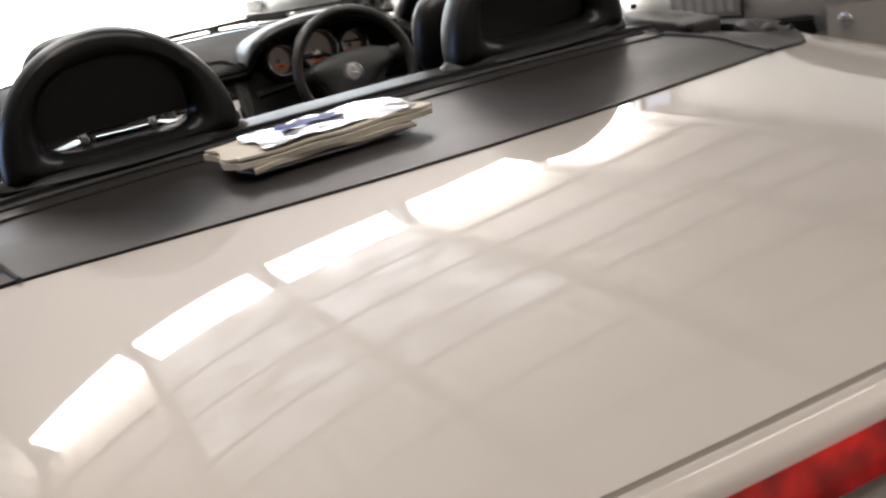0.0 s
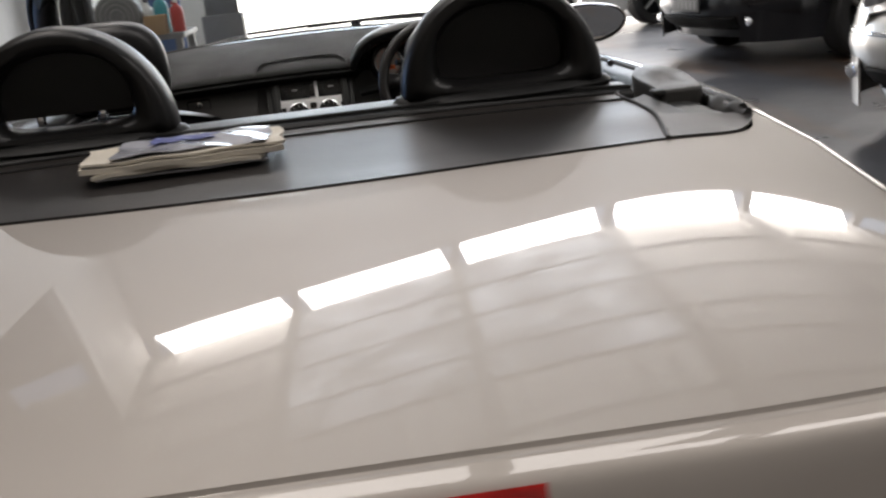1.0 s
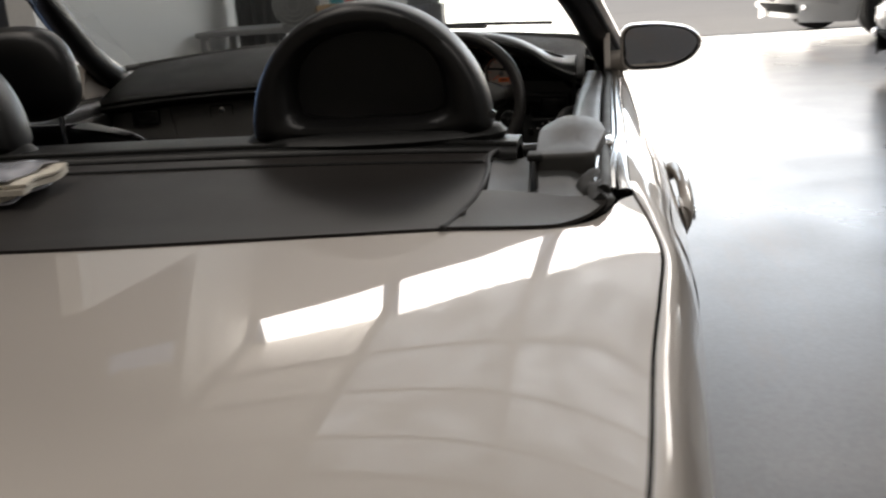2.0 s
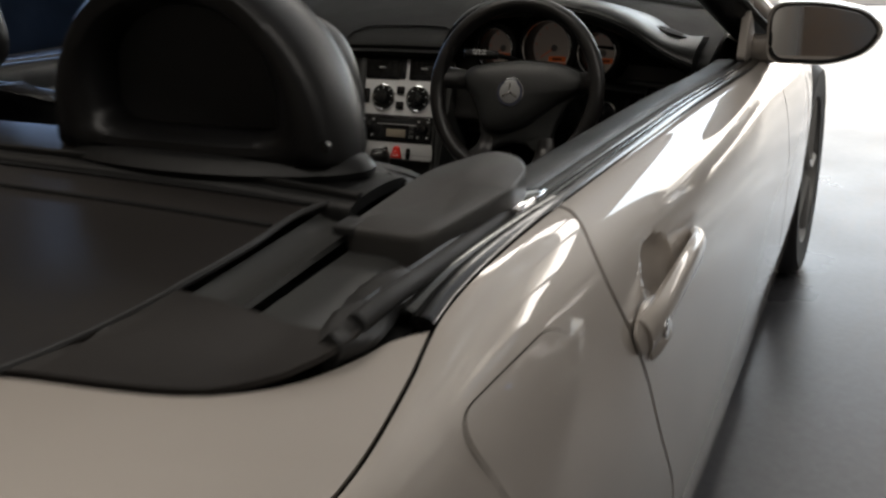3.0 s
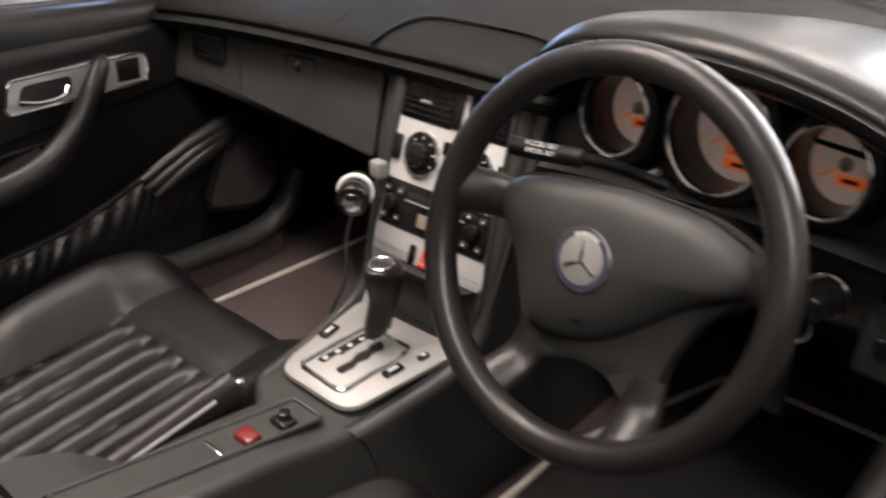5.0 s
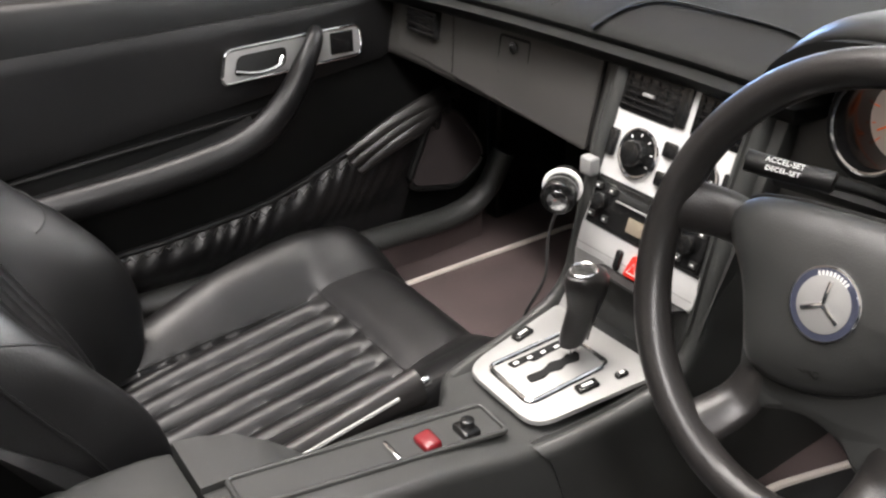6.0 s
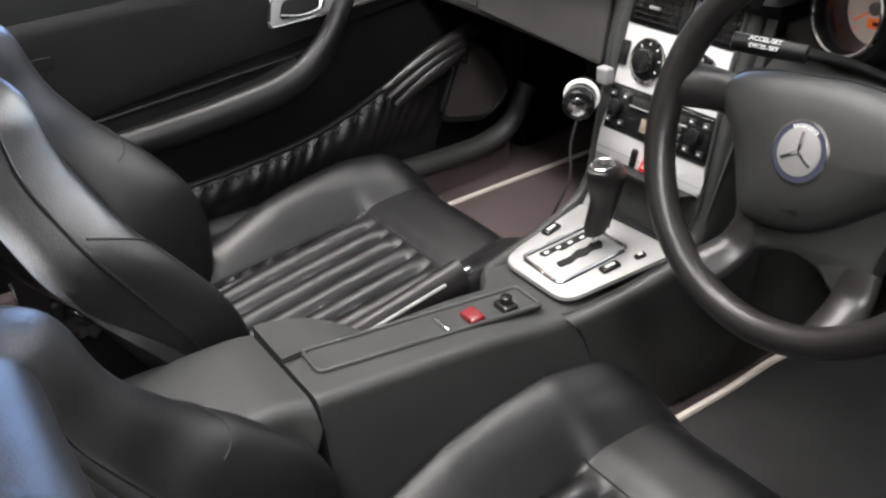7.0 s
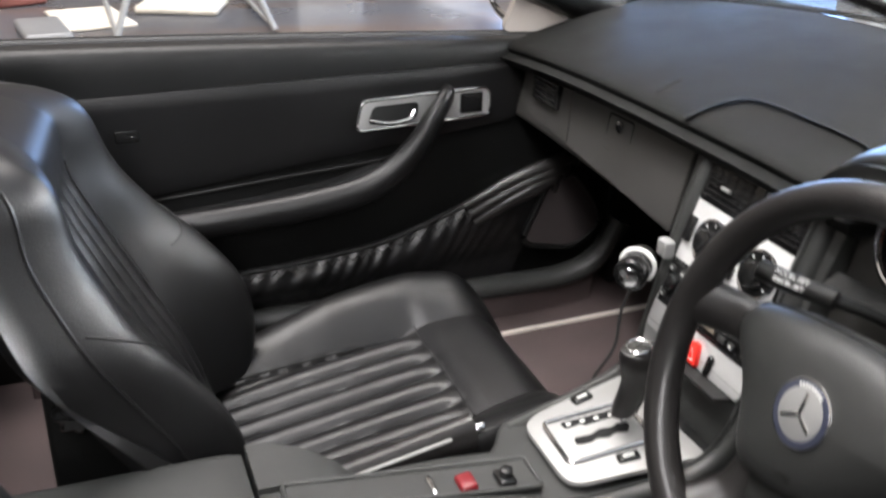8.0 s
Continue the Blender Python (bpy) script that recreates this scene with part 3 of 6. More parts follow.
# belt line: outer weatherstrip, chrome line and inner cap of each door
for s in (1, -1):
    def belt(y):
        return body_rows(y)[0], body_rows(y)[1]
    ys = [1.15 + 1.52 * i / 40 for i in range(41)]
    part("weatherstrip", tube([(s * (belt(y)[0] - 0.012), y, belt(y)[1] + 0.001) for y in ys], 0.0105, 12, flat=0.55), gloss_black, car, "glossy black window strip")
    part("weatherstrip", tube([(s * (belt(y)[0] - 0.030), y, belt(y)[1] + 0.000) for y in ys[7:]], 0.0085, 10, flat=1.0), rubber, car)
    part("strip_line", tube([(s * (belt(y)[0] - 0.0205), y, belt(y)[1] + 0.0065) for y in ys[7:]], 0.0022, 6), gloss_black, car)

    def cap(u, v, s=s):
        y = 1.45 + 1.17 * u
        x0, z0 = belt(y)
        prof = table([(0, 0.040, -0.006), (0.15, 0.046, 0.004), (0.4, 0.068, 0.006), (0.65, 0.088, 0.002), (0.85, 0.100, -0.018), (1, 0.104, -0.07)])
        dx, dz = prof(v)
        return Vector((s * (x0 - dx), y, z0 + dz))
    part("door_cap", sheet(cap, 40, 18, 0.004, (0, 0, 1)), soft_trim, car, "soft black door top")

# wheels
def wheel(x, y, side):
    w = empty("wheel", parent=car)
    m = Matrix.Translation((x, y, FL + 0.303)) @ pose(0, 0, 0, 0, 90, 0)
    prof = [(0.21, -0.10), (0.285, -0.105), (0.302, -0.085), (0.305, -0.04), (0.305, 0.04), (0.302, 0.085), (0.285, 0.105), (0.21, 0.10)]
    part("tyre", loft([[m @ Vector((r * math.cos(2 * math.pi * i / 48), r * math.sin(2 * math.pi * i / 48), h)) for r, h in prof] for i in range(49)], False), rubber, w, "black road tyre")
    part("rim", loft([[m @ Vector((r * math.cos(2 * math.pi * i / 48), r * math.sin(2 * math.pi * i / 48), h)) for r, h in ((0.215, -0.10), (0.205, -0.06), (0.205, 0.06), (0.215, 0.10))] for i in range(49)], False), satin, w)
    for k in range(5):
        a = 2 * math.pi * k / 5 + 0.3
        part("spoke", tube([m @ Vector((q * math.cos(a), q * math.sin(a), side * (0.075 - 0.1 * (q - 0.1) ** 2))) for q in (0.03, 0.08, 0.14, 0.2)], lambda q: 0.028 - 0.006 * q, 8, flat=0.6), satin, w)
    part("hub", disc(0.05, 0.02, 24, m @ Matrix.Translation((0, 0, side * 0.06)), 0.004), satin, w)
    part("brake_disc", disc(0.14, 0.02, 32, m), steel, w)
    return w


for s in (1, -1):
    wheel(s * 0.715, 0.75, s)
    wheel(s * 0.735, 3.44, s)


# black cover behind the hoops
SEAM = table([(0.92, 0.566), (1.0, 0.583), (1.08, 0.597), (1.18, 0.597), (1.27, 0.590), (1.33, 0.61)])


def deck_z(x, y):
    z = 0.929 + 0.012 * max(0, min(1, (y - 0.9) / 0.4)) - 0.012 * abs(x / 0.7) ** 3
    yf = lid_front(abs(x))
    zl = lid_z(min(1.0, abs(x) / (body_rows(yf)[0] - 0.004)), yf) + 0.003
    k = max(0.0, min(1.0, (y - yf) / 0.16))
    return zl + (z - zl) * k * k * (3 - 2 * k)


def deck(u, v):
    s = 2 * u - 1
    y = 1.0
    for _ in range(5):
        x = s * (SEAM(y) - 0.003)
        y0 = lid_front(abs(x)) + 0.004
        y = y0 + (1.225 - y0) * v
    return Vector((x, y, deck_z(x, y)))


part("parcel_cover", sheet(deck, 60, 16, 0.006, (0, 0, 1)), cover, car, "black vinyl-faced cover panel behind the hoops")


def deck_front(u, v):
    s = 2 * u - 1
    y = 1.229 + 0.058 * v
    return Vector((s * (SEAM(y) - 0.003), y, deck_z(s * 0.59, y) + 0.002 * math.sin(math.pi * v)))


part("cover_edge", sheet(deck_front, 40, 4, 0.006, (0, 0, 1)), cover, car)
for s in (1, -1):
    part("seam_bead", tube([(s * SEAM(y), y, deck_z(SEAM(y), y) + 0.001) for y in (0.945 + 0.36 * i / 20 for i in range(21))], 0.0034, 8), rubber, car, "black rubber seam bead")
for yy in (1.2272, 1.2905):
    part("cover_groove", tube([(-0.585 + 1.17 * i / 30, yy, deck_z(-0.585 + 1.17 * i / 30, yy) + 0.0012) for i in range(31)], 0.0024, 6), black_and_shade, car)
part("cover_well", rbox(0, 1.12, 0.80, 1.30, 0.46, 0.05, 0.0), black_and_shade, car)


def bridge(u, v):
    """The raised beam that carries the hoops."""
    x = (2 * u - 1) * 0.625
    prof = table([(0, 1.292, 0.934), (0.12, 1.298, 0.946), (0.35, 1.325, 0.951), (0.6, 1.37, 0.953), (0.82, 1.425, 0.951), (0.93, 1.448, 0.944), (1, 1.455, 0.91)])
    y, z = prof(v)
    return Vector((x, y - 0.05 * (x / 0.62) ** 2 * v * v, z - 0.012 * abs(x / 0.62) ** 4))


part("hoop_beam", sheet(bridge, 60, 20, 0.012, (0, 0, 1)), soft_trim, car, "padded black beam between the hoops")
part("beam_bead", tube([bridge(i / 50, 0.30) + Vector((0, 0, 0.001)) for i in range(51)], 0.005, 8), soft_trim, car)

for s in (1, -1):
    def flapper(u, v, s=s):
        x = 0.572 + 0.182 * u
        y0 = lid_front(x) + 0.004
        y1 = max(y0 + 0.012, 1.086)
        y = y0 + (y1 - y0) * v
        return Vector((s * (max(x, SEAM(y) + 0.003)), y, deck_z(min(x, 0.70), y) + 0.001))
    part("side_flap", sheet(flapper, 16, 8, 0.005, (0, 0, 1)), cover, car, "black hinged corner flap")
    part("channel", sheet(lambda u, v, s=s: Vector((s * (0.604 + 0.052 * u - 0.012 * v), 1.09 + 0.205 * v, 0.920 + 0.006 * v - 0.006 * math.sin(math.pi * u))), 8, 8, 0.005, (0, 0, 1)), trim, car)
    part("channel", sheet(lambda u, v, s=s: Vector((s * (0.668 + 0.062 * u - 0.010 * v), 1.085 + 0.16 * v, 0.914 + 0.002 * v - 0.03 * max(0, u - 0.6) ** 1.5)), 8, 8, 0.006, (0, 0, 1)), trim, car)
    blk = rounded([(s * 0.655, 1.235), (s * 0.734, 1.232), (s * 0.752, 1.38), (s * 0.742, 1.455), (s * 0.690, 1.492), (s * 0.652, 1.40)], [0.01, 0.02, 0.01, 0.035, 0.035, 0.03], 6)
    part("hinge_cover", loft([[(s * 0.70 + (p[0] - s * 0.70) * q, 1.36 + (p[1] - 1.36) * q, z if z < 0.91 else z + 0.055 * (p[1] - 1.33) - 0.10 * max(0.0, abs(p[0]) - 0.728)) for p in blk] for q, z in ((1.0, 0.884), (1.0, 0.9355), (0.994, 0.9400), (0.978, 0.9425), (0.955, 0.9435), (0.6, 0.9440), (0.2, 0.944))]), hinge_plastic, car, "dark grained plastic hinge cover")
    part("latch", rbox(s * 0.655, 1.248, 0.934, 0.022, 0.030, 0.010, 0.003), rubber, car)
    part("striker", rbox(s * 0.748, 1.41, 0.918, 0.03, 0.07, 0.016, 0.004), chrome, car, "steel window guide at the door post")
    part("roof_seal", tube(spline([(s * 0.747, 1.10, 0.917), (s * 0.749, 1.15, 0.920), (s * 0.748, 1.25, 0.918), (s * 0.746, 1.42, 0.916)], 20), 0.0085, 10), rubber, car, "black rubber roof seal")
    part("roof_seal", tube(spline([(s * 0.736, 1.115, 0.914), (s * 0.738, 1.25, 0.915), (s * 0.744, 1.40, 0.914)], 20), 0.006, 8, flat=1.6), gloss_black, car)
    # crumpled rubber end of the seal, and the broad glossy strip that starts beside it
    rows = []
    for i in range(13):
        q = i / 12
        y = 1.072 + 0.125 * q
        w = 0.021 * math.sin(math.pi * (0.08 + 0.84 * q)) ** 0.6
        rows.append([(s * (0.741 - 0.008 * q + w * (1 + 0.22 * math.sin(3 * a + 9 * q)) * math.cos(a)), y, 0.905 + 0.008 * q + 0.015 * (1 + 0.28 * math.sin(2 * a + 14 * q)) * math.sin(a)) for a in (2 * math.pi * k / 20 for k in range(20))])
    part("seal_end", loft(rows), rubber, car, "crumpled black rubber seal end")
    part("quarter_strip", sheet(lambda u, v, s=s: Vector((s * (0.7435 + 0.016 * u + 0.023 * v), 1.150 + 0.278 * u + 0.01 * v, body_rows(1.150 + 0.278 * u)[1] + 0.0035 + 0.006 * math.sin(math.pi * v) ** 0.7 - 0.004 * v)), 24, 10, 0.004, (0, 0, 1)), strip_gloss, car, "polished dark window strip at the rear quarter")
    part("side_well", rbox(s * 0.69, 1.28, 0.855, 0.14, 0.36, 0.07, 0.0), black_and_shade, car)

    # padded hoop with its inset panel
    c = 0.401 if s > 0 else -0.372
    hp = empty("roll_hoop", parent=car)
    tagged(hp, "padded black roll hoop with dark inset panel")

    def loop(th, w, zc, up, low, pu, pl):
        """A closed rounded arch: upper half of height up, lower half of height low."""
        cx, sz = math.cos(th), math.sin(th)
        p, h = (pu, up) if sz >= 0 else (pl, low)
        return Vector((c + w * math.copysign(abs(cx) ** (2 / p), cx), 1.372, zc + h * math.copysign(abs(sz) ** (2 / p), sz)))
    rings = []
    for i in range(96):
        th = 2 * math.pi * i / 96
        o, n = loop(th, 0.186, 0.965, 0.190, 0.016, 1.95, 5.0), loop(th, 0.114, 1.022, 0.086, 0.040, 2.3, 5.0)
        d = o - n
        rings.append([n + d * (0.5 + 0.5 * math.copysign(abs(math.cos(a)) ** 0.8, math.cos(a))) + Vector((0, 0.050 * math.copysign(abs(math.sin(a)) ** 0.8, math.sin(a)), 0)) for a in (2 * math.pi * k / 16 for k in range(16))])
    rings.append(rings[0])
    pad_bm = loft(rings, True, False)
    bmesh.ops.remove_doubles(pad_bm, verts=pad_bm.verts, dist=1e-6)
    part("padding", pad_bm, leather, hp)
    part("padding_foot", loft([[(c + w * math.cos(2 * math.pi * k / 40), 1.372 + d * math.sin(2 * math.pi * k / 40), z) for k in range(40)] for w, d, z in ((0.203, 0.074, 0.944), (0.205, 0.076, 0.951), (0.196, 0.064, 0.961), (0.181, 0.054, 0.965))]), soft_trim, hp)
    panel = [(p.x, p.z) for p in (loop(2 * math.pi * i / 72, 0.116, 1.022, 0.088, 0.042, 2.3, 5.0) for i in range(72))]
    pm = Matrix(((1, 0, 0, 0), (0, 0, -1, 1.385), (0, 1, 0, 0), (0, 0, 0, 1)))
    if s > 0:
        part("inset_panel", prism(panel, 0.012, pm), rubber, hp, "black inset panel")
    else:
        low = [(x, max(z, 1.002)) for x, z in panel]
        part("inset_panel", prism(low, 0.012, pm), rubber, hp, "black inset panel")
        for k in (-1, 1):
            part("catch", rbox(c + k * 0.055, 1.385, 0.996, 0.012, 0.02, 0.022, 0.003), chrome, hp, "small chrome catch")
    part("bolt", disc(0.006, 0.004, 12, Matrix.Translation((c + 0.19 * s, 1.315, 0.985)) @ pose(0, 0, 0, 90, 0, 0)), gloss_black, hp)

# windscreen frame
for s in (1, -1):
    line = spline([(s * 0.772, 2.88, 0.885), (s * 0.735, 2.66, 0.975), (s * 0.685, 2.44, 1.085), (s * 0.63, 2.26, 1.175), (s * 0.58, 2.14, 1.235)], 24)
    part("windscreen_pillar", tube(line, lambda q: 0.040 - 0.008 * q, 12, flat=1.1), soft_trim, car, "black-lined windscreen pillar")
    outer = [p + Vector((s * 0.032, 0.022, 0.018)) for p in line]
    part("pillar_skin", tube(outer, 0.018, 10, flat=1.3), paint, car)
    part("pillar_seal", tube([p + Vector((s * 0.036, -0.006, -0.002)) for p in line], 0.009, 8), rubber, car)
part("windscreen_header", tube(spline([(-0.58, 2.14, 1.235), (-0.3, 2.09, 1.262), (0, 2.07, 1.27), (0.3, 2.09, 1.262), (0.58, 2.14, 1.235)], 24), 0.03, 12, flat=0.8), soft_trim, car, "black-lined windscreen header")


def screen(u, v):
    s = 2 * u - 1
    return Vector((s * (0.745 - 0.15 * v), 3.04 - 0.96 * v - (0.20 - 0.13 * v) * s * s, 0.985 + 0.275 * v - 0.035 * s * s * (1 - 0.4 * v)))


ws = part("windscreen", sheet(screen, 24, 12, 0.005, (0, 1, 1)), clear, car, "clear raked windscreen")
ws.visible_shadow = False
part("screen_seal", tube([screen(i / 40, 0.0) + Vector((0, -0.01, 0.004)) for i in range(41)], 0.012, 8), rubber, car)
part("cabin_mirror", loft([[(-0.02 + w * math.cos(2 * math.pi * k / 24), 2.17 + d, 1.205 + h * math.sin(2 * math.pi * k / 24)) for k in range(24)] for w, h, d in ((0.10, 0.028, -0.012), (0.105, 0.032, 0.0), (0.09, 0.026, 0.02), (0.04, 0.012, 0.03))]), gloss_black, car, "black rear-view mirror")
part("mirror_stem", tube([(-0.02, 2.19, 1.22), (0, 2.14, 1.25)], 0.008, 8), gloss_black, car)
part("bonnet", sheet(lambda u, v: Vector(((2 * u - 1) * (0.745 - 0.22 * v * v), 2.98 - 0.2 * (2 * u - 1) ** 2 * (1 - v) + 0.98 * v, 0.972 - 0.05 * v - 0.16 * v * v - (0.075 + 0.03 * v) * abs(2 * u - 1) ** 4)), 40, 24, 0.006, (0, 0, 1)), paint, car)
part("nose", sheet(lambda u, v: Vector(((2 * u - 1) * (0.53 + 0.12 * v), 3.96 + 0.06 * math.sin(math.pi * v) - 0.35 * abs(2 * u - 1) ** 3, 0.77 - 0.11 * abs(2 * u - 1) ** 4 - 0.5 * v)), 30, 12, 0.006, (0, 1, 0)), paint, car)
for k in (-1, 1):
    part("wiper", tube(spline([(k * 0.10 - 0.1, 2.985, 1.012), (k * 0.10 + 0.2, 2.99, 1.016), (k * 0.10 + 0.5, 2.93, 1.008)], 12), 0.006, 6), rubber, car)
part("washer_jet", rbox(0.167, 2.96, 1.012, 0.035, 0.03, 0.02, 0.006), gloss_black, car)

# door mirrors
for s in (1, -1):
    mr = empty("door_mirror", parent=car)
    tagged(mr, "silver door mirror with dark rim")
    rim = rounded([(0.795, 0.882), (0.925, 0.880), (0.990, 0.905), (1.018, 0.950), (0.985, 0.988), (0.90, 1.006), (0.797, 1.004)], [0.036, 0.06, 0.05, 0.028, 0.05, 0.07, 0.034], 6)
    cx, cz = 0.90, 0.942
    rings = []
    for q, y in ((0.90, 2.632), (0.97, 2.628), (1.0, 2.64), (1.0, 2.67), (0.96, 2.71), (0.85, 2.745), (0.6, 2.768), (0.2, 2.775)):
        rings.append([(s * (cx + (p[0] - cx) * q), y + 0.05 * (p[0] - 0.9), cz + (p[1] - cz) * q) for p in rim])
    part("housing", loft(rings), paint, mr)
    part("rim", tube([(s * (cx + (p[0] - cx) * 0.895), 2.630 + 0.05 * (p[0] - 0.9), cz + (p[1] - cz) * 0.865) for p in rim], 0.004, 8, True), gloss_black, mr)
    part("mirror_glass", loft([[(s * (cx + (p[0] - cx) * q), 2.627 + dy + 0.05 * (p[0] - 0.9) - 0.10 * (p[1] - cz), cz + (p[1] - cz) * (q - 0.03)) for p in rim] for q, dy in ((0.895, 0.004), (0.89, 0.0))]), mirror_mat, mr, "mirror glass", smooth=False)
    part("arm", tube(spline([(s * 0.765, 2.67, 0.905), (s * 0.79, 2.665, 0.905), (s * 0.83, 2.67, 0.915)], 10), lambda q: 0.026, 12, flat=1.2), paint, mr)
    sail = [(2.56, 0.893), (2.80, 0.885), (2.63, 1.045)]
    sm = Matrix(((0, 0, s, s * 0.752), (1, 0, 0, 0), (0, 1, 0, 0), (0, 0, 0, 1)))
    part("sail", prism(rounded(sail, 0.02, 5), 0.016, sm, 0.003), paint, mr, "silver mirror foot")

# ---- cabin ----
def face(o, xa, ya):
    """Pose of a panel at o with its x along xa, its y along ya and its z towards the cabin."""
    return basis(o, xa, ya)


def words(text, size, m, mat, parent, name="lettering"):
    cu = bpy.data.curves.new(name, "FONT")
    cu.body, cu.size, cu.align_x, cu.align_y, cu.extrude = text, size, "CENTER", "CENTER", 0.0002
    cu.materials.append(mat)
    ob = new(name, cu)
    ob.matrix_world = m
    ob.parent = parent
    return ob


part("floor_carpet", sheet(lambda u, v: Vector((-0.74 + 1.48 * u, 1.5 + 1.5 * v, 0.345 + 0.02 * v + 0.20 * max(0, v - 0.72) ** 1.3)), 20, 30, 0.02, (0, 0, 1)), carpet, car, "plum-brown carpet")
part("underbody", rbox(0, 2.0, 0.27, 1.46, 3.2, 0.10, 0.02), black_and_shade, car)
part("bulkhead", rbox(0, 1.47, 0.63, 1.40, 0.03, 0.56, 0.01), soft_trim, car)
part("firewall", rbox(0, 2.99, 0.62, 1.44, 0.03, 0.60, 0.0), black_and_shade, car)

# floor mats with pale edging
# driver's mat is black; its forward run also paints the footwell's shade
for nm, pts, z0 in (("floor_mat", [(-0.515, 2.10), (-0.15, 2.10), (-0.15, 2.90), (-0.548, 2.90)], 0.382), ("floor_mat", [(0.185, 2.10), (0.60, 2.10), (0.60, 2.93), (0.24, 2.93), (0.165, 2.60), (0.175, 2.49)], 0.384)):
    o = rounded(pts, 0.03, 4)
    mt = part(nm, prism(o, 0.010, Matrix.Translation((0, 0, z0)), 0.003), carpet if pts[0][0] < 0 else black_and_shade, car, "dark carpet mat")
    part("edging", tube([(p[0], p[1], z0 + 0.011) for p in o], 0.0055, 8, True), piping_mat, mt, "pale fabric edging")

# dashboard: face, roll top, top pad
def dash_top(u, v):
    x = -0.70 + 1.40 * u
    prof = table([(0, 2.588, 0.890), (0.04, 2.564, 0.893), (0.09, 2.552, 0.901), (0.15, 2.553, 0.911), (0.25, 2.582, 0.924), (0.45, 2.68, 0.950), (0.7, 2.82, 0.978), (0.88, 2.93, 0.990), (1, 3.02, 0.992)])
    y, z = prof(v)
    e = abs(x / 0.70)
    if 0.14 < x < 0.66:
        y = max(y, 2.605)
    return Vector((x, y + 0.0 - 0.03 * e ** 4 * v, z - 0.022 * e ** 3 - 0.008 * e))


dash = part("dashboard", sheet(dash_top, 60, 40, 0.02, (0, 0, 1)), dash_pad, car, "black soft-touch dashboard top")


def face_low(x):
    """How far the dashboard's lower edge rises towards the passenger's door."""
    return 0.024 * max(0.0, min(1.0, (-x - 0.12) / 0.45))


def face_sheet(u, v):
    x = -0.70 + 1.40 * u
    y, dz = table([(0, 2.583, 0.0), (0.35, 2.577, 0.055), (0.7, 2.567, 0.115), (0.82, 2.566, 0.138), (0.9, 2.574, 0.150), (1, 2.602, 0.157)])(v)
    k = v * v
    return Vector((x, y, 0.886 - 0.022 * abs(2 * u - 1) ** 3 * (1 - v) - dz + face_low(x) * k))


part("face_panel", sheet(face_sheet, 40, 24, 0.012, (0, -1, 0)), dash_plastic, dash)
part("under_panel", sheet(lambda u, v: Vector((-0.70 + 1.40 * u, 2.596 + 0.37 * v, 0.733 + face_low(-0.70 + 1.40 * u) - 0.05 * v)), 20, 6, 0.02, (0, 0, -1)), black_and_shade, dash)
part("defrost_slot", sheet(lambda u, v: dash_top(0.12 + 0.76 * u, 0.90 + 0.03 * v) + Vector((0, 0, 0.001)), 30, 2, 0.003, (0, 0, 1)), gloss_black, dash, "long defroster slot")
part("top_seam", tube([dash_top(u, v) + Vector((0, 0, 0.0003)) for u, v in ((0.31, 0.32), (0.312, 0.28), (0.314, 0.22))], 0.0012, 6), black_and_shade, dash)
tray = spline([dash_top(0.385, 0.15) , dash_top(0.39, 0.30), dash_top(0.41, 0.36), dash_top(0.47, 0.37), dash_top(0.56, 0.36), dash_top(0.585, 0.28), dash_top(0.588, 0.15)], 30)
part("top_lid", loft([[p + Vector((0, 0, 0.0005)) for p in tray], [p + Vector((0, -0.004, 0.004)) for p in tray], [Vector((0.0 + (p.x) * 0.94, p.y - 0.008, p.z + 0.004)) for p in tray]], False), dash_pad, dash, "padded lid over the centre vents")

# glovebox and side vent, passenger side
def dface(x, z, off=0.0):
    v = (0.884 - z) / 0.17
    return Vector((x, 2.583 - 0.03 * v * v - off, z))


glove = rounded([(-0.495, 0.874), (-0.158, 0.878), (-0.166, 0.746), (-0.480, 0.768)], 0.006, 3)
part("glovebox_lid", loft([[dface(p[0], p[1], 0.001) for p in glove], [dface(p[0], p[1], 0.007) for p in glove], [dface(-0.32 + (p[0] + 0.32) * 0.985, 0.803 + (p[1] - 0.803) * 0.97, 0.009) for p in glove]]), dash_plastic, dash, "charcoal glovebox lid")
lockp = rounded([(-0.370, 0.854), (-0.303, 0.856), (-0.303, 0.803), (-0.370, 0.801)], 0.005, 3)
part("lock_plate", loft([[dface(p[0], p[1], q) for p in lockp] for q in (0.007, 0.0105)]), dash_plastic, dash)
part("lock_gap", tube([dface(p[0], p[1], 0.0098) for p in lockp], 0.0022, 6, True), black_and_shade, dash)
part("lid_gap", tube([dface(p[0], p[1], 0.0015) for p in glove], 0.0016, 6, True), black_and_shade, dash)
part("lock", disc(0.009, 0.004, 20, Matrix.Translation(dface(-0.335, 0.842, 0.012)) @ pose(0, 0, 0, 90, 0, 0), 0.001), chrome, dash, "chrome glovebox lock")
part("pull_slot", rbox(-0.336, 2.571, 0.792, 0.062, 0.012, 0.016, 0.005), trim, dash, "moulded finger pull")
endp = rounded([(-0.665, 0.864), (-0.500, 0.873), (-0.486, 0.768), (-0.645, 0.776)], 0.008, 3)
part("end_panel", loft([[dface(p[0], p[1], q) for p in endp] for q in (0.001, 0.006)]), dash_plastic, dash)
part("side_vent", rbox(-0.570, 2.570, 0.832, 0.084, 0.018, 0.044, 0.004), gloss_black, dash, "black side air vent")
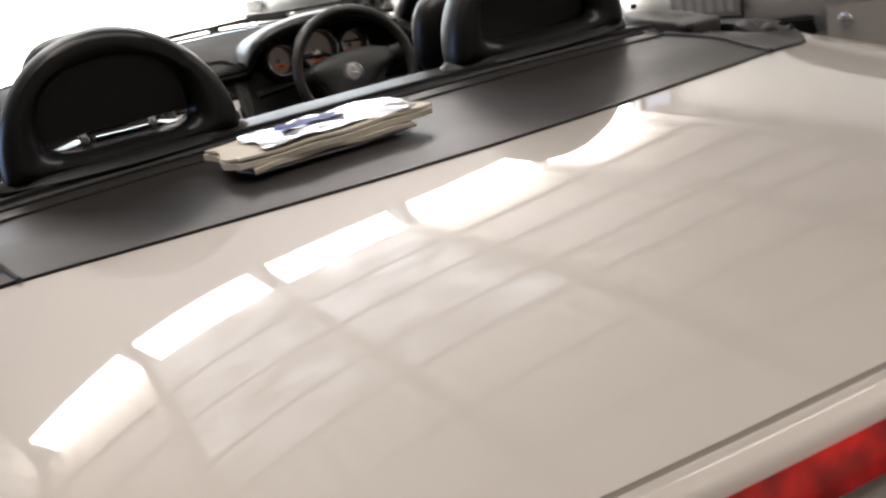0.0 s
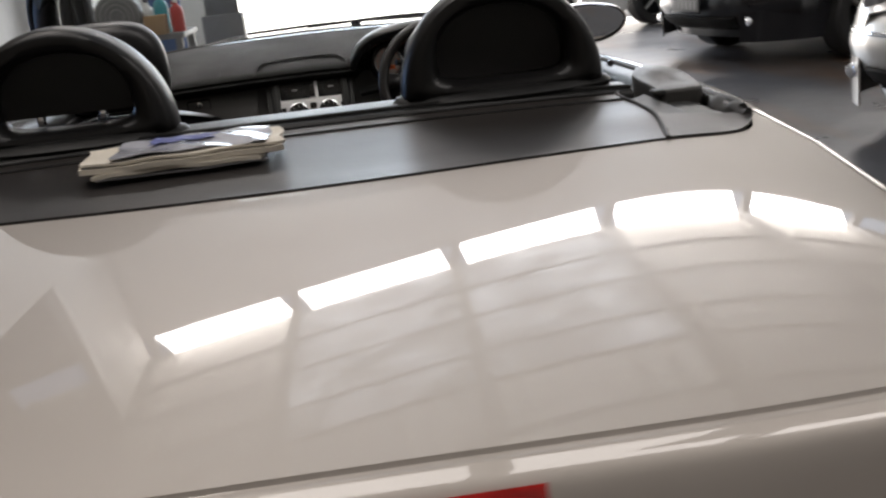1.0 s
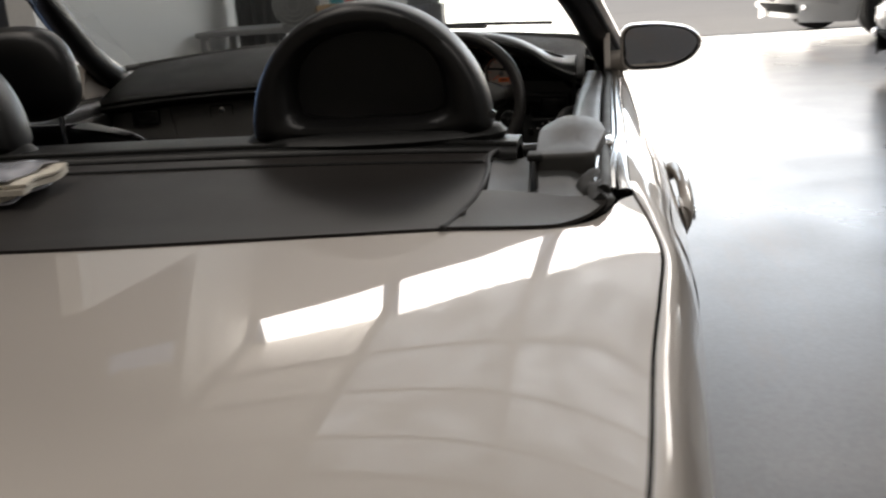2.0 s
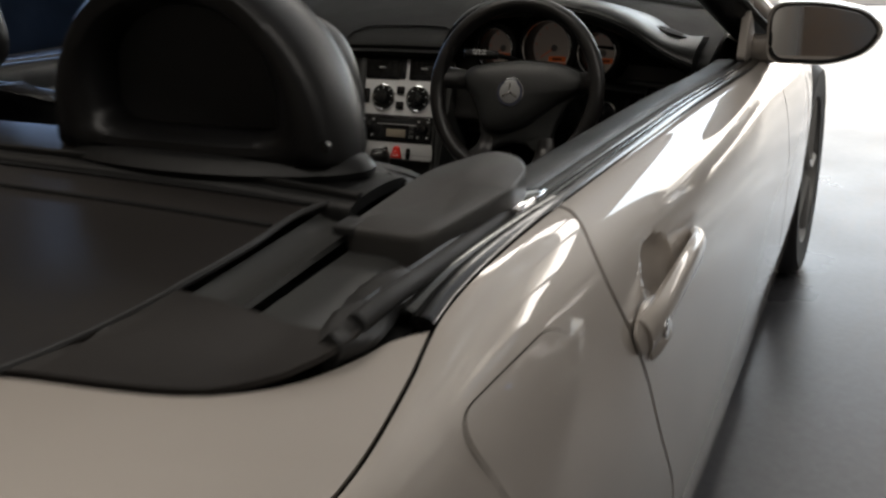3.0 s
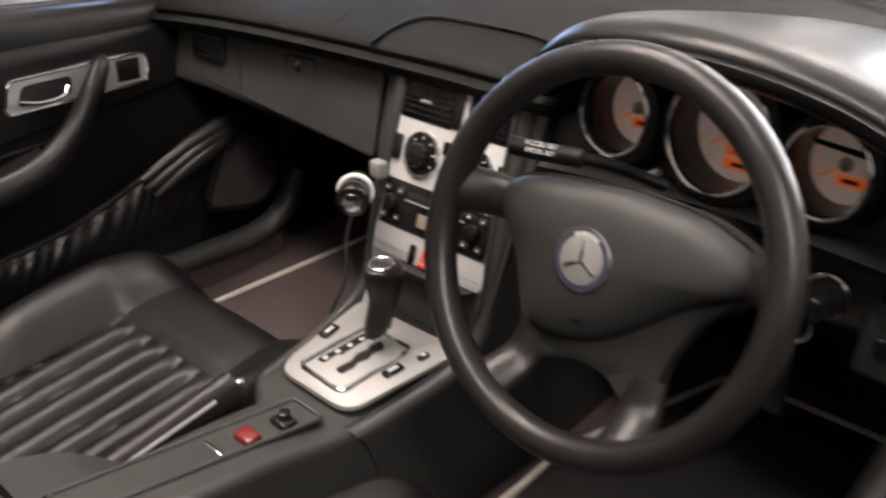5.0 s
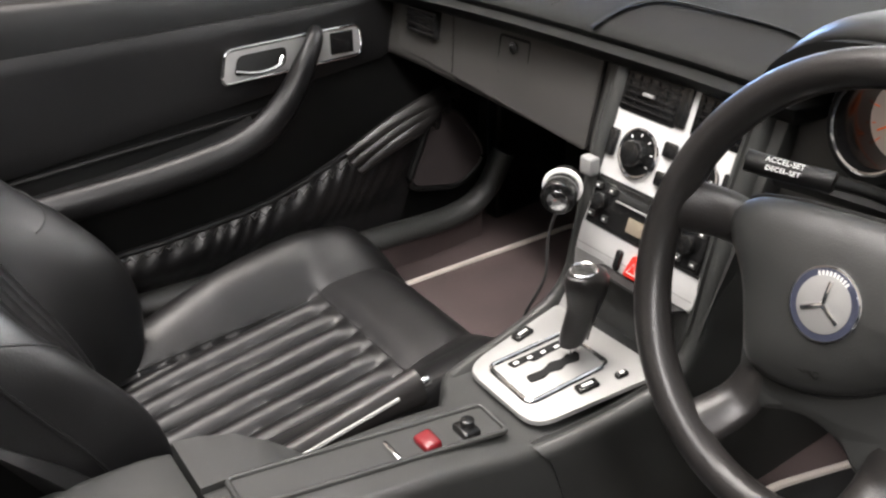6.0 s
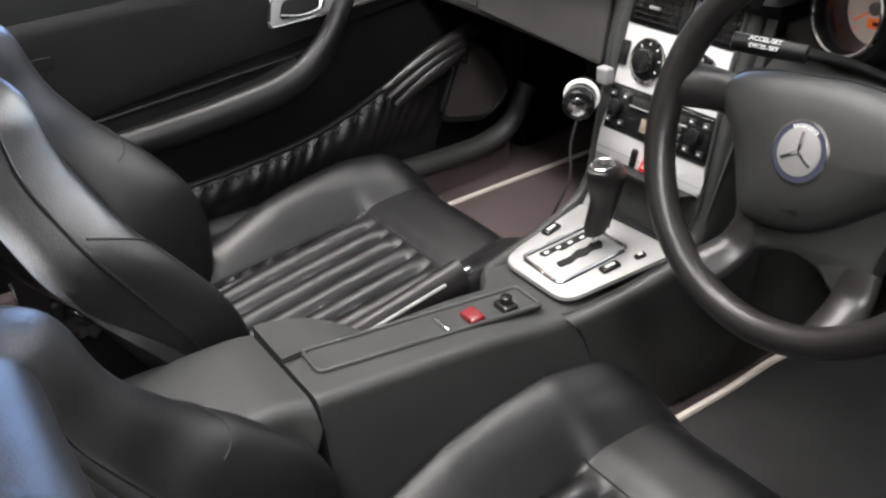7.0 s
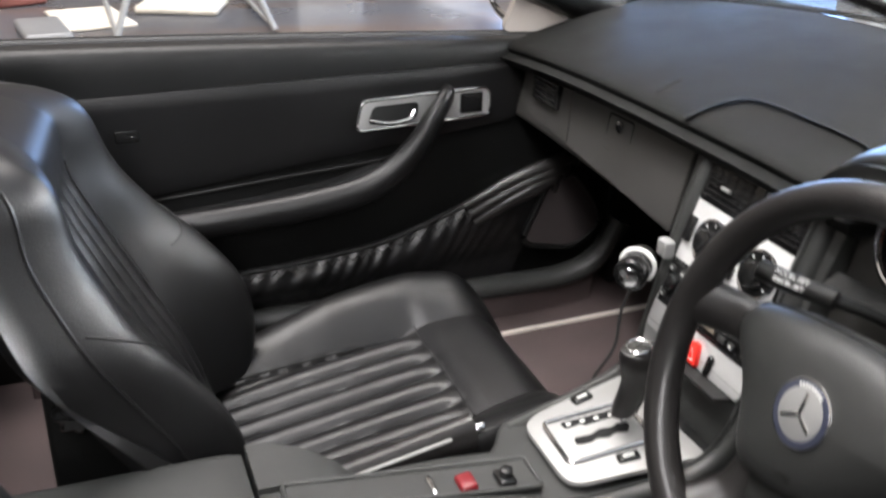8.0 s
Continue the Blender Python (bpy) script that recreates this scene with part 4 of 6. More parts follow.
for k in range(4):
    part("vent_slat", rbox(-0.570, 2.561, 0.817 + 0.010 * k, 0.074, 0.008, 0.003, 0.001), gloss_black, dash)

# instrument hood and gauges
hood_edge = table([(0.13, 0.915), (0.16, 0.958), (0.21, 0.990), (0.28, 1.006), (0.35, 1.011), (0.42, 1.008), (0.48, 0.997), (0.53, 0.980), (0.57, 0.958), (0.61, 0.928), (0.65, 0.905), (0.70, 0.885)])


def hood(u, v):
    """The brow over the dials: a rolled front edge that falls away towards the windscreen."""
    x = 0.13 + 0.545 * u
    h = hood_edge(x)
    dy, dz = table([(0, 0.012, -0.016), (0.05, 0.002, -0.010), (0.10, 0.0, -0.002), (0.17, 0.008, 0.006), (0.26, 0.03, 0.012), (0.4, 0.075, 0.011), (0.6, 0.16, 0.0), (0.8, 0.28, -0.02), (1, 0.42, -0.045)])(v)
    side = max(0.0, (x - 0.50) / 0.20)
    flat = min(1.0, dy / 0.10)
    z = h + dz + side * flat * max(0.0, 0.955 - h) * 0.6
    return Vector((x, 2.462 + 0.05 * ((x - 0.40) / 0.27) ** 2 + dy, z))


part("instrument_hood", sheet(hood, 60, 60, 0.012, (0, 0, 1)), hood_skin, dash, "black instrument hood with a sheen")
part("hood_end", sheet(lambda u, v: Vector((hood(1, 0.1 + 0.9 * u).x, hood(1, 0.1 + 0.9 * u).y, hood(1, 0.1 + 0.9 * u).z - 0.002 - 0.13 * v)), 30, 6, 0.008, (1, 0, 0)), soft_trim, dash)
part("cluster_wall", sheet(lambda u, v: Vector((0.135 + 0.54 * u, 2.616, 0.70 + (hood_edge(0.135 + 0.54 * u) - 0.012 - 0.70) * v)), 40, 10, 0.01, (0, -1, 0)), soft_trim, dash)
part("cluster_step", sheet(lambda u, v: Vector((0.15 + 0.43 * u, 2.545 - 0.02 * v, 0.838 + 0.012 * math.sin(math.pi * u) - 0.012 * v)), 20, 6, 0.012, (0, 0, 1)), soft_trim, dash)
gpan = part("gauge_panel", sheet(lambda u, v: Vector((0.165 + 0.40 * u, 2.604 - 0.004 * v, 0.842 + (hood_edge(0.165 + 0.40 * u) - 0.02 - 0.842) * v)), 30, 6, 0.005, (0, -1, 0)), gloss_black, dash)
for gx, gz, gr, mark in ((0.244, 0.908, 0.046, 1), (0.364, 0.912, 0.061, 2), (0.474, 0.904, 0.046, 3)):
    g = empty("gauge", parent=car)
    tagged(g, "pale dial with orange display, narrowed to fit the camera's view")
    # dials squeezed to 88% width to fit the camera's view
    m = face((gx, 2.530, gz), (1, 0, 0), (0, 0.10, 1)) @ Matrix.Diagonal((0.88, 0.97, 1, 1))
    part("ring", ring(gr, 0.0028, m, 48, 8), chrome, g, "thin chrome ring")
    tunnel = [[m @ Vector((r * math.cos(2 * math.pi * k / 40), r * math.sin(2 * math.pi * k / 40), h)) for k in range(40)] for r, h in ((gr, 0.0), (gr - 0.003, -0.004), (gr - 0.005, -0.058))]
    part("tunnel", loft(tunnel, True, False), gloss_black, g)
    part("bezel", loft([[m @ Vector((r * math.cos(2 * math.pi * k / 40), r * math.sin(2 * math.pi * k / 40), h)) for k in range(40)] for r, h in ((gr + 0.001, -0.001 - 0.0006 * mark), (gr + 0.010, -0.003 - 0.0006 * mark), (gr + 0.016, -0.012), (gr + 0.020, -0.060))], True, False), soft_trim, g)
    part("dial_face", disc(gr - 0.004, 0.002, 40, m @ Matrix.Translation((0, 0, -0.055))), dial, g, "pale grey dial")
    for k in range(11):
        a = math.radians(225 - 27 * k)
        q = gr * 0.80
        part("tick", rbox(0, 0, 0, 0.007 if k % 2 == 0 else 0.004, 0.0013, 0.0006, 0, m=m @ Matrix.Translation((q * math.cos(a), q * math.sin(a), -0.0526)) @ pose(0, 0, 0, 0, 0, math.degrees(a))), dial_orange, g)
    a = math.radians(212)
    part("needle", rbox(0, 0, 0, gr * 0.72, 0.0022, 0.0012, 0.0004, m=m @ Matrix.Translation((gr * 0.33 * math.cos(a), gr * 0.33 * math.sin(a), -0.049)) @ pose(0, 0, 0, 0, 0, math.degrees(a))), dial_orange, g)
    part("needle_cap", disc(0.0075, 0.006, 20, m @ Matrix.Translation((0, 0, -0.051)), 0.002), satin, g)
    for k in range(2 if mark == 2 else 1):
        part("display", rbox(0, 0, 0, gr * 0.74, 0.012, 0.001, 0.0005, m=m @ Matrix.Translation((0.007, -gr * 0.50 - 0.014 * k + 0.006, -0.0524))), dial_orange, g, "orange digital display")
        part("readout", rbox(0, 0, 0, gr * 0.40, 0.0045, 0.0006, 0, m=m @ Matrix.Translation((0.007, -gr * 0.50 - 0.014 * k + 0.006, -0.0516))), dark_red, g)
for x in (0.296, 0.425):
    part("reset_pin", tube([(x, 2.545, 0.853), (x, 2.525, 0.853)], 0.0045, 10), satin, dash)
VM = basis(hood(0.885, 0.47) + Vector((0, 0, -0.003)), hood(0.91, 0.47) - hood(0.86, 0.47), hood(0.885, 0.52) - hood(0.885, 0.42))
part("vent_rim", ring(0.0320, 0.0035, VM @ Matrix.Translation((0, 0, 0.004)), 40, 10, 0.7), soft_trim, dash)
part("round_vent", disc(0.030, 0.004, 36, VM, 0.0015), black_and_shade, dash, "black round loudspeaker vent")
for k in range(5):
    part("vent_slat", tube([VM @ Vector((q * (0.027 - 0.004 * abs(k - 2)), 0.0098 * (k - 2), 0.0042)) for q in (-1, 1)], 0.0020, 6), soft_trim, dash)

# light switch panel, ignition, key
sw = empty("switch_panel", parent=car)
part("panel", rbox(0.592, 2.566, 0.770, 0.132, 0.020, 0.150, 0.010, 4, pose(0, 0, 0, 0, 4)), trim, sw)
part("vent", rbox(0.602, 2.556, 0.806, 0.092, 0.012, 0.052, 0.004, 3, pose(0, 0, 0, 0, 4)), gloss_black, sw, "black rectangular air vent")
for k in range(5):
    part("slat", rbox(0.602, 2.549, 0.788 + 0.009 * k, 0.084, 0.006, 0.0025, 0.0008, 2, pose(0, 0, 0, 0, 4)), gloss_black, sw)
part("vent_frame", tube([(p[0], 2.5485, p[1]) for p in rounded([(0.550, 0.774), (0.654, 0.774), (0.654, 0.838), (0.550, 0.838)], 0.008, 4)], 0.0032, 8, True), trim, sw)
part("thumbwheel", rbox(0.543, 2.553, 0.806, 0.010, 0.012, 0.036, 0.003), gloss_black, sw)
part("light_knob", disc(0.021, 0.018, 28, Matrix.Translation((0.600, 2.556, 0.732)) @ pose(0, 0, 0, 90), 0.004), gloss_black, sw, "black rotary light switch")
part("knob_mark", rbox(0.600, 2.536, 0.738, 0.003, 0.002, 0.014, 0.0005), white_print, sw)
for k in range(5):
    a = math.radians(150 - 30 * k)
    part("symbol", rbox(0.600 + 0.036 * math.cos(a), 2.5555, 0.732 + 0.034 * math.sin(a), 0.006, 0.001, 0.004, 0.0003), white_print, sw)
part("small_switch", rbox(0.549, 2.556, 0.742, 0.014, 0.012, 0.018, 0.003), gloss_black, sw)
ig = empty("ignition_switch", parent=car)
im = Matrix.Translation((0.492, 2.556, 0.778)) @ pose(0, 0, 0, 84)
part("barrel", disc(0.022, 0.012, 32, im, 0.004), gloss_black, ig)
part("collar", ring(0.021, 0.0028, im @ Matrix.Translation((0, 0, 0.012))), chrome, ig, "bright key collar")
part("key_grip", rbox(0.492, 2.528, 0.774, 0.016, 0.03, 0.026, 0.005), gloss_black, ig)
part("key_ring", ring(0.015, 0.0013, Matrix.Translation((0.480, 2.512, 0.754)) @ pose(0, 0, 0, 70, 20, 0), 24, 6), chrome, ig)
part("fob_clip", rbox(0.474, 2.510, 0.733, 0.014, 0.008, 0.018, 0.003), chrome, ig)
part("key_fob", rbox(0.472, 2.510, 0.690, 0.026, 0.010, 0.075, 0.004), gloss_black, ig, "black leather key fob")

# centre stack: its own plane, x across and y up
SD = Vector((0, 2.503 - 2.558, 0.693 - 0.878)).normalized()


def stack(x, down, out=0.0):
    """A pose on the centre stack: x across, down along it, out towards the cabin."""
    m = basis((x, 2.558, 0.878), (1, 0, 0), -SD)
    return Matrix.Translation(SD * down) @ m @ Matrix.Translation((0, 0, out))


cs = empty("centre_stack", parent=car)
tagged(cs, "satin silver centre console fascia with black controls")
shell = [(-0.135, 0.02), (0.135, 0.02), (0.128, -0.10), (0.118, -0.21), (0.112, -0.31), (-0.112, -0.31), (-0.118, -0.21), (-0.128, -0.10)]
part("shell", prism(rounded(shell, 0.008, 3), 0.10, stack(0, 0, -0.106), 0.006), trim, cs)
fas = [(-0.099, 0.007), (0.112, 0.009), (0.108, -0.10), (0.100, -0.20), (0.099, -0.235), (-0.096, -0.235), (-0.097, -0.20), (-0.102, -0.10)]
part("fascia", prism(rounded(fas, [0.008, 0.008, 0.05, 0.05, 0.006, 0.006, 0.05, 0.05], 4), 0.005, stack(0, 0, -0.003), 0.0018), fascia_mat, cs, "satin silver fascia plate")
for x0, x1 in ((-0.092, 0.000), (0.022, 0.106)):
    v = empty("air_vent", parent=cs)
    part("surround", prism(rounded([(x0, 0.003), (x1, 0.003), (x1 - 0.001, -0.052), (x0 + 0.001, -0.052)], 0.004, 3), 0.002, stack(0, 0, 0.0015), 0.0008), gloss_black, v)
    for k in range(6):
        part("slat", rbox(0, 0, 0, x1 - x0 - 0.008, 0.0022, 0.004, 0.0006, 2, stack((x0 + x1) / 2, 0.006 + 0.0076 * k, 0.005)), gloss_black, v)
    for k in range(6):
        part("fin", rbox(0, 0, 0, 0.0012, 0.044, 0.003, 0, 2, stack(x0 + 0.008 + (x1 - x0 - 0.016) * k / 5, 0.025, 0.0035)), gloss_black, v)
    part("tab", rbox(0, 0, 0, 0.016, 0.004, 0.006, 0.001, 2, stack((x0 + x1) / 2, 0.026, 0.008)), satin, v)
part("vent_slider", rbox(0, 0, 0, 0.016, 0.048, 0.006, 0.002, 2, stack(0.006, 0.025, 0.003)), gloss_black, cs)
for dx in (-0.040, 0.051):
    kn = empty("climate_dial", parent=cs)
    part("ring", ring(0.0285, 0.0028, stack(dx, 0.094, 0.004), 40, 8), chrome, kn, "chrome dial ring")
    part("dial_base", disc(0.027, 0.004, 36, stack(dx, 0.094, 0.0018)), gloss_black, kn)
    part("grip", disc(0.017, 0.016, 30, stack(dx, 0.094, 0.005), 0.003, 0.015), gloss_black, kn)
    part("grip_bar", rbox(0, 0, 0, 0.030, 0.007, 0.014, 0.003, 2, stack(dx, 0.094, 0.012) @ pose(0, 0, 0, 0, 0, 25)), gloss_black, kn)
    for k in range(7):
        a = math.radians(210 - 40 * k)
        part("mark", rbox(0, 0, 0, 0.0035, 0.0012, 0.0006, 0, 2, stack(dx, 0.094, 0.006) @ pose(0.0225 * math.cos(a), 0.0225 * math.sin(a), 0, 0, 0, math.degrees(a))), white_print, kn)
for dx, dd, w, h in ((-0.084, 0.092, 0.014, 0.034), (0.094, 0.092, 0.014, 0.034)):
    part("side_switch", rbox(0, 0, 0, w, h, 0.008, 0.003, 3, stack(dx, dd, 0.004)), gloss_black, cs)
for dd in (0.076, 0.111):
    part("push_button", rbox(0, 0, 0, 0.020, 0.018, 0.007, 0.003, 3, stack(0.005, dd, 0.004)), gloss_black, cs)
rad = empty("radio", parent=cs)
part("body", rbox(0, 0, 0, 0.184, 0.058, 0.008, 0.003, 3, stack(0.002, 0.165, 0.002)), gloss_black, rad, "black car radio")
part("frame", tube([stack(x, d, 0.003) @ Vector((0, 0, 0)) for x, d in ((-0.091, 0.135), (0.095, 0.135), (0.095, 0.195), (-0.091, 0.195))], 0.0012, 6, True), black_and_shade, rad)
part("slot", rbox(0, 0, 0, 0.100, 0.010, 0.002, 0.0008, 2, stack(0.004, 0.149, 0.0065)), black_and_shade, rad)
part("slot_lip", rbox(0, 0, 0, 0.104, 0.002, 0.003, 0.0008, 2, stack(0.004, 0.156, 0.0075)), satin, rad)
part("display", rbox(0, 0, 0, 0.050, 0.018, 0.0015, 0.0005, 2, stack(0.003, 0.176, 0.0065)), material("amber_grey_display", (0.20, 0.17, 0.13), 0.25), rad, "grey radio display")
for dx in (-0.070, 0.074):
    part("volume_knob", disc(0.0105, 0.012, 24, stack(dx, 0.163, 0.006), 0.002), gloss_black, rad)
    for k in range(4):
        part("key", rbox(0, 0, 0, 0.010, 0.008, 0.004, 0.0012, 2, stack(dx + (-0.012 if k % 2 else 0.012), 0.147 if k < 2 else 0.183, 0.0072)), trim, rad)
        part("key_print", rbox(0, 0, 0, 0.004, 0.002, 0.0004, 0, 2, stack(dx + (-0.012 if k % 2 else 0.012), 0.147 if k < 2 else 0.183, 0.0094)), white_print, rad)
for k in range(3):
    part("key", rbox(0, 0, 0, 0.012, 0.008, 0.004, 0.0012, 2, stack(0.044 , 0.167 + 0.011 * k - 0.006, 0.0072)), trim, rad)
# lower lip with hazard switch, and the open shelf under it
part("hazard_switch", prism(rounded([(-0.014, -0.012), (0.014, -0.012), (0.006, 0.016), (-0.006, 0.016)], 0.004, 3), 0.007, stack(0.008, 0.222, 0.002), 0.002), red_button, cs, "red hazard switch")
tri = [(-0.007, -0.006), (0.007, -0.006), (0.0, 0.007)]
part("triangle", tube([stack(0.008, 0.222, 0.0093) @ Vector((p[0], p[1], 0)) for p in tri], 0.0009, 6, True), white_print, cs)
for dx in (-0.022, 0.038):
    part("rocker_switch", rbox(0, 0, 0, 0.011, 0.026, 0.008, 0.004, 3, stack(dx, 0.222, 0.003)), gloss_black, cs)


def plate_z(y):
    return 0.553 + 0.15 * (y - 2.307)


part("shelf_well", sheet(lambda u, v: Vector((-0.045 + 0.135 * u, 2.462 + 0.09 * math.sin(math.pi * v), 0.580 + 0.076 * v)), 8, 12, 0.003, (0, -1, 0)), black_and_shade, cs)
part("shelf_side", sheet(lambda u, v: Vector((-0.096 + 0.053 * u, 2.460 + 0.029 * v + 0.010 * math.sin(math.pi * v), 0.577 + 0.078 * v)), 6, 10, 0.004, (0, -1, 0.3)), satin, cs)
part("shelf_lip", sheet(lambda u, v: Vector((-0.096 + 0.192 * u, 2.492 - 0.001 * v, 0.664 - 0.014 * v)), 8, 3, 0.004, (0, -1, 0)), satin, cs)
for s in (1, -1):
    side_line = spline([(0, 2.560, 0.886), (0, 2.530, 0.79), (0, 2.509, 0.70), (0, 2.492, 0.622), (0, 2.460, 0.580), (0, 2.40, 0.560), (0, 2.335, 0.548), (0, 2.290, 0.541)], 40)

    def flank_sheet(u, v, s=s):
        p = side_line[int(round(u * 40))]
        x, dz, dy = table([(0, 0.094, -0.004, 0.004), (0.12, 0.098, 0.003, -0.003), (0.3, 0.108, 0.004, -0.004), (0.42, 0.116, -0.002, 0.0), (0.55, 0.120, -0.02, 0.012), (1, 0.132, -0.19, 0.06)])(v)
        return Vector((s * (x - 0.022 * max(0.0, (u - 0.62) / 0.38)), p.y + dy, p.z + dz))
    part("stack_flank", sheet(flank_sheet, 40, 20, 0.004, (s, 0, 0.4)), trim, cs)


# gear plate
gp = empty("gear_plate", parent=car)
tagged(gp, "satin silver gear selector plate")
gm = Matrix(((1, 0, 0, 0), (0, 1, 0, 2.307), (0, 0.15, 1, 0.553), (0, 0, 0, 1)))
out = rounded([(-0.070, -0.006), (0.066, -0.008), (0.094, 0.158), (-0.092, 0.154)], [0.028, 0.028, 0.005, 0.005], 6)
part("plate", prism(out, 0.006, gm @ Matrix.Translation((0, 0, -0.001)), 0.002), satin, gp)
part("bright_frame", tube([gm @ Vector((x, y, 0.006)) for x, y in rounded([(-0.050, 0.014), (0.034, 0.010), (0.042, 0.120), (-0.040, 0.124)], 0.010, 4)], 0.0032, 8, True), chrome, gp, "bright inner frame")
slot = [(-0.040, 0.034), (-0.028, 0.036), (-0.028, 0.058), (-0.022, 0.060), (-0.022, 0.082), (-0.020, 0.105), (-0.032, 0.108), (-0.034, 0.085), (-0.036, 0.062)]
part("selector_slot", prism(rounded(slot, 0.003, 2), 0.0022, gm @ Matrix.Translation((0, 0, 0.0045))), black_and_shade, gp)
slot2 = [(-0.006, 0.036), (0.006, 0.034), (0.010, 0.052), (0.006, 0.062), (0.012, 0.074), (0.008, 0.086), (0.014, 0.100), (0.004, 0.108), (-0.008, 0.104), (-0.002, 0.086), (-0.007, 0.072), (-0.002, 0.058)]
part("selector_slot", prism(rounded(slot2, 0.003, 2), 0.0022, gm @ Matrix.Translation((0, 0, 0.0045))), black_and_shade, gp)
for x, y, a in ((-0.072, 0.082, 8), (0.055, 0.076, -8), (0.066, 0.118, -8)):
    big = y < 0.1
    part("seat_switch", rbox(0, 0, 0, 0.015 if big else 0.010, 0.028 if big else 0.016, 0.007, 0.003, 3, gm @ pose(x, y, 0.006, 0, 0, a)), gloss_black, gp)
    part("switch_print", rbox(0, 0, 0, 0.004, 0.014 if big else 0.006, 0.0005, 0, 2, gm @ pose(x, y, 0.0097, 0, 0, a)), white_print, gp)
for k in range(4):
    part("gate_print", rbox(0, 0, 0, 0.0045, 0.006, 0.0006, 0, 2, gm @ pose(-0.0325 + 0.003 * k, 0.042 + 0.018 * k, 0.0072)), white_print, gp)
gl = empty("gear_lever", parent=car)
part("stem", tube([(-0.003, 2.408, 0.568), (-0.002, 2.413, 0.60)], 0.0055, 10), chrome, gl)
lev = [(-0.003, 2.408, 0.590, 0.013, 0.016), (-0.002, 2.411, 0.602, 0.016, 0.019), (0.0, 2.416, 0.622, 0.0165, 0.020), (0.003, 2.420, 0.642, 0.0175, 0.0225), (0.005, 2.420, 0.660, 0.0205, 0.027), (0.006, 2.418, 0.672, 0.0215, 0.0285), (0.006, 2.415, 0.681, 0.0205, 0.027), (0.006, 2.412, 0.687, 0.0175, 0.022), (0.006, 2.411, 0.6885, 0.0155, 0.0165)]
part("grip", loft([[(x + w * math.cos(2 * math.pi * k / 24), y + d * math.sin(2 * math.pi * k / 24), z + 0.12 * d * math.sin(2 * math.pi * k / 24)) for k in range(24)] for x, y, z, w, d in ((p[0], p[1], p[2], p[3], p[4]) for p in lev)]), wheel_leather, gl, "black leather gear knob")
part("emblem", disc(0.0150, 0.0016, 28, Matrix.Translation((0.006, 2.411, 0.6885)) @ pose(0, 0, 0, 7), 0.0005), strip_gloss, gl, "polished dark silver cap with chrome ring")
part("emblem_ring", ring(0.0152, 0.0016, Matrix.Translation((0.006, 2.411, 0.6898)) @ pose(0, 0, 0, 7), 28, 8), chrome, gl)
for k in range(2):
    part("knob_seam", tube([(0.004 + (1 if k else -1) * w * 1.005, y, z) for y, z, w in ((2.411, 0.604, 0.016), (2.416, 0.622, 0.0165), (2.420, 0.642, 0.0175), (2.420, 0.660, 0.0205), (2.418, 0.672, 0.0215))], 0.0009, 6), black_and_shade, gl)

# tunnel, armrest, handbrake
tn = empty("tunnel_console", parent=car)
tagged(tn, "charcoal plastic centre tunnel with armrest")


def ease(t):
    t = max(0.0, min(1.0, t))
    return t * t * (3 - 2 * t)


def tunnel_part(name, y0, y1, mat, xl=-0.088, drop=0.0, xr=0.074, label="", flare=False):
    rings = []
    for y in [y0 + 0.004] + [y0 + (y1 - y0) * i / 40 for i in range(41)] + [y1 - 0.004]:
        inset = 0.0
        k = ease((y - 2.16) / 0.16) if flare else 0.0
        zt = 0.557 + 0.012 * (2.30 - y) - drop - 0.012 * k
        xa = xl - 0.058 * (ease((y - 2.24) / 0.05) if flare else 0.0)
        xb = xr + (0.030 * max(0.0, min(1.0, (y - 1.95) / 0.31)) if flare else 0.0)
        sec = rounded([(xa - 0.03, 0.345), (xa, zt), (xb, zt), (xb + 0.034, 0.345)], [0.001, 0.014, 0.014, 0.001], 5)
        rings.append([(p[0], y, p[1]) for p in sec])
    rings = rings[1:-1]
    return part(name, loft(rings), mat, tn, label)


lid_rings = []
for i in range(25):
    y = 1.56 + 0.392 * i / 24
    k = max(0.0, (y - 1.90) / 0.052)
    zt, zb = 0.568 - 0.006 * k ** 3, 0.462 + 0.07 * k ** 2.2
    sec = rounded([(-0.108, zb), (-0.116, zt), (0.058, zt), (0.080, zb)], [0.004, 0.016, 0.018, 0.010], 6)
    lid_rings.append([(p[0], y, p[1]) for p in sec])
part("armrest_lid", loft(lid_rings), trim, tn, "charcoal armrest lid")
tunnel_part("armrest_base", 1.56, 1.935, black_and_shade, -0.085, 0.09, 0.052)
tunnel_part("middle", 1.958, 2.56, trim, -0.036, 0.000, 0.058, flare=True)
part("middle_left", loft([[(xl, y, 0.567 - d), (-0.034, y, 0.565 - d * 0.6), (-0.03, y, 0.35), (xl - 0.02, y, 0.35)] for y, xl, d in ((1.958, -0.118, 0.0), (1.985, -0.114, 0.001), (2.02, -0.100, 0.004), (2.05, -0.078, 0.012), (2.08, -0.060, 0.03), (2.12, -0.050, 0.07))]), trim, tn)
part("front_tunnel", loft([[(-0.12, y, 0.35), (-0.10, y, z), (0.10, y, z), (0.125, y, 0.35)] for y, z in ((2.46, 0.56), (2.62, 0.70), (2.95, 0.72))]), trim, tn)
rim_pts = rounded([(-0.036, 1.985), (0.014, 1.983), (0.056, 2.270), (0.002, 2.272)], 0.008, 4)
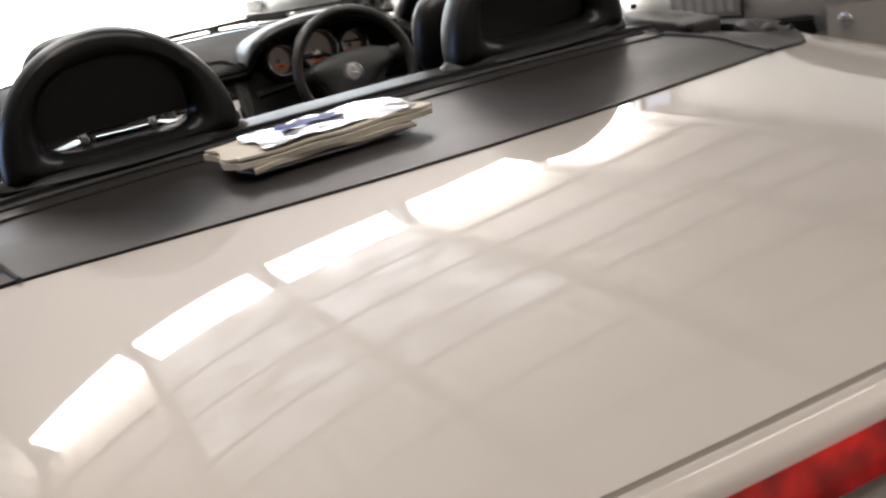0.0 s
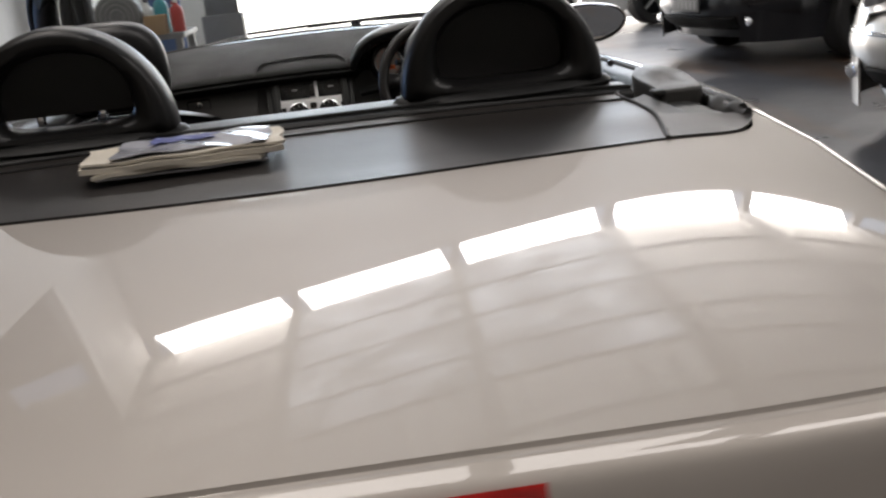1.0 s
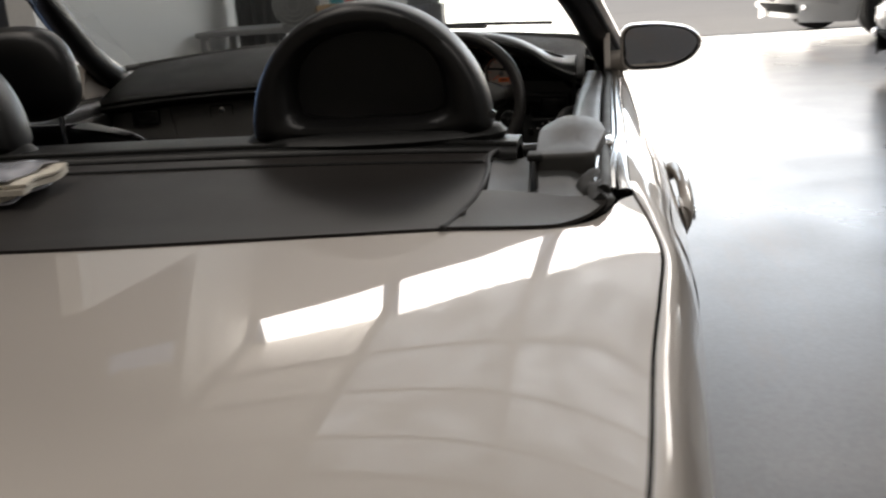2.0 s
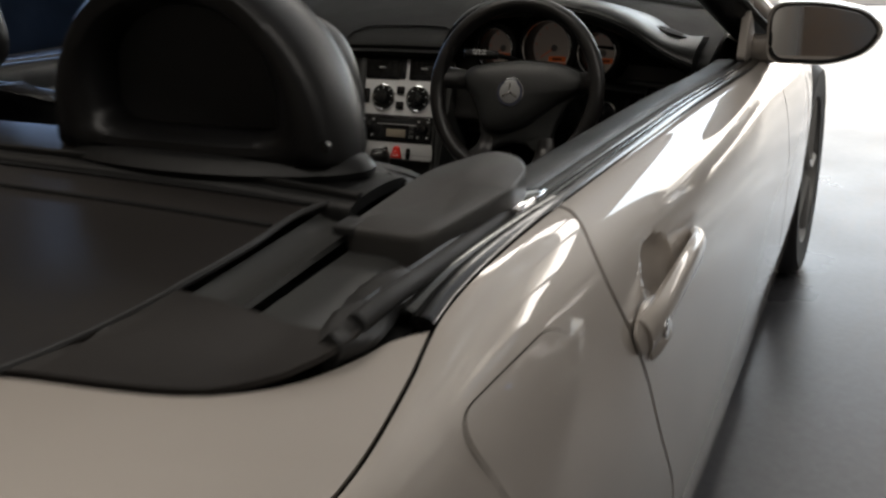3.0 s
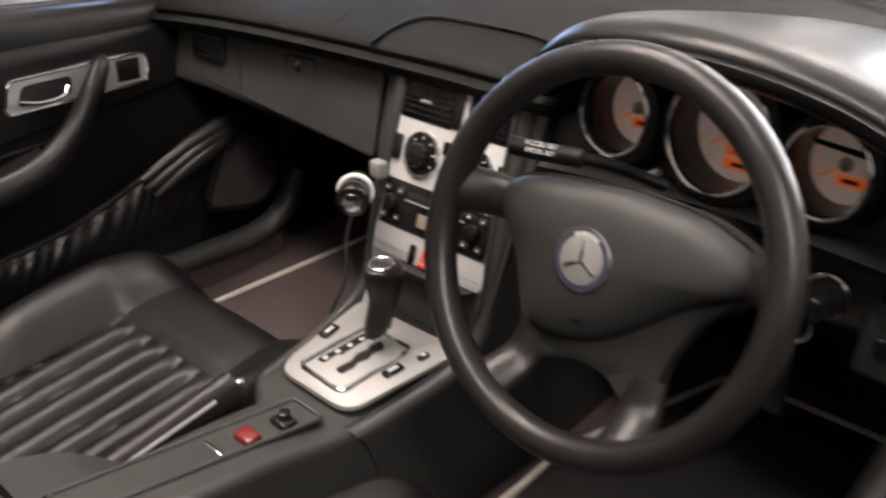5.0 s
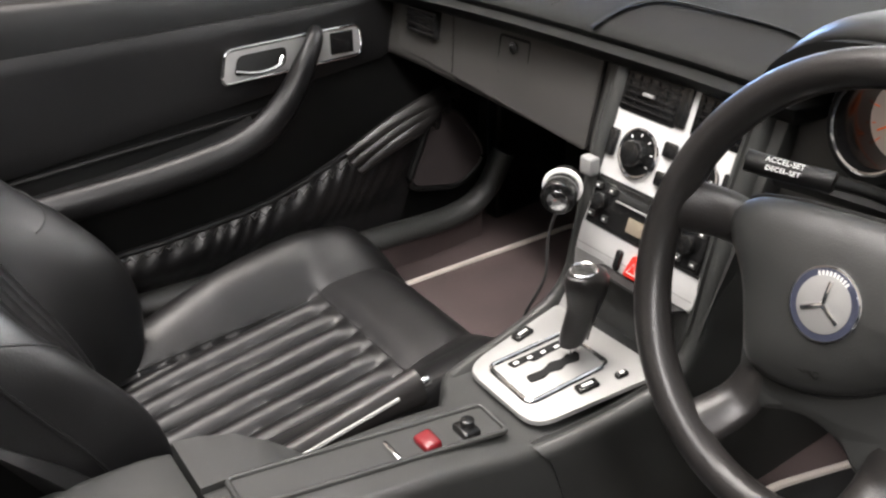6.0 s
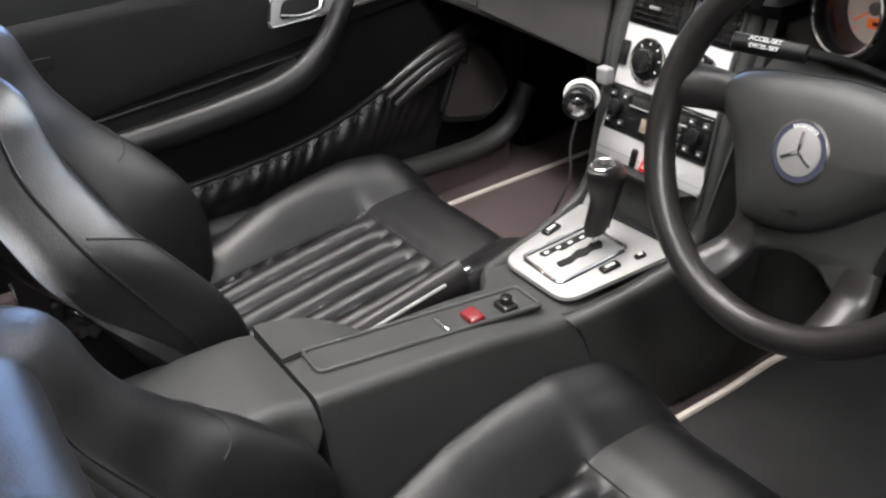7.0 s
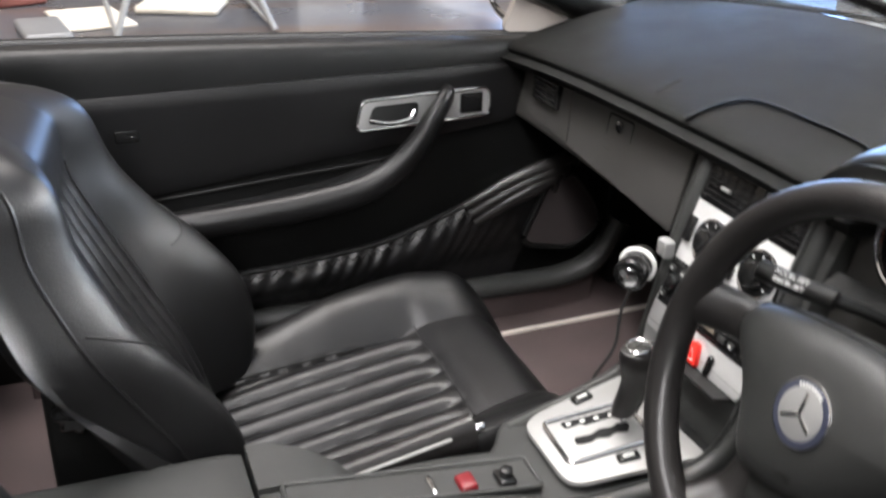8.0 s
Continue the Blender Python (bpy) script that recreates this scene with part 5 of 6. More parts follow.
part("tray_floor", prism([(p[0], p[1]) for p in rim_pts], 0.0012, Matrix(((1, 0, 0, 0), (0, 1, 0, 0), (0, -0.012, 1, 0.5585 + 0.012 * 2.30 + 0.0), (0, 0, 0, 1))) @ Matrix.Translation((0, 0, -0.002))), trim, tn)
part("tray_rim", tube([(p[0], p[1], 0.558 + 0.012 * (2.30 - p[1])) for p in rim_pts], 0.0035, 8, True), trim, tn)
part("roof_switch", rbox(0.027, 2.186, 0.561, 0.029, 0.021, 0.012, 0.004, 3, pose(0, 0, 0, 8)), dark_red, tn, "dark red roof switch")
part("mirror_switch", rbox(0.033, 2.232, 0.561, 0.028, 0.022, 0.011, 0.004, 3), gloss_black, tn)
part("mirror_joystick", disc(0.008, 0.009, 18, Matrix.Translation((0.033, 2.233, 0.566)), 0.002), gloss_black, tn)
part("tray_catch", rbox(0.020, 2.146, 0.561, 0.034, 0.006, 0.008, 0.002, 2), chrome, tn, "small bright catch")
hb = empty("handbrake", parent=car)
part("lever", tube(spline([(-0.062, 2.02, 0.525), (-0.066, 2.10, 0.535), (-0.070, 2.19, 0.549), (-0.072, 2.235, 0.555)], 14), lambda q: 0.014 + 0.006 * q, 12, flat=1.25), wheel_leather, hb, "black leather handbrake lever")
part("release_button", disc(0.007, 0.014, 18, Matrix.Translation((-0.072, 2.238, 0.556)) @ pose(0, 0, 0, -80), 0.002), chrome, hb, "chrome release button")
part("lever_trim", tube([(-0.048, 2.06, 0.540), (-0.054, 2.20, 0.562)], 0.0025, 6), satin, hb)

# small device clipped beside the centre stack
fn = empty("clip_on_device", parent=car)
tagged(fn, "small black and white clip-on device")
fm = basis((-0.115, 2.481, 0.736), (0.75, 0.62, 0.1), (0, -0.1, 1))
part("body", disc(0.021, 0.036, 28, fm @ Matrix.Translation((0, 0, -0.012)), 0.004), gloss_black, fn)
part("collar", disc(0.0255, 0.006, 28, fm @ Matrix.Translation((0, 0, 0.006)), 0.003), white_print, fn, "white plastic collar")
part("head", disc(0.022, 0.026, 28, fm @ Matrix.Translation((0, 0, 0.018)), 0.005), gloss_black, fn)
part("lens", disc(0.013, 0.004, 24, fm @ Matrix.Translation((0, 0, 0.043)), 0.001), chrome, fn)
part("clip", rbox(-0.097, 2.505, 0.761, 0.022, 0.016, 0.024, 0.004), steel, fn)
part("cable", tube(spline([(-0.127, 2.49, 0.714), (-0.127, 2.47, 0.66), (-0.118, 2.46, 0.61), (-0.128, 2.44, 0.56), (-0.16, 2.45, 0.50)], 20), 0.0022, 6), rubber, fn)

# steering wheel
WA = radians(18)
WM = basis((0.380, 2.306, 0.863), (1, 0, 0), (0, math.sin(WA), math.cos(WA)))
st = empty("steering_wheel", parent=car)
tagged(st, "black leather four-spoke steering wheel")
part("rim", ring(0.1655, 0.0148, WM, 80, 16, 1.12), wheel_leather, st)
for a0 in (168, 12, 238, 302):
    a = math.radians(a0)
    part("rim_seam", ring(0.0149, 0.0011, WM @ pose(0.1655 * math.cos(a), 0.1655 * math.sin(a), 0, 90, 0, 0) @ Matrix.Rotation(-a, 4, "Y"), 24, 6), black_and_shade, st)
pad = rounded([(-0.128, 0.026), (-0.112, 0.044), (-0.076, 0.053), (0.004, 0.062), (0.079, 0.058), (0.118, 0.044), (0.136, 0.028), (0.132, 0.010), (0.084, -0.014), (0.050, -0.042), (0.021, -0.066), (-0.012, -0.080), (-0.046, -0.085), (-0.070, -0.078), (-0.082, -0.050), (-0.095, -0.020), (-0.120, 0.008)], 0.018, 5)
pad_rings = []
for q, h in ((1.0, -0.034), (1.0, -0.012), (0.985, -0.004), (0.95, 0.002), (0.88, 0.007), (0.72, 0.012), (0.5, 0.0155), (0.25, 0.017), (0.02, 0.0175)):
    pad_rings.append([WM @ Vector((0.002 + (p[0] - 0.002) * q, -0.01 + (p[1] + 0.01) * q, h - 0.022)) for p in pad])
part("airbag_cover", loft(pad_rings), trim, st, "black airbag cover")
part("cover_seam", tube([WM @ Vector((0.002 + (p[0] - 0.002) * 1.004, -0.01 + (p[1] + 0.01) * 1.004, -0.032)) for p in pad], 0.0018, 6, True), black_and_shade, st)
back = rounded([(-0.124, 0.022), (-0.100, -0.016), (-0.082, -0.070), (-0.074, -0.106), (-0.052, -0.116), (-0.030, -0.104), (-0.004, -0.098), (0.026, -0.103), (0.046, -0.122), (0.072, -0.116), (0.073, -0.070), (0.094, -0.024), (0.130, 0.006), (0.126, 0.032), (0.0, 0.050)], 0.014, 5)
back_rings = [[WM @ Vector((p[0] * q, -0.02 + (p[1] + 0.02) * q, h)) for p in back] for q, h in ((0.96, -0.062), (1.0, -0.056), (1.0, -0.042), (0.985, -0.037), (0.93, -0.034))]
part("lower_cover", loft(back_rings), trim, st, "black hub shell behind the airbag cover")
for pts, w0, w1 in (([(-0.110, 0.018, -0.034), (-0.134, 0.020, -0.024), (-0.162, 0.018, -0.002)], 0.020, 0.023), ([(0.118, 0.024, -0.034), (0.142, 0.024, -0.024), (0.163, 0.022, -0.002)], 0.020, 0.023),
                    ([(-0.060, -0.088, -0.043), (-0.066, -0.118, -0.034), (-0.078, -0.147, -0.003)], 0.018, 0.022), ([(0.060, -0.090, -0.043), (0.064, -0.120, -0.034), (0.068, -0.152, -0.003)], 0.019, 0.024)):
    sp = spline([WM @ Vector(p) for p in pts], 14)
    part("spoke", tube(sp, lambda q, w0=w0, w1=w1: w0 + (w1 - w0) * q * q, 16, flat=0.55, up=WM.to_3x3() @ Vector((0, 0, 1))), wheel_leather, st)
part("hub_back", disc(0.062, 0.05, 32, WM @ Matrix.Translation((0, -0.01, -0.10)), 0.01), black_and_shade, st)
bm_ = WM @ Matrix.Translation((-0.010, -0.005, -0.0065))
part("badge_rim", disc(0.0285, 0.003, 36, bm_, 0.001), chrome, st, "round silver and blue badge")
part("badge_ring", disc(0.0265, 0.0012, 36, bm_ @ Matrix.Translation((0, 0, 0.0025))), blue_enamel, st)
part("badge_centre", disc(0.0215, 0.0016, 32, bm_ @ Matrix.Translation((0, 0, 0.0028)), 0.0004), satin, st)
for k in range(3):
    part("badge_ray", rbox(0, 0, 0, 0.0035, 0.018, 0.0014, 0.0006, 2, bm_ @ pose(0, 0, 0.0048, 0, 0, 120 * k) @ Matrix.Translation((0, 0.009, 0))), chrome, st)
for k in range(9):
    a = math.radians(60 + 7.5 * k)
    part("badge_mark", rbox(0, 0, 0, 0.0018, 0.0032, 0.0003, 0, 2, bm_ @ Matrix.Translation((0.023 * math.cos(a), 0.023 * math.sin(a), 0.0039)) @ pose(0, 0, 0, 0, 0, math.degrees(a) - 90)), white_print, st)
words("SRS", 0.012, WM @ Matrix.Translation((-0.010, -0.046, -0.0085)), soft_trim, st)
words("AIRBAG", 0.008, WM @ Matrix.Translation((-0.010, -0.057, -0.0095)), soft_trim, st)
part("column", tube([WM @ Vector((0, -0.01, -0.06)), WM @ Vector((0, -0.01, -0.26))], 0.055, 20), soft_trim, car)
sk = empty("cruise_stalk", parent=car)
part("stalk", tube(spline([(0.372, 2.43, 0.890), (0.336, 2.40, 0.908), (0.316, 2.372, 0.918)], 12), 0.0055, 10), soft_trim, sk)
part("grip", tube(spline([(0.320, 2.372, 0.9175), (0.312, 2.368, 0.9185), (0.285, 2.353, 0.921), (0.262, 2.343, 0.9235), (0.258, 2.341, 0.924)], 16), lambda q: 0.0088 if 0.06 < q < 0.95 else 0.006, 16), soft_trim, sk, "black cruise-control stalk")
skx = Vector((0.312 - 0.262, 0.025, -0.005)).normalized()
skn = (Vector((0.30, -0.68, 0.60)) - skx * skx.dot(Vector((0.30, -0.68, 0.60)))).normalized()
skm = basis(Vector((0.286, 2.354, 0.921)) + skn * 0.0078, skx, skn.cross(skx))
words("ACCEL-SET", 0.0060, skm @ Matrix.Translation((0, 0.003, 0.0015)), white_print, sk)
words("DECEL-SET", 0.0055, skm @ Matrix.Translation((0, -0.004, 0.0015)), white_print, sk)

# seats
def seat(side, dy, db=0.0, dh=0.0):
    """A sports seat; dy, db and dh move it along and lower its back and its headrest."""
    st_ = empty("sports_seat", parent=car)
    tagged(st_, "black leather seat with ribbed centre panel")
    cx = side * 0.338
    dc = dy - 0.008 if side > 0 else dy - 0.01
    wide = table([(0, 0.20), (0.25, 0.218), (0.45, 0.242), (0.62, 0.258), (0.76, 0.256), (0.87, 0.240), (0.95, 0.212), (1, 0.165)])

    def cush(u, v):
        s = 2 * u - 1
        a = abs(s)
        y = 1.86 + (0.625 if side < 0 else 0.64) * v + dc
        x = cx + s * wide(v)
        c = abs(s * wide(v) / 0.255)
        z = (0.432 if side > 0 else 0.463) + 0.006 * math.sin(math.pi * v) + 0.105 * v - 0.072
        # side bolsters: puffed domes that run out towards the front
        w = max(0.0, (a - 0.50) / 0.50)
        dome = math.sin(math.pi / 2 * w / 0.76) if w < 0.76 else 1 - 2.3 * ((w - 0.76) / 0.24) ** 2
        if w > 0:
            z += 0.056 * dome * (0.35 + 0.65 * min(1.0, v / 0.5)) * (1 - 0.45 * max(0.0, (v - 0.75) / 0.25))
        if v < 0.74 and c < 0.50:
            r = abs(math.sin((s * wide(v) / 0.255 + 0.50) * math.pi * 6))
            fade = min(1, (0.72 - v) / 0.04) if v < 0.72 else 0
            z += 0.015 * (r ** 0.55 - 0.75) * max(0, fade)
        z += 0.010 * max(0.0, min(1.0, (v - 0.72) / 0.035)) * max(0, 1 - (a / 0.70) ** 4)
        z -= 0.12 * max(0.0, (v - 0.83) / 0.17) ** 2.6
        return Vector((x, y, z))
    bm = bmesh.new()
    nu, nv = 120, 64
    top = [[bm.verts.new(cush(i / nu, j / nv)) for j in range(nv + 1)] for i in range(nu + 1)]
    for i in range(nu):
        for j in range(nv):
            bm.faces.new((top[i][j], top[i + 1][j], top[i + 1][j + 1], top[i][j + 1]))
    edge = [top[i][0] for i in range(nu + 1)] + [top[nu][j] for j in range(1, nv + 1)] + [top[i][nv] for i in range(nu - 1, -1, -1)] + [top[0][j] for j in range(nv - 1, 0, -1)]
    prev = edge
    cy = 2.17 + dy
    for drop, q in ((0.03, 1.012), (0.07, 1.0), (0.115, 0.94)):
        low = [bm.verts.new((cx + (e.co.x - cx) * q, cy + (e.co.y - cy) * q, min(e.co.z - 0.3 * drop, 0.46 - drop))) for e in edge]
        m = len(edge)
        for k in range(m):
            bm.faces.new((prev[k], prev[(k + 1) % m], low[(k + 1) % m], low[k]))
        prev = low
    bm.faces.new(prev)
    part("cushion", bm, leather, st_)
    for k in (-1, 1):
        part("seam", tube([cush(0.5 + k * 0.250 * 0.255 / wide(v / 26), v / 26) + Vector((0, 0, 0.0004)) for v in range(1, 19)], 0.0014, 6), black_and_shade, st_)
    part("seam", tube([cush(0.24 + 0.52 * i / 30, 0.722) + Vector((0, 0, 0.0004)) for i in range(31)], 0.0014, 6), black_and_shade, st_)

    mid = table([(0.44, 1.955), (0.55, 1.918), (0.65, 1.868), (0.75, 1.820), (0.82, 1.792), (0.89, 1.784), (0.95, 1.752)])
    deep = table([(0.44, 0.03), (0.57, 0.05), (0.67, 0.09), (0.73, 0.11), (0.95, 0.10)])
    half = table([(0.44, 0.205), (0.55, 0.222), (0.66, 0.238), (0.72, 0.236), (0.78, 0.216), (0.84, 0.202), (0.90, 0.186), (0.93, 0.150), (0.948, 0.08)])
    bol = table([(0.44, 0.075), (0.52, 0.115), (0.60, 0.130), (0.67, 0.108), (0.72, 0.078), (0.78, 0.060), (0.84, 0.050), (0.90, 0.028), (0.95, 0.0)])
    Z0, ZH = 0.44, 0.508

    def back(u, v, rear=False):
        s = 2 * u - 1
        a = abs(s)
        z = Z0 + ZH * v
        x = cx + s * half(z)
        down = db * min(1.0, max(0.0, (z - 0.55) / 0.3))
        # passenger's back is turned a little to fit the camera's view
        y = mid(z) + dy - (0.10 * (x - cx) if side < 0 else 0.0)
        if rear:
            return Vector((x, y - deep(z) + 0.030 * a ** 4 + 0.03 * max(0, (v - 0.8) / 0.2) ** 2, z + down))
        # passenger's inner bolster is made smaller, again shaped for the camera
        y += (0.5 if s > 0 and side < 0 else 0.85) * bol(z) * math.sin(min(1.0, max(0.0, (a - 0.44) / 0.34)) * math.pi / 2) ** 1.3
        y -= (0.055 + 0.55 * bol(z)) * max(0.0, (a - 0.80) / 0.20) ** 1.7
        if 0.47 < z < 0.835 and a < 0.42:
            r = abs(math.sin((s + 0.42) / 0.84 * math.pi * 5))
            fade = min(1, (0.835 - z) / 0.03, (z - 0.47) / 0.03)
            y += 0.020 * (r ** 0.55 - 0.75) * fade
        y -= 0.055 * max(0, (v - 0.88) / 0.12) ** 2.2
        return Vector((x, y, z + down))
    nu, nv = 100, 60
    bm = bmesh.new()
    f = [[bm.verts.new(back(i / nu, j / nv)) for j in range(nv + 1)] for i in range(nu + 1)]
    r = [[bm.verts.new(back(i / nu, j / nv, True)) for j in range(nv + 1)] for i in range(nu + 1)]
    for i in range(nu):
        for j in range(nv):
            bm.faces.new((f[i][j], f[i][j + 1], f[i + 1][j + 1], f[i + 1][j]))
            bm.faces.new((r[i][j], r[i + 1][j], r[i + 1][j + 1], r[i][j + 1]))
    for k in (0, nu):
        o = Vector((0.010 if k else -0.010, 0, 0))
        side_mid = [bm.verts.new((f[k][j].co + r[k][j].co) / 2 + o) for j in range(nv + 1)]
        for j in range(nv):
            bm.faces.new((f[k][j], f[k][j + 1], side_mid[j + 1], side_mid[j]))
            bm.faces.new((side_mid[j], side_mid[j + 1], r[k][j + 1], r[k][j]))
        bm.faces.new((f[k][nv], r[k][nv], side_mid[nv]))
        bm.faces.new((f[k][0], side_mid[0], r[k][0]))
    for i in range(nu):
        bm.faces.new((f[i][nv], r[i][nv], r[i + 1][nv], f[i + 1][nv]))
        bm.faces.new((f[i][0], f[i + 1][0], r[i + 1][0], r[i][0]))
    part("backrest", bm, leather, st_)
    for k in (-1, 1):
        part("piping", tube([back(0.5 + k * 0.470, 0.06 + 0.93 * i / 40) + Vector((0, 0.0015, 0)) for i in range(41)], 0.0024, 6), leather, st_)
        part("seam", tube([back(0.5 + k * 0.215, 0.08 + 0.70 * i / 30) + Vector((0, 0.001, 0)) for i in range(31)], 0.0013, 6), black_and_shade, st_)
        part("shoulder_seam", tube([back(0.5 + k * (0.300 + 0.160 * i / 20), 0.46 + 0.13 * (i / 20) ** 1.4) + Vector((0, 0.001, 0)) for i in range(21)], 0.0013, 6), black_and_shade, st_)
    # headrest on two posts
    hm = Matrix.Translation((side * 0.36, 1.652 + dy, 1.052 + dh)) @ pose(0, 0, 0, 10)

    def power(c, e):
        return math.copysign(abs(c) ** e, c)
    rows = []
    for i in range(1, 28):
        la = -math.pi / 2 + math.pi * i / 28
        rows.append([hm @ Vector((0.122 * power(math.cos(la), 0.55) * power(math.cos(2 * math.pi * k / 48), 0.6) * (1 - 0.06 * math.sin(la)), 0.052 * power(math.cos(la), 0.6) * power(math.sin(2 * math.pi * k / 48), 0.8), 0.090 * power(math.sin(la), 0.75))) for k in range(48)])
    part("headrest", loft(rows), leather, st_, "black leather headrest")
    for k in (-1, 1):
        part("headrest_post", tube([(cx + k * 0.055, 1.655 + dy, 0.90 + db), (cx + k * 0.055, 1.648 + dy, 1.00 + dh)], 0.006, 10), chrome, st_, "steel headrest post")
    for sgn in (-1, 1):
        m = Matrix.Translation((cx + sgn * 0.196, 1.782 + dy, 0.648)) @ pose(0, 0, 0, 0, 90 * sgn, 0)
        rows = []
        for rr, hh in ((0.020, 0.0), (0.026, 0.004), (0.027, 0.014), (0.025, 0.022), (0.019, 0.028), (0.010, 0.031), (0.001, 0.032)):
            rows.append([m @ Vector((rr * (1 + 0.10 * math.cos(8 * 2 * math.pi * k / 64)) * math.cos(2 * math.pi * k / 64), rr * (1 + 0.10 * math.cos(8 * 2 * math.pi * k / 64)) * math.sin(2 * math.pi * k / 64), hh)) for k in range(64)])
        part("recline_knob", loft(rows), gloss_black, st_, "fluted black adjuster knob")
        part("pivot_plate", rbox(cx + sgn * 0.186, 1.82 + dy, 0.56, 0.02, 0.15, 0.22, 0.008), soft_trim, st_)
    part("side_trim", rbox(cx, 2.15 + dy, 0.372, 0.42, 0.46, 0.05, 0.015), trim, st_)
    return st_


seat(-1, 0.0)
seat(1, -0.100, -0.05, -0.058)

# door trims
def door_trim(s):
    d = empty("door_trim", parent=car)
    tagged(d, "black door trim with silver handle plate")

    def card(u, v):
        y = 1.48 + 1.30 * u
        z = 0.868 - 0.52 * v
        x = 0.708 - 0.012 * math.sin(math.pi * min(1, v * 1.2)) + 0.02 * max(0, u - 0.85) * 5
        return Vector((s * x, y, z))
    part("card", sheet(card, 40, 20, 0.01, (-s, 0, 0)), soft_trim, d)
    ins = rounded([(1.60, 0.838), (2.585, 0.856), (2.58, 0.752), (1.68, 0.642)], 0.03, 6)
    part("upper_pad", loft([[(s * x, cyy + (p[0] - cyy) * q, 0.785 + (p[1] - 0.785) * q) for p in ins] for cyy, q, x in ((2.10, 1.0, 0.704), (2.10, 1.0, 0.688), (2.10, 0.985, 0.681), (2.10, 0.93, 0.678), (2.10, 0.6, 0.677))]), leather, d, "black leather upper pad")
    part("lamp_button", rbox(s * 0.677, 1.890, 0.778, 0.004, 0.036, 0.020, 0.004), gloss_black, d)
    pl = rounded([(2.260, 0.755), (2.509, 0.767), (2.505, 0.817), (2.272, 0.808)], 0.014, 5)
    part("handle_plate", loft([[(s * x, 2.38 + (p[0] - 2.38) * q, 0.787 + (p[1] - 0.787) * q) for p in pl] for q, x in ((1.0, 0.690), (1.0, 0.675), (0.985, 0.672), (0.6, 0.672))]), satin, d, "satin silver handle plate")
    part("plate_edge", tube([(s * 0.6725, p[0], p[1]) for p in pl], 0.003, 8, True), chrome, d)
    part("cup", loft([[(s * x, 2.327 + (p[0] - 2.327) * q, 0.783 + (p[1] - 0.783) * q) for p in rounded([(2.282, 0.766), (2.370, 0.770), (2.374, 0.800), (2.292, 0.797)], 0.010, 4)] for q, x in ((1.0, 0.673), (1.0, 0.6705), (0.9, 0.6705))]), black_and_shade, d)
    part("latch_lever", tube(spline([(s * 0.668, 2.285, 0.775), (s * 0.658, 2.315, 0.771), (s * 0.660, 2.350, 0.775), (s * 0.667, 2.364, 0.786)], 12), 0.0055, 8, flat=0.7), chrome, d, "chrome door latch lever")
    part("lock_insert", rbox(s * 0.671, 2.472, 0.791, 0.004, 0.042, 0.036, 0.008, 3), gloss_black, d)
    arm = spline([(s * 0.676, 2.428, 0.812), (s * 0.650, 2.412, 0.806), (s * 0.636, 2.388, 0.778), (s * 0.630, 2.354, 0.731), (s * 0.626, 2.308, 0.690), (s * 0.624, 2.256, 0.666), (s * 0.626, 2.19, 0.653), (s * 0.632, 2.10, 0.641), (s * 0.642, 1.98, 0.630), (s * 0.660, 1.84, 0.618), (s * 0.70, 1.72, 0.608)], 60)
    part("pull_handle", tube(arm, lambda q: 0.0125 + 0.0095 * ease(q * 2.2), 14, flat=1.15), leather, d, "sweeping black pull handle")

    def shelf(u, v):
        """The hollow armrest between the pull handle and the door card."""
        a = arm[int(round(60 - 36 * u))]
        x = s * 0.702 + (a.x - s * 0.702) * v
        return Vector((x, a.y, a.z + 0.012 * (1 - v) - 0.012 * math.sin(math.pi * v)))
    part("armrest", sheet(shelf, 36, 10, 0.02, (0, 0, 1)), leather, d)
    part("pad_line", tube([(s * 0.694, 1.74 + 0.62 * i / 12, 0.645 + 0.052 * i / 12) for i in range(13)], 0.005, 8), leather, d)
    # gathered map pocket

    hem = table([(1.78, 0.512), (2.05, 0.526), (2.17, 0.534), (2.31, 0.552), (2.43, 0.590), (2.55, 0.643), (2.665, 0.676)])

    def pocket(u, v):
        y = 1.78 + (0.885 - 0.10 * v) * u
        zt = hem(1.78 + 0.885 * u)
        pl_ = math.sin(u * 171 + 3 * v + 2 * math.sin(u * 23)) * 0.5 + math.sin(u * 67 + 5 * v + 3 * math.sin(u * 11)) * 0.4 + 0.3 * math.sin(u * 29 + 14 * v)
        x = 0.660 - 0.022 * math.sin(math.pi * min(1, v * 1.2 + 0.1)) + 0.0028 * pl_ * (1 - v) ** 1.1 * (1 if v > 0.02 else 0.4) + 0.012 * u ** 3
        return Vector((s * x, y, zt - v * (zt - 0.425)))
    part("map_pocket", sheet(pocket, 220, 16, 0.004, (-s, 0, 0)), leather, d, "gathered black leather map pocket")
    part("pocket_hem", tube([pocket(i / 110, 0.015) + Vector((0, 0, 0.002)) for i in range(111)], 0.0055, 8), leather, d)
    part("gather_stitch", tube([pocket(i / 96, 0.05 + 0.075 * (i % 2)) + Vector((-s * 0.003, 0, 0)) for i in range(1, 96)], 0.0021, 6), wheel_leather, d)
    for k in range(3):
        o = 0.017 * k
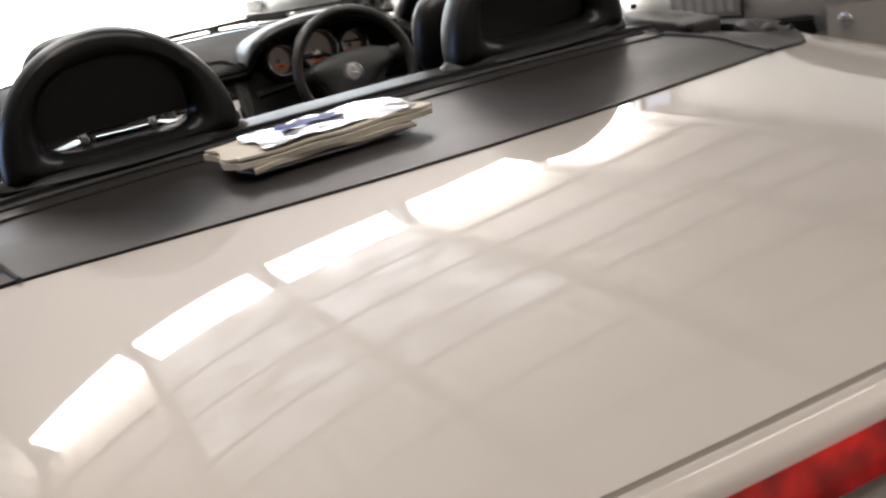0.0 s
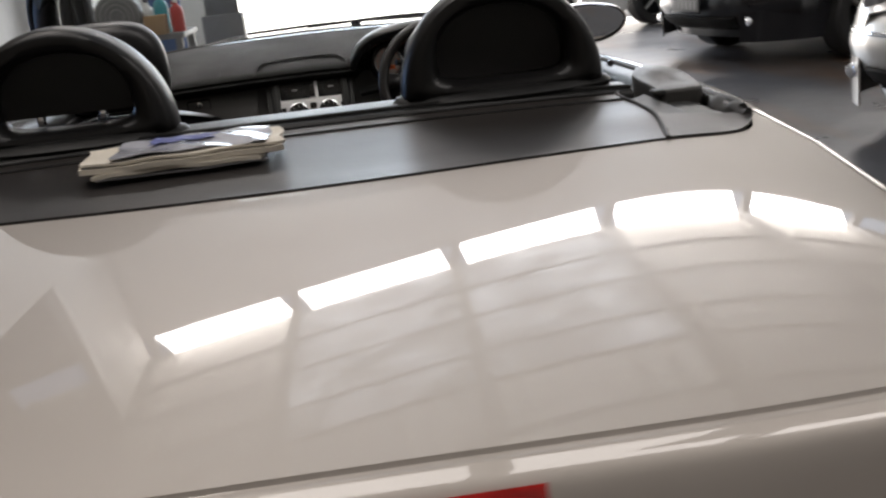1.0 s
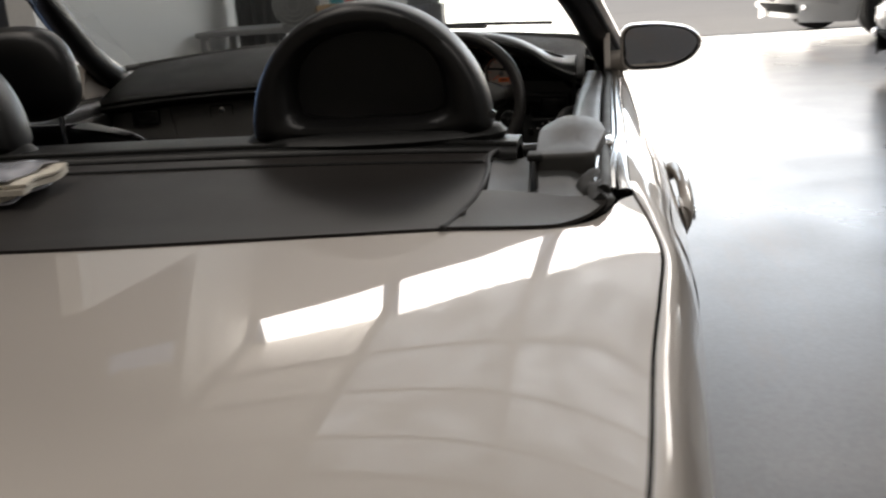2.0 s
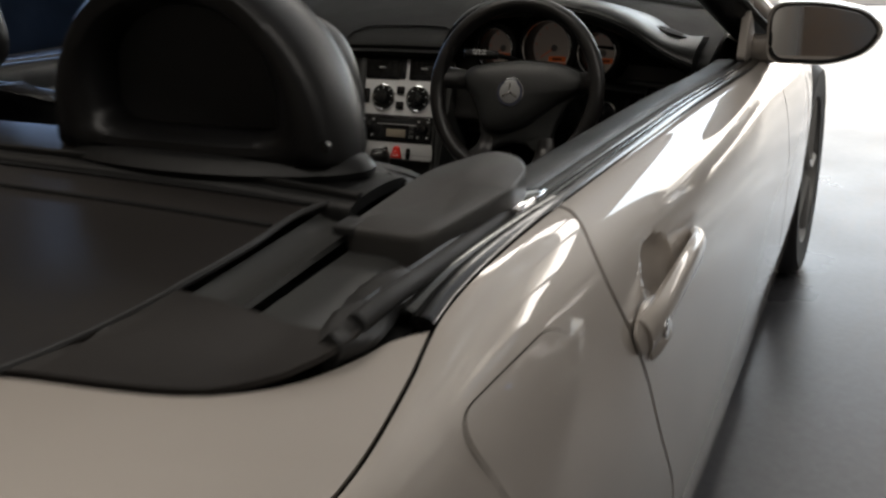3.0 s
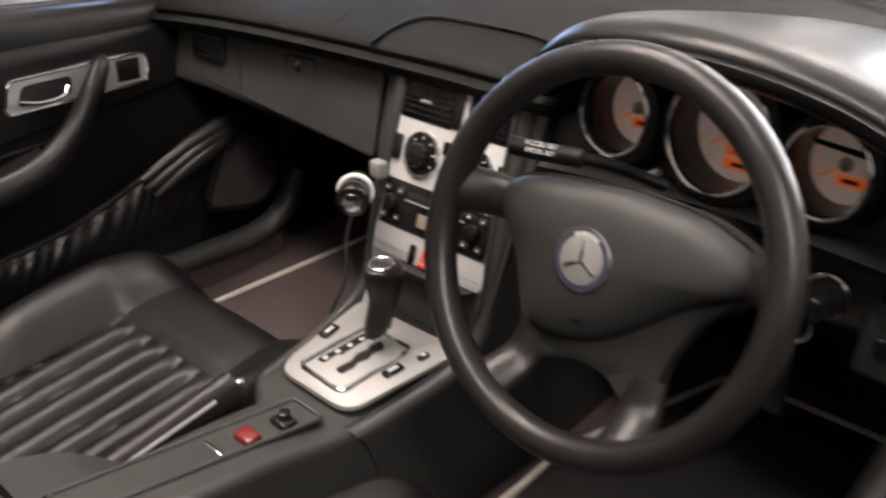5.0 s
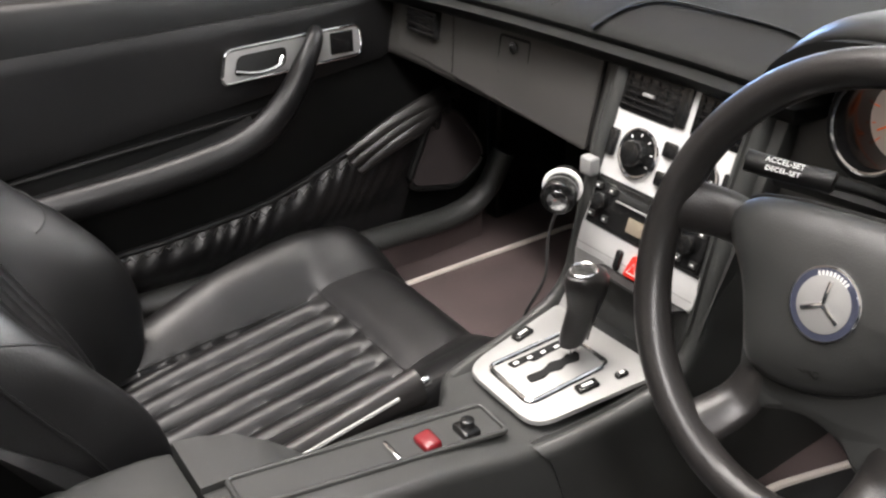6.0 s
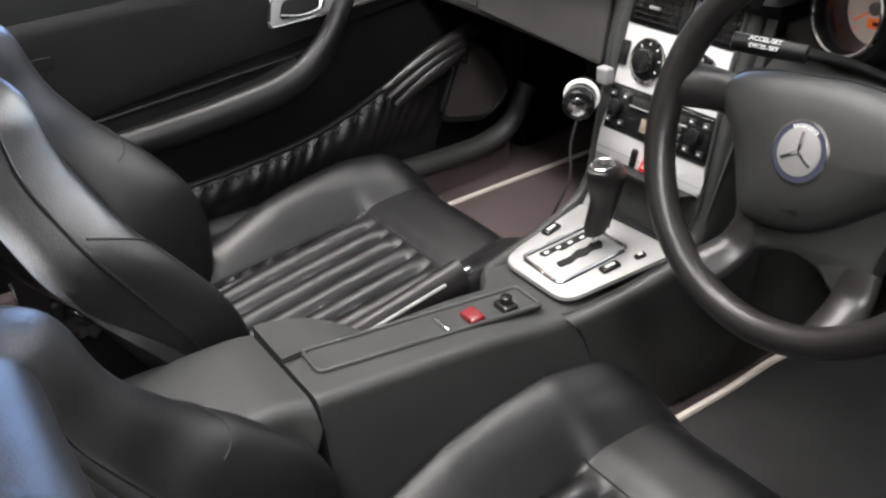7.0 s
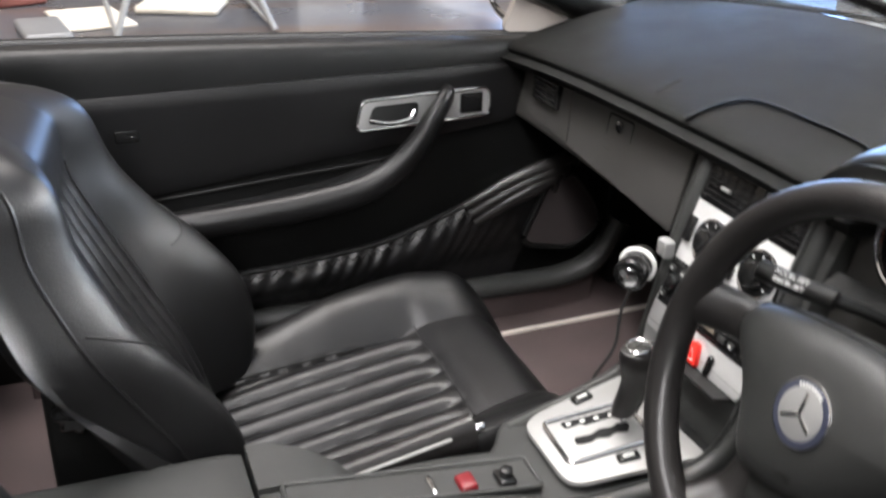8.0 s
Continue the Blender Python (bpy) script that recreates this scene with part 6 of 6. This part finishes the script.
        part("pocket_fold", tube(spline([(s * (0.650 - 0.002 * k), 2.46 + 0.01 * k, hem(2.46) - o), (s * (0.640 - 0.003 * k), 2.54, hem(2.54) + 0.004 - o), (s * (0.634 - 0.003 * k), 2.61 - 0.008 * k, hem(2.61) + 0.008 - o), (s * (0.638 - 0.002 * k), 2.665 - 0.018 * k, 0.682 - o), (s * 0.648, 2.684 - 0.022 * k, 0.664 - 1.4 * o)], 20), lambda q: 0.006 + 0.007 * math.sin(math.pi * q), 10, flat=1.2), wheel_leather, d, "rolled leather fold")
    spk = rounded([(2.575, 0.512), (2.690, 0.490), (2.750, 0.535), (2.725, 0.590), (2.676, 0.650), (2.630, 0.640)], 0.030, 6)
    part("speaker_grille", loft([[(s * x, 2.67 + (p[0] - 2.67) * q, 0.565 + (p[1] - 0.565) * q) for p in spk] for q, x in ((1.0, 0.70), (1.0, 0.652), (0.95, 0.646), (0.5, 0.644))]), speaker_cloth, d, "plum-brown loudspeaker grille coloured darker for shade")
    part("speaker_rim", tube([(s * 0.650, p[0], p[1]) for p in spk], 0.007, 10, True), soft_trim, d)
    return d


door_trim(-1)
door_trim(1)
for s in (1, -1):
    part("sill_trim", tube(spline([(s * 0.655, 1.75, 0.428), (s * 0.650, 2.2, 0.430), (s * 0.650, 2.55, 0.428), (s * 0.648, 2.68, 0.434), (s * 0.643, 2.745, 0.468), (s * 0.640, 2.785, 0.540)], 30), 0.026, 12, flat=0.8), trim, car, "charcoal door sill trim")
    part("sill_side", rbox(s * 0.662, 2.22, 0.385, 0.03, 1.05, 0.09, 0.006), carpet, car)
    part("kick_panel", rbox(s * 0.70, 2.90, 0.55, 0.04, 0.20, 0.36, 0.01), soft_trim, car)

# papers on the cover
pm = Matrix.Translation((-0.135, 1.075, 0.938)) @ pose(0, 0, 0, 0, 0, 4)
pp = empty("paper_stack")
tagged(pp, "creased pile of papers in a clear sleeve on the cover", "papers")


def leaf(x0, x1, y0, y1, z, t, wob, seed):
    rr = random.Random(seed)
    ph = rr.uniform(0, 6)

    def f(u, v):
        x, y = x0 + (x1 - x0) * u, y0 + (y1 - y0) * v
        return pm @ Vector((x + 0.004 * math.sin(9 * v + ph), y + 0.003 * math.sin(7 * u + ph), z + wob * (0.5 + 0.5 * math.sin(5 * u + ph) * math.cos(4 * v + ph)) + wob * 0.3 * math.sin(17 * u + 9 * v + ph)))
    return sheet(f, 30, 16, t, (0, 0, 1))


part("sleeve", leaf(-0.13, 0.12, -0.045, 0.085, 0.0045, 0.003, 0.001, 1), plastic_film, pp)
part("folded_sheet", leaf(-0.128, 0.115, -0.052, 0.085, 0.012, 0.006, 0.003, 2), paper, pp, "folded cream paper")
part("folded_sheet", leaf(-0.150, 0.145, -0.050, 0.090, 0.021, 0.008, 0.003, 3), paper, pp, "folded cream paper")
part("envelope", leaf(-0.148, 0.148, -0.046, 0.085, 0.0265, 0.0035, 0.004, 4), paper, pp)
part("clear_sleeve", leaf(-0.100, 0.130, -0.040, 0.095, 0.031, 0.0015, 0.005, 5), plastic_film, pp, "clear plastic sleeve over blue print")
part("print_block", leaf(-0.05, 0.05, 0.03, 0.075, 0.0345, 0.0008, 0.003, 6), ink, pp)

# ---- parked cars ----
def parked_car(name, label, mat, px, py, turn, length=4.5, width=1.78, chrome_strip=True):
    """A saloon with its nose at px, py; turn: degrees by which its nose turns from -y."""
    c = empty(name)
    tagged(c, label, "car", "cars parked along the hall")
    m = Matrix.Translation((px, py, FL)) @ pose(0, 0, 0, 0, 0, turn)
    w2 = width / 2
    plan = table([(0, 0.55), (0.10, 0.72), (0.35, 0.90), (0.8, 0.98), (1.5, 1.0), (3.6, 1.0), (4.2, 0.94), (4.5, 0.72)])
    topz = table([(0, 0.62), (0.12, 0.70), (0.4, 0.78), (0.9, 0.86), (1.35, 0.93), (2.0, 0.95), (3.5, 0.97), (4.2, 0.95), (4.5, 0.82)])

    def skin(u, v):
        y = length * u
        s = 2 * v - 1
        wy, zt = plan(4.5 * u) * w2, topz(4.5 * u)
        a = abs(s)
        if a < 0.5:
            return m @ Vector((s * 2 * wy * 0.90, y, zt - 0.03 * (a * 2) ** 3))
        q = (a - 0.5) * 2
        z = zt - 0.03 - (zt - 0.22) * q
        arch_ = 0
        for yw in (0.82, length - 0.95):
            d = abs(y - yw)
            if d < 0.36:
                arch_ = max(arch_, math.sqrt(0.36 ** 2 - d * d) + 0.30)
        z = max(z, arch_ if arch_ else 0.18)
        return m @ Vector((math.copysign(wy * (0.90 + 0.10 * math.sin(min(1, q * 2.2) * math.pi / 2)) - 0.03 * wy * max(0, q - 0.6), s), y, z))
    body = part("body", sheet(skin, 90, 40, 0.01), mat, c)
    part("under", rbox(0, 0, 0, width * 0.80, length * 0.72, 0.35, 0.02, m=m @ Matrix.Translation((0, length / 2, 0.38))), black_and_shade, c)

    def nose(u, v):
        s = 2 * u - 1
        z = 0.62 - 0.40 * v
        bulge = 0.10 * math.sin(math.pi * min(1, v * 1.25)) ** 0.7
        return m @ Vector((s * w2 * (0.60 + 0.30 * math.sin(math.pi * min(1.0, 0.25 + v * 0.6))), 0.02 - bulge + 0.34 * abs(s) ** 3.2, z))
    part("bumper", sheet(nose, 40, 16, 0.01, None), mat, c)
    part("intake", sheet(lambda u, v: nose(0.22 + 0.56 * u, 0.62 + 0.24 * v) + m.to_3x3() @ Vector((0, -0.012, 0)), 24, 4, 0.02), black_and_shade, c)
    grille = part("grille", sheet(lambda u, v: m @ Vector(((2 * u - 1) * 0.34 * (1 - 0.15 * v), -0.045 + 0.05 * (2 * u - 1) ** 2, 0.75 - 0.15 * v)), 16, 6, 0.02), gloss_black, c)
    for k in range(4):
        part("grille_bar", tube([m @ Vector((x * 0.33, -0.062 + 0.05 * x * x, 0.735 - 0.035 * k)) for x in (-1, -0.5, 0, 0.5, 1)], 0.007, 6), chrome, grille, "chrome grille bar")
    part("grille_frame", tube([m @ Vector(p) for p in ((-0.36, -0.01, 0.76), (0, -0.06, 0.765), (0.36, -0.01, 0.76), (0.30, -0.02, 0.60), (0, -0.065, 0.595), (-0.30, -0.02, 0.60))], 0.010, 6, True), chrome, grille)
    part("star_disc", disc(0.062, 0.012, 28, m @ pose(0, -0.068, 0.675, 90), 0.003), chrome, grille, "round chrome emblem")
    pl = part("number_plate", rbox(0, 0, 0, 0.372, 0.012, 0.134, 0.006, 2, m @ pose(0, -0.125, 0.465)), gloss_black, c, "dark number plate")
    part("plate_face", rbox(0, 0, 0, 0.35, 0.004, 0.105, 0.003, 2, m @ pose(0, -0.133, 0.465)), steel, pl)
    for k in range(6):
        part("plate_bar", rbox(0, 0, 0, 0.030, 0.003, 0.068, 0.0, 2, m @ pose(-0.13 + 0.052 * k, -0.1365, 0.465)), satin, pl)
    for s in (-1, 1):
        part("headlight", loft([[m @ Vector((s * (0.50 + r * 1.2 * math.cos(2 * math.pi * k / 24)), 0.03 + d + 0.9 * max(0.0, r * math.cos(2 * math.pi * k / 24)), 0.66 + r * 0.85 * math.sin(2 * math.pi * k / 24))) for k in range(24)] for r, d in ((0.105, 0.06), (0.100, 0.012), (0.09, 0.002), (0.05, -0.006), (0.01, -0.008))]), lamp_glass, c, "clear headlight")
        part("fog_light", disc(0.032, 0.02, 20, m @ pose(s * 0.56, 0.03, 0.34, 90), 0.004), chrome, c)
        if chrome_strip:
            part("chrome_strip", tube([nose(0.5 + s * 0.5 * q, 0.26) + m.to_3x3() @ Vector((s * 0.004, -0.008, 0)) for q in (0.3, 0.45, 0.6, 0.75, 0.85, 0.93, 0.99)], 0.011, 8), chrome, c)
        for yw in (0.82, length - 0.95):
            wh = empty("wheel", parent=c)
            wm_ = m @ Matrix.Translation((s * (w2 - 0.10), yw, 0.315)) @ pose(0, 0, 0, 0, 90, 0)
            prof = [(0.21, -0.10), (0.295, -0.105), (0.313, -0.085), (0.315, 0.0), (0.313, 0.085), (0.295, 0.105), (0.21, 0.10)]
            part("tyre", loft([[wm_ @ Vector((r * math.cos(2 * math.pi * i / 40), r * math.sin(2 * math.pi * i / 40), h)) for r, h in prof] for i in range(41)], False), rubber, wh)
            part("rim", loft([[wm_ @ Vector((r * math.cos(2 * math.pi * i / 40), r * math.sin(2 * math.pi * i / 40), h)) for r, h in ((0.218, -0.10), (0.20, 0.0), (0.218, 0.10))] for i in range(41)], False), satin, wh)
            part("dish", disc(0.20, 0.02, 32, wm_), black_and_shade, wh)
            for k in range(5):
                a = 2 * math.pi * k / 5 + 0.4
                part("spoke", tube([wm_ @ Vector((q * math.cos(a), q * math.sin(a), s * 0.075)) for q in (0.02, 0.1, 0.205)], 0.034, 8, flat=0.5), satin, wh)
            part("hub", disc(0.05, 0.03, 20, wm_ @ Matrix.Translation((0, 0, s * 0.06 - 0.01)), 0.004), satin, wh)
    # cabin
    cab = [(1.20, 0.93, 0.78), (1.95, 1.38, 0.60), (2.4, 1.43, 0.58), (3.1, 1.40, 0.58), (3.95, 0.97, 0.72)]
    gl = [[m @ Vector(p) for p in ((-w * 1.0, y, 0.92), (-w * 0.86, y, (z + 0.92) / 2 + 0.05), (-w * 0.80, y, z), (w * 0.80, y, z), (w * 0.86, y, (z + 0.92) / 2 + 0.05), (w * 1.0, y, 0.92))] for y, z, w in cab]
    part("glasshouse", loft(gl), gloss_black, c, "dark tinted windows")
    part("roof", sheet(lambda u, v: m @ Vector(((2 * v - 1) * 0.50, 1.98 + 1.15 * u, 1.405 + 0.03 * math.sin(math.pi * u) - 0.02 * (2 * v - 1) ** 2)), 12, 8, 0.02), mat, c)
    for s in (-1, 1):
        part("pillar", tube([m @ Vector((s * 0.72, 1.18, 0.94)), m @ Vector((s * 0.50, 1.96, 1.39))], 0.03, 8), mat, c)
        part("pillar", tube([m @ Vector((s * 0.50, 3.1, 1.40)), m @ Vector((s * 0.68, 3.95, 0.97))], 0.05, 8), mat, c)
        part("door_mirror", rbox(0, 0, 0, 0.20, 0.10, 0.13, 0.04, 4, m @ pose(s * 0.93, 1.45, 0.98)), mat, c)
    return c


parked_car("parked_saloon", "silver saloon with chrome grille parked nose out", paint_far, 2.49, 3.23, -75)
parked_car("parked_saloon", "black saloon with chrome bumper strips parked nose out", paint_black, 2.81, 6.89, -75)
parked_car("parked_saloon", "white saloon parked near the bright door opening", paint_white, 2.62, 11.1, -75, chrome_strip=False)

# ---- bench corner beyond the bonnet ----
wall_strip("wall_left_front", -3.62, -3.46, 9.2, HY1, FL, "tall white painted side wall beside the doorway")
tagged(box_part("partition_wall", -2.52, -2.36, 5.0, HY1, FL, 3.2, wall_white), "white painted partition wall beside the bright doorway", kind="structure")
bench = empty("workbench")
tagged(bench, "cluttered steel workbench against the white partition", "workbench")
box_part("top", -2.3, -1.05, 7.0, 7.7, 0.80, 0.84, steel, bench, r=0.005)
for x in (-2.25, -1.10):
    for y in (7.05, 7.65):
        box_part("leg", x - 0.025, x + 0.025, y - 0.025, y + 0.025, FL, 0.80, steel, bench)


def bottle(x, y, z, r, h, mat, capm, label):
    b = empty("bottle")
    tagged(b, label, "bottle", "bottles on the bench")
    prof = [(0.6, 0.0), (1, 0.02), (1, 0.62), (0.85, 0.74), (0.38, 0.82), (0.36, 0.90)]
    part("body", loft([[(x + r * q * math.cos(2 * math.pi * k / 20), y + r * q * math.sin(2 * math.pi * k / 20), z + h * t) for k in range(20)] for q, t in prof]), mat, b)
    part("cap", disc(r * 0.42, h * 0.12, 16, Matrix.Translation((x, y, z + h * 0.89)), 0.003), capm, b)
    return b


teal = material("teal_plastic", (0.03, 0.30, 0.36), 0.35)
blue_paint = material("blue_painted_steel", (0.05, 0.12, 0.30), 0.45, 0, 0, 0.15, 2)
card = material("brown_cardboard", (0.36, 0.24, 0.13), 0.85, 0, 0, 0.12, 6)
red_plastic = material("red_plastic_can", (0.55, 0.05, 0.04), 0.4)
bottle(-1.22, 7.2, 0.84, 0.055, 0.30, teal, white_print, "teal plastic spray bottle")
bottle(-1.33, 7.25, 0.84, 0.05, 0.26, white_print, blue_enamel, "white plastic bottle with blue cap")
bottle(-1.10, 7.15, 0.84, 0.05, 0.24, red_plastic, white_print, "red plastic bottle with white cap")
bottle(-1.15, 7.35, 0.84, 0.045, 0.22, white_print, red_plastic, "white bottle with red cap")
cb = tagged(box_part("cardboard_box", -1.32, -1.17, 6.98, 7.12, 0.84, 0.98, card, r=0.004), "small brown cardboard box on the bench", "box")
crate = tagged(box_part("storage_box", -1.62, -1.36, 7.3, 7.6, 0.84, 1.02, blue_paint, r=0.01), "blue storage box with lid on the bench", "box")
heater = empty("fan_heater")
tagged(heater, "grey round fan standing on the bench", "fan")
part("drum", disc(0.17, 0.16, 36, Matrix.Translation((-1.50, 7.16, 1.0)) @ pose(0, 0, 0, 90), 0.03), steel, heater)
for k in range(4):
    part("guard_ring", ring(0.05 + 0.035 * k, 0.004, Matrix.Translation((-1.50, 6.99, 1.0)) @ pose(0, 0, 0, 90), 32, 6), satin, heater)
part("foot", rbox(-1.50, 7.1, 0.85, 0.22, 0.18, 0.03, 0.008), steel, heater)
door_leaf = empty("door_1")
tagged(door_leaf, "open blue painted steel door leaf", kind="structure")
box_part("leaf", -1.72, -1.42, 9.4, 9.45, FL, 2.3, blue_paint, door_leaf, r=0.004)
box_part("door_handle", -1.46, -1.43, 9.34, 9.4, 1.1, 1.2, chrome, door_leaf, r=0.004)
tagged(box_part("window_panel", -1.36, -1.0, 10.6, 10.66, 0.8, 1.9, steel, r=0.004), "grey framed window panel leaning beside the doorway", "panel")
tagged(box_part("panel_foot", -1.40, -0.96, 10.5, 10.76, FL, 0.8, steel, r=0.01), "low grey steel cabinet", "cabinet")
cur = empty("dark_curtain")
tagged(cur, "black hanging rubber curtain", "curtain")
part("sheet", sheet(lambda u, v: Vector((-2.30 + 0.42 * u, 7.9 + 0.05 * math.sin(u * 25), 2.6 - 2.44 * v)), 40, 6, 0.01), rubber, cur)
part("rail", tube([(-2.4, 7.9, 2.62), (-1.8, 7.9, 2.62)], 0.02, 8), steel, cur)

# ---- clutter on the floor beside the passenger door ----
rust_red = material("faded_brown_red_plastic", (0.20, 0.065, 0.05), 0.6, 0, 0, 0.3, 9)
rack = empty("steel_trestle")
tagged(rack, "bare steel trestle frame with splayed legs", "trestle")
for y0, y1, dx in ((2.05, 2.30, 0.0), (2.05, 2.30, -0.9), (2.62, 2.82, 0.0), (2.62, 2.82, -0.9)):
    part("leg", tube([(-4.05 + dx, y0 if y0 < 2.3 else y1, FL + 0.018), (-4.25 + dx * 0.6, 2.42, FL + 1.0)], 0.018, 8), satin, rack)
part("rail", tube([(-4.05, 2.05, FL + 0.03), (-4.95, 2.05, FL + 0.03)], 0.014, 8), satin, rack)
part("rail", tube([(-4.05, 2.82, FL + 0.03), (-4.95, 2.82, FL + 0.03)], 0.014, 8), satin, rack)
part("top", rbox(-4.55, 2.42, FL + 1.01, 0.6, 0.1, 0.03, 0.005), satin, rack)
for k, (x, y, sx, sy, sz, rz, mt, nm, lb) in enumerate((
        (-4.55, 1.95, 0.5, 0.35, 0.02, 12, paper, "cardboard_sheet", "pale flattened cardboard on the floor"),
        (-4.75, 2.45, 0.35, 0.45, 0.04, -20, paper, "cardboard_sheet", "pale flattened cardboard on the floor"),
        (-5.15, 1.55, 0.36, 0.28, 0.16, 25, rust_red, "plastic_crate", "faded brown-red plastic crate on the floor"),
        (-5.2, 3.4, 0.5, 0.4, 0.22, -10, paint_white, "white_tub", "white plastic tub on the floor"),
        (-5.4, 4.3, 0.3, 0.3, 0.3, 15, paint_white, "white_tub", "white plastic tub on the floor"),
        (-4.25, 1.72, 0.42, 0.22, 0.05, 8, steel, "steel_tray", "grey steel tray on the floor"))):
    tagged(part(nm, rbox(0, 0, 0, sx, sy, sz, min(0.02, sz * 0.4), 3, pose(x, y, FL + sz / 2 + 0.001, 0, 0, rz)), mt), lb, nm.split("_")[-1])
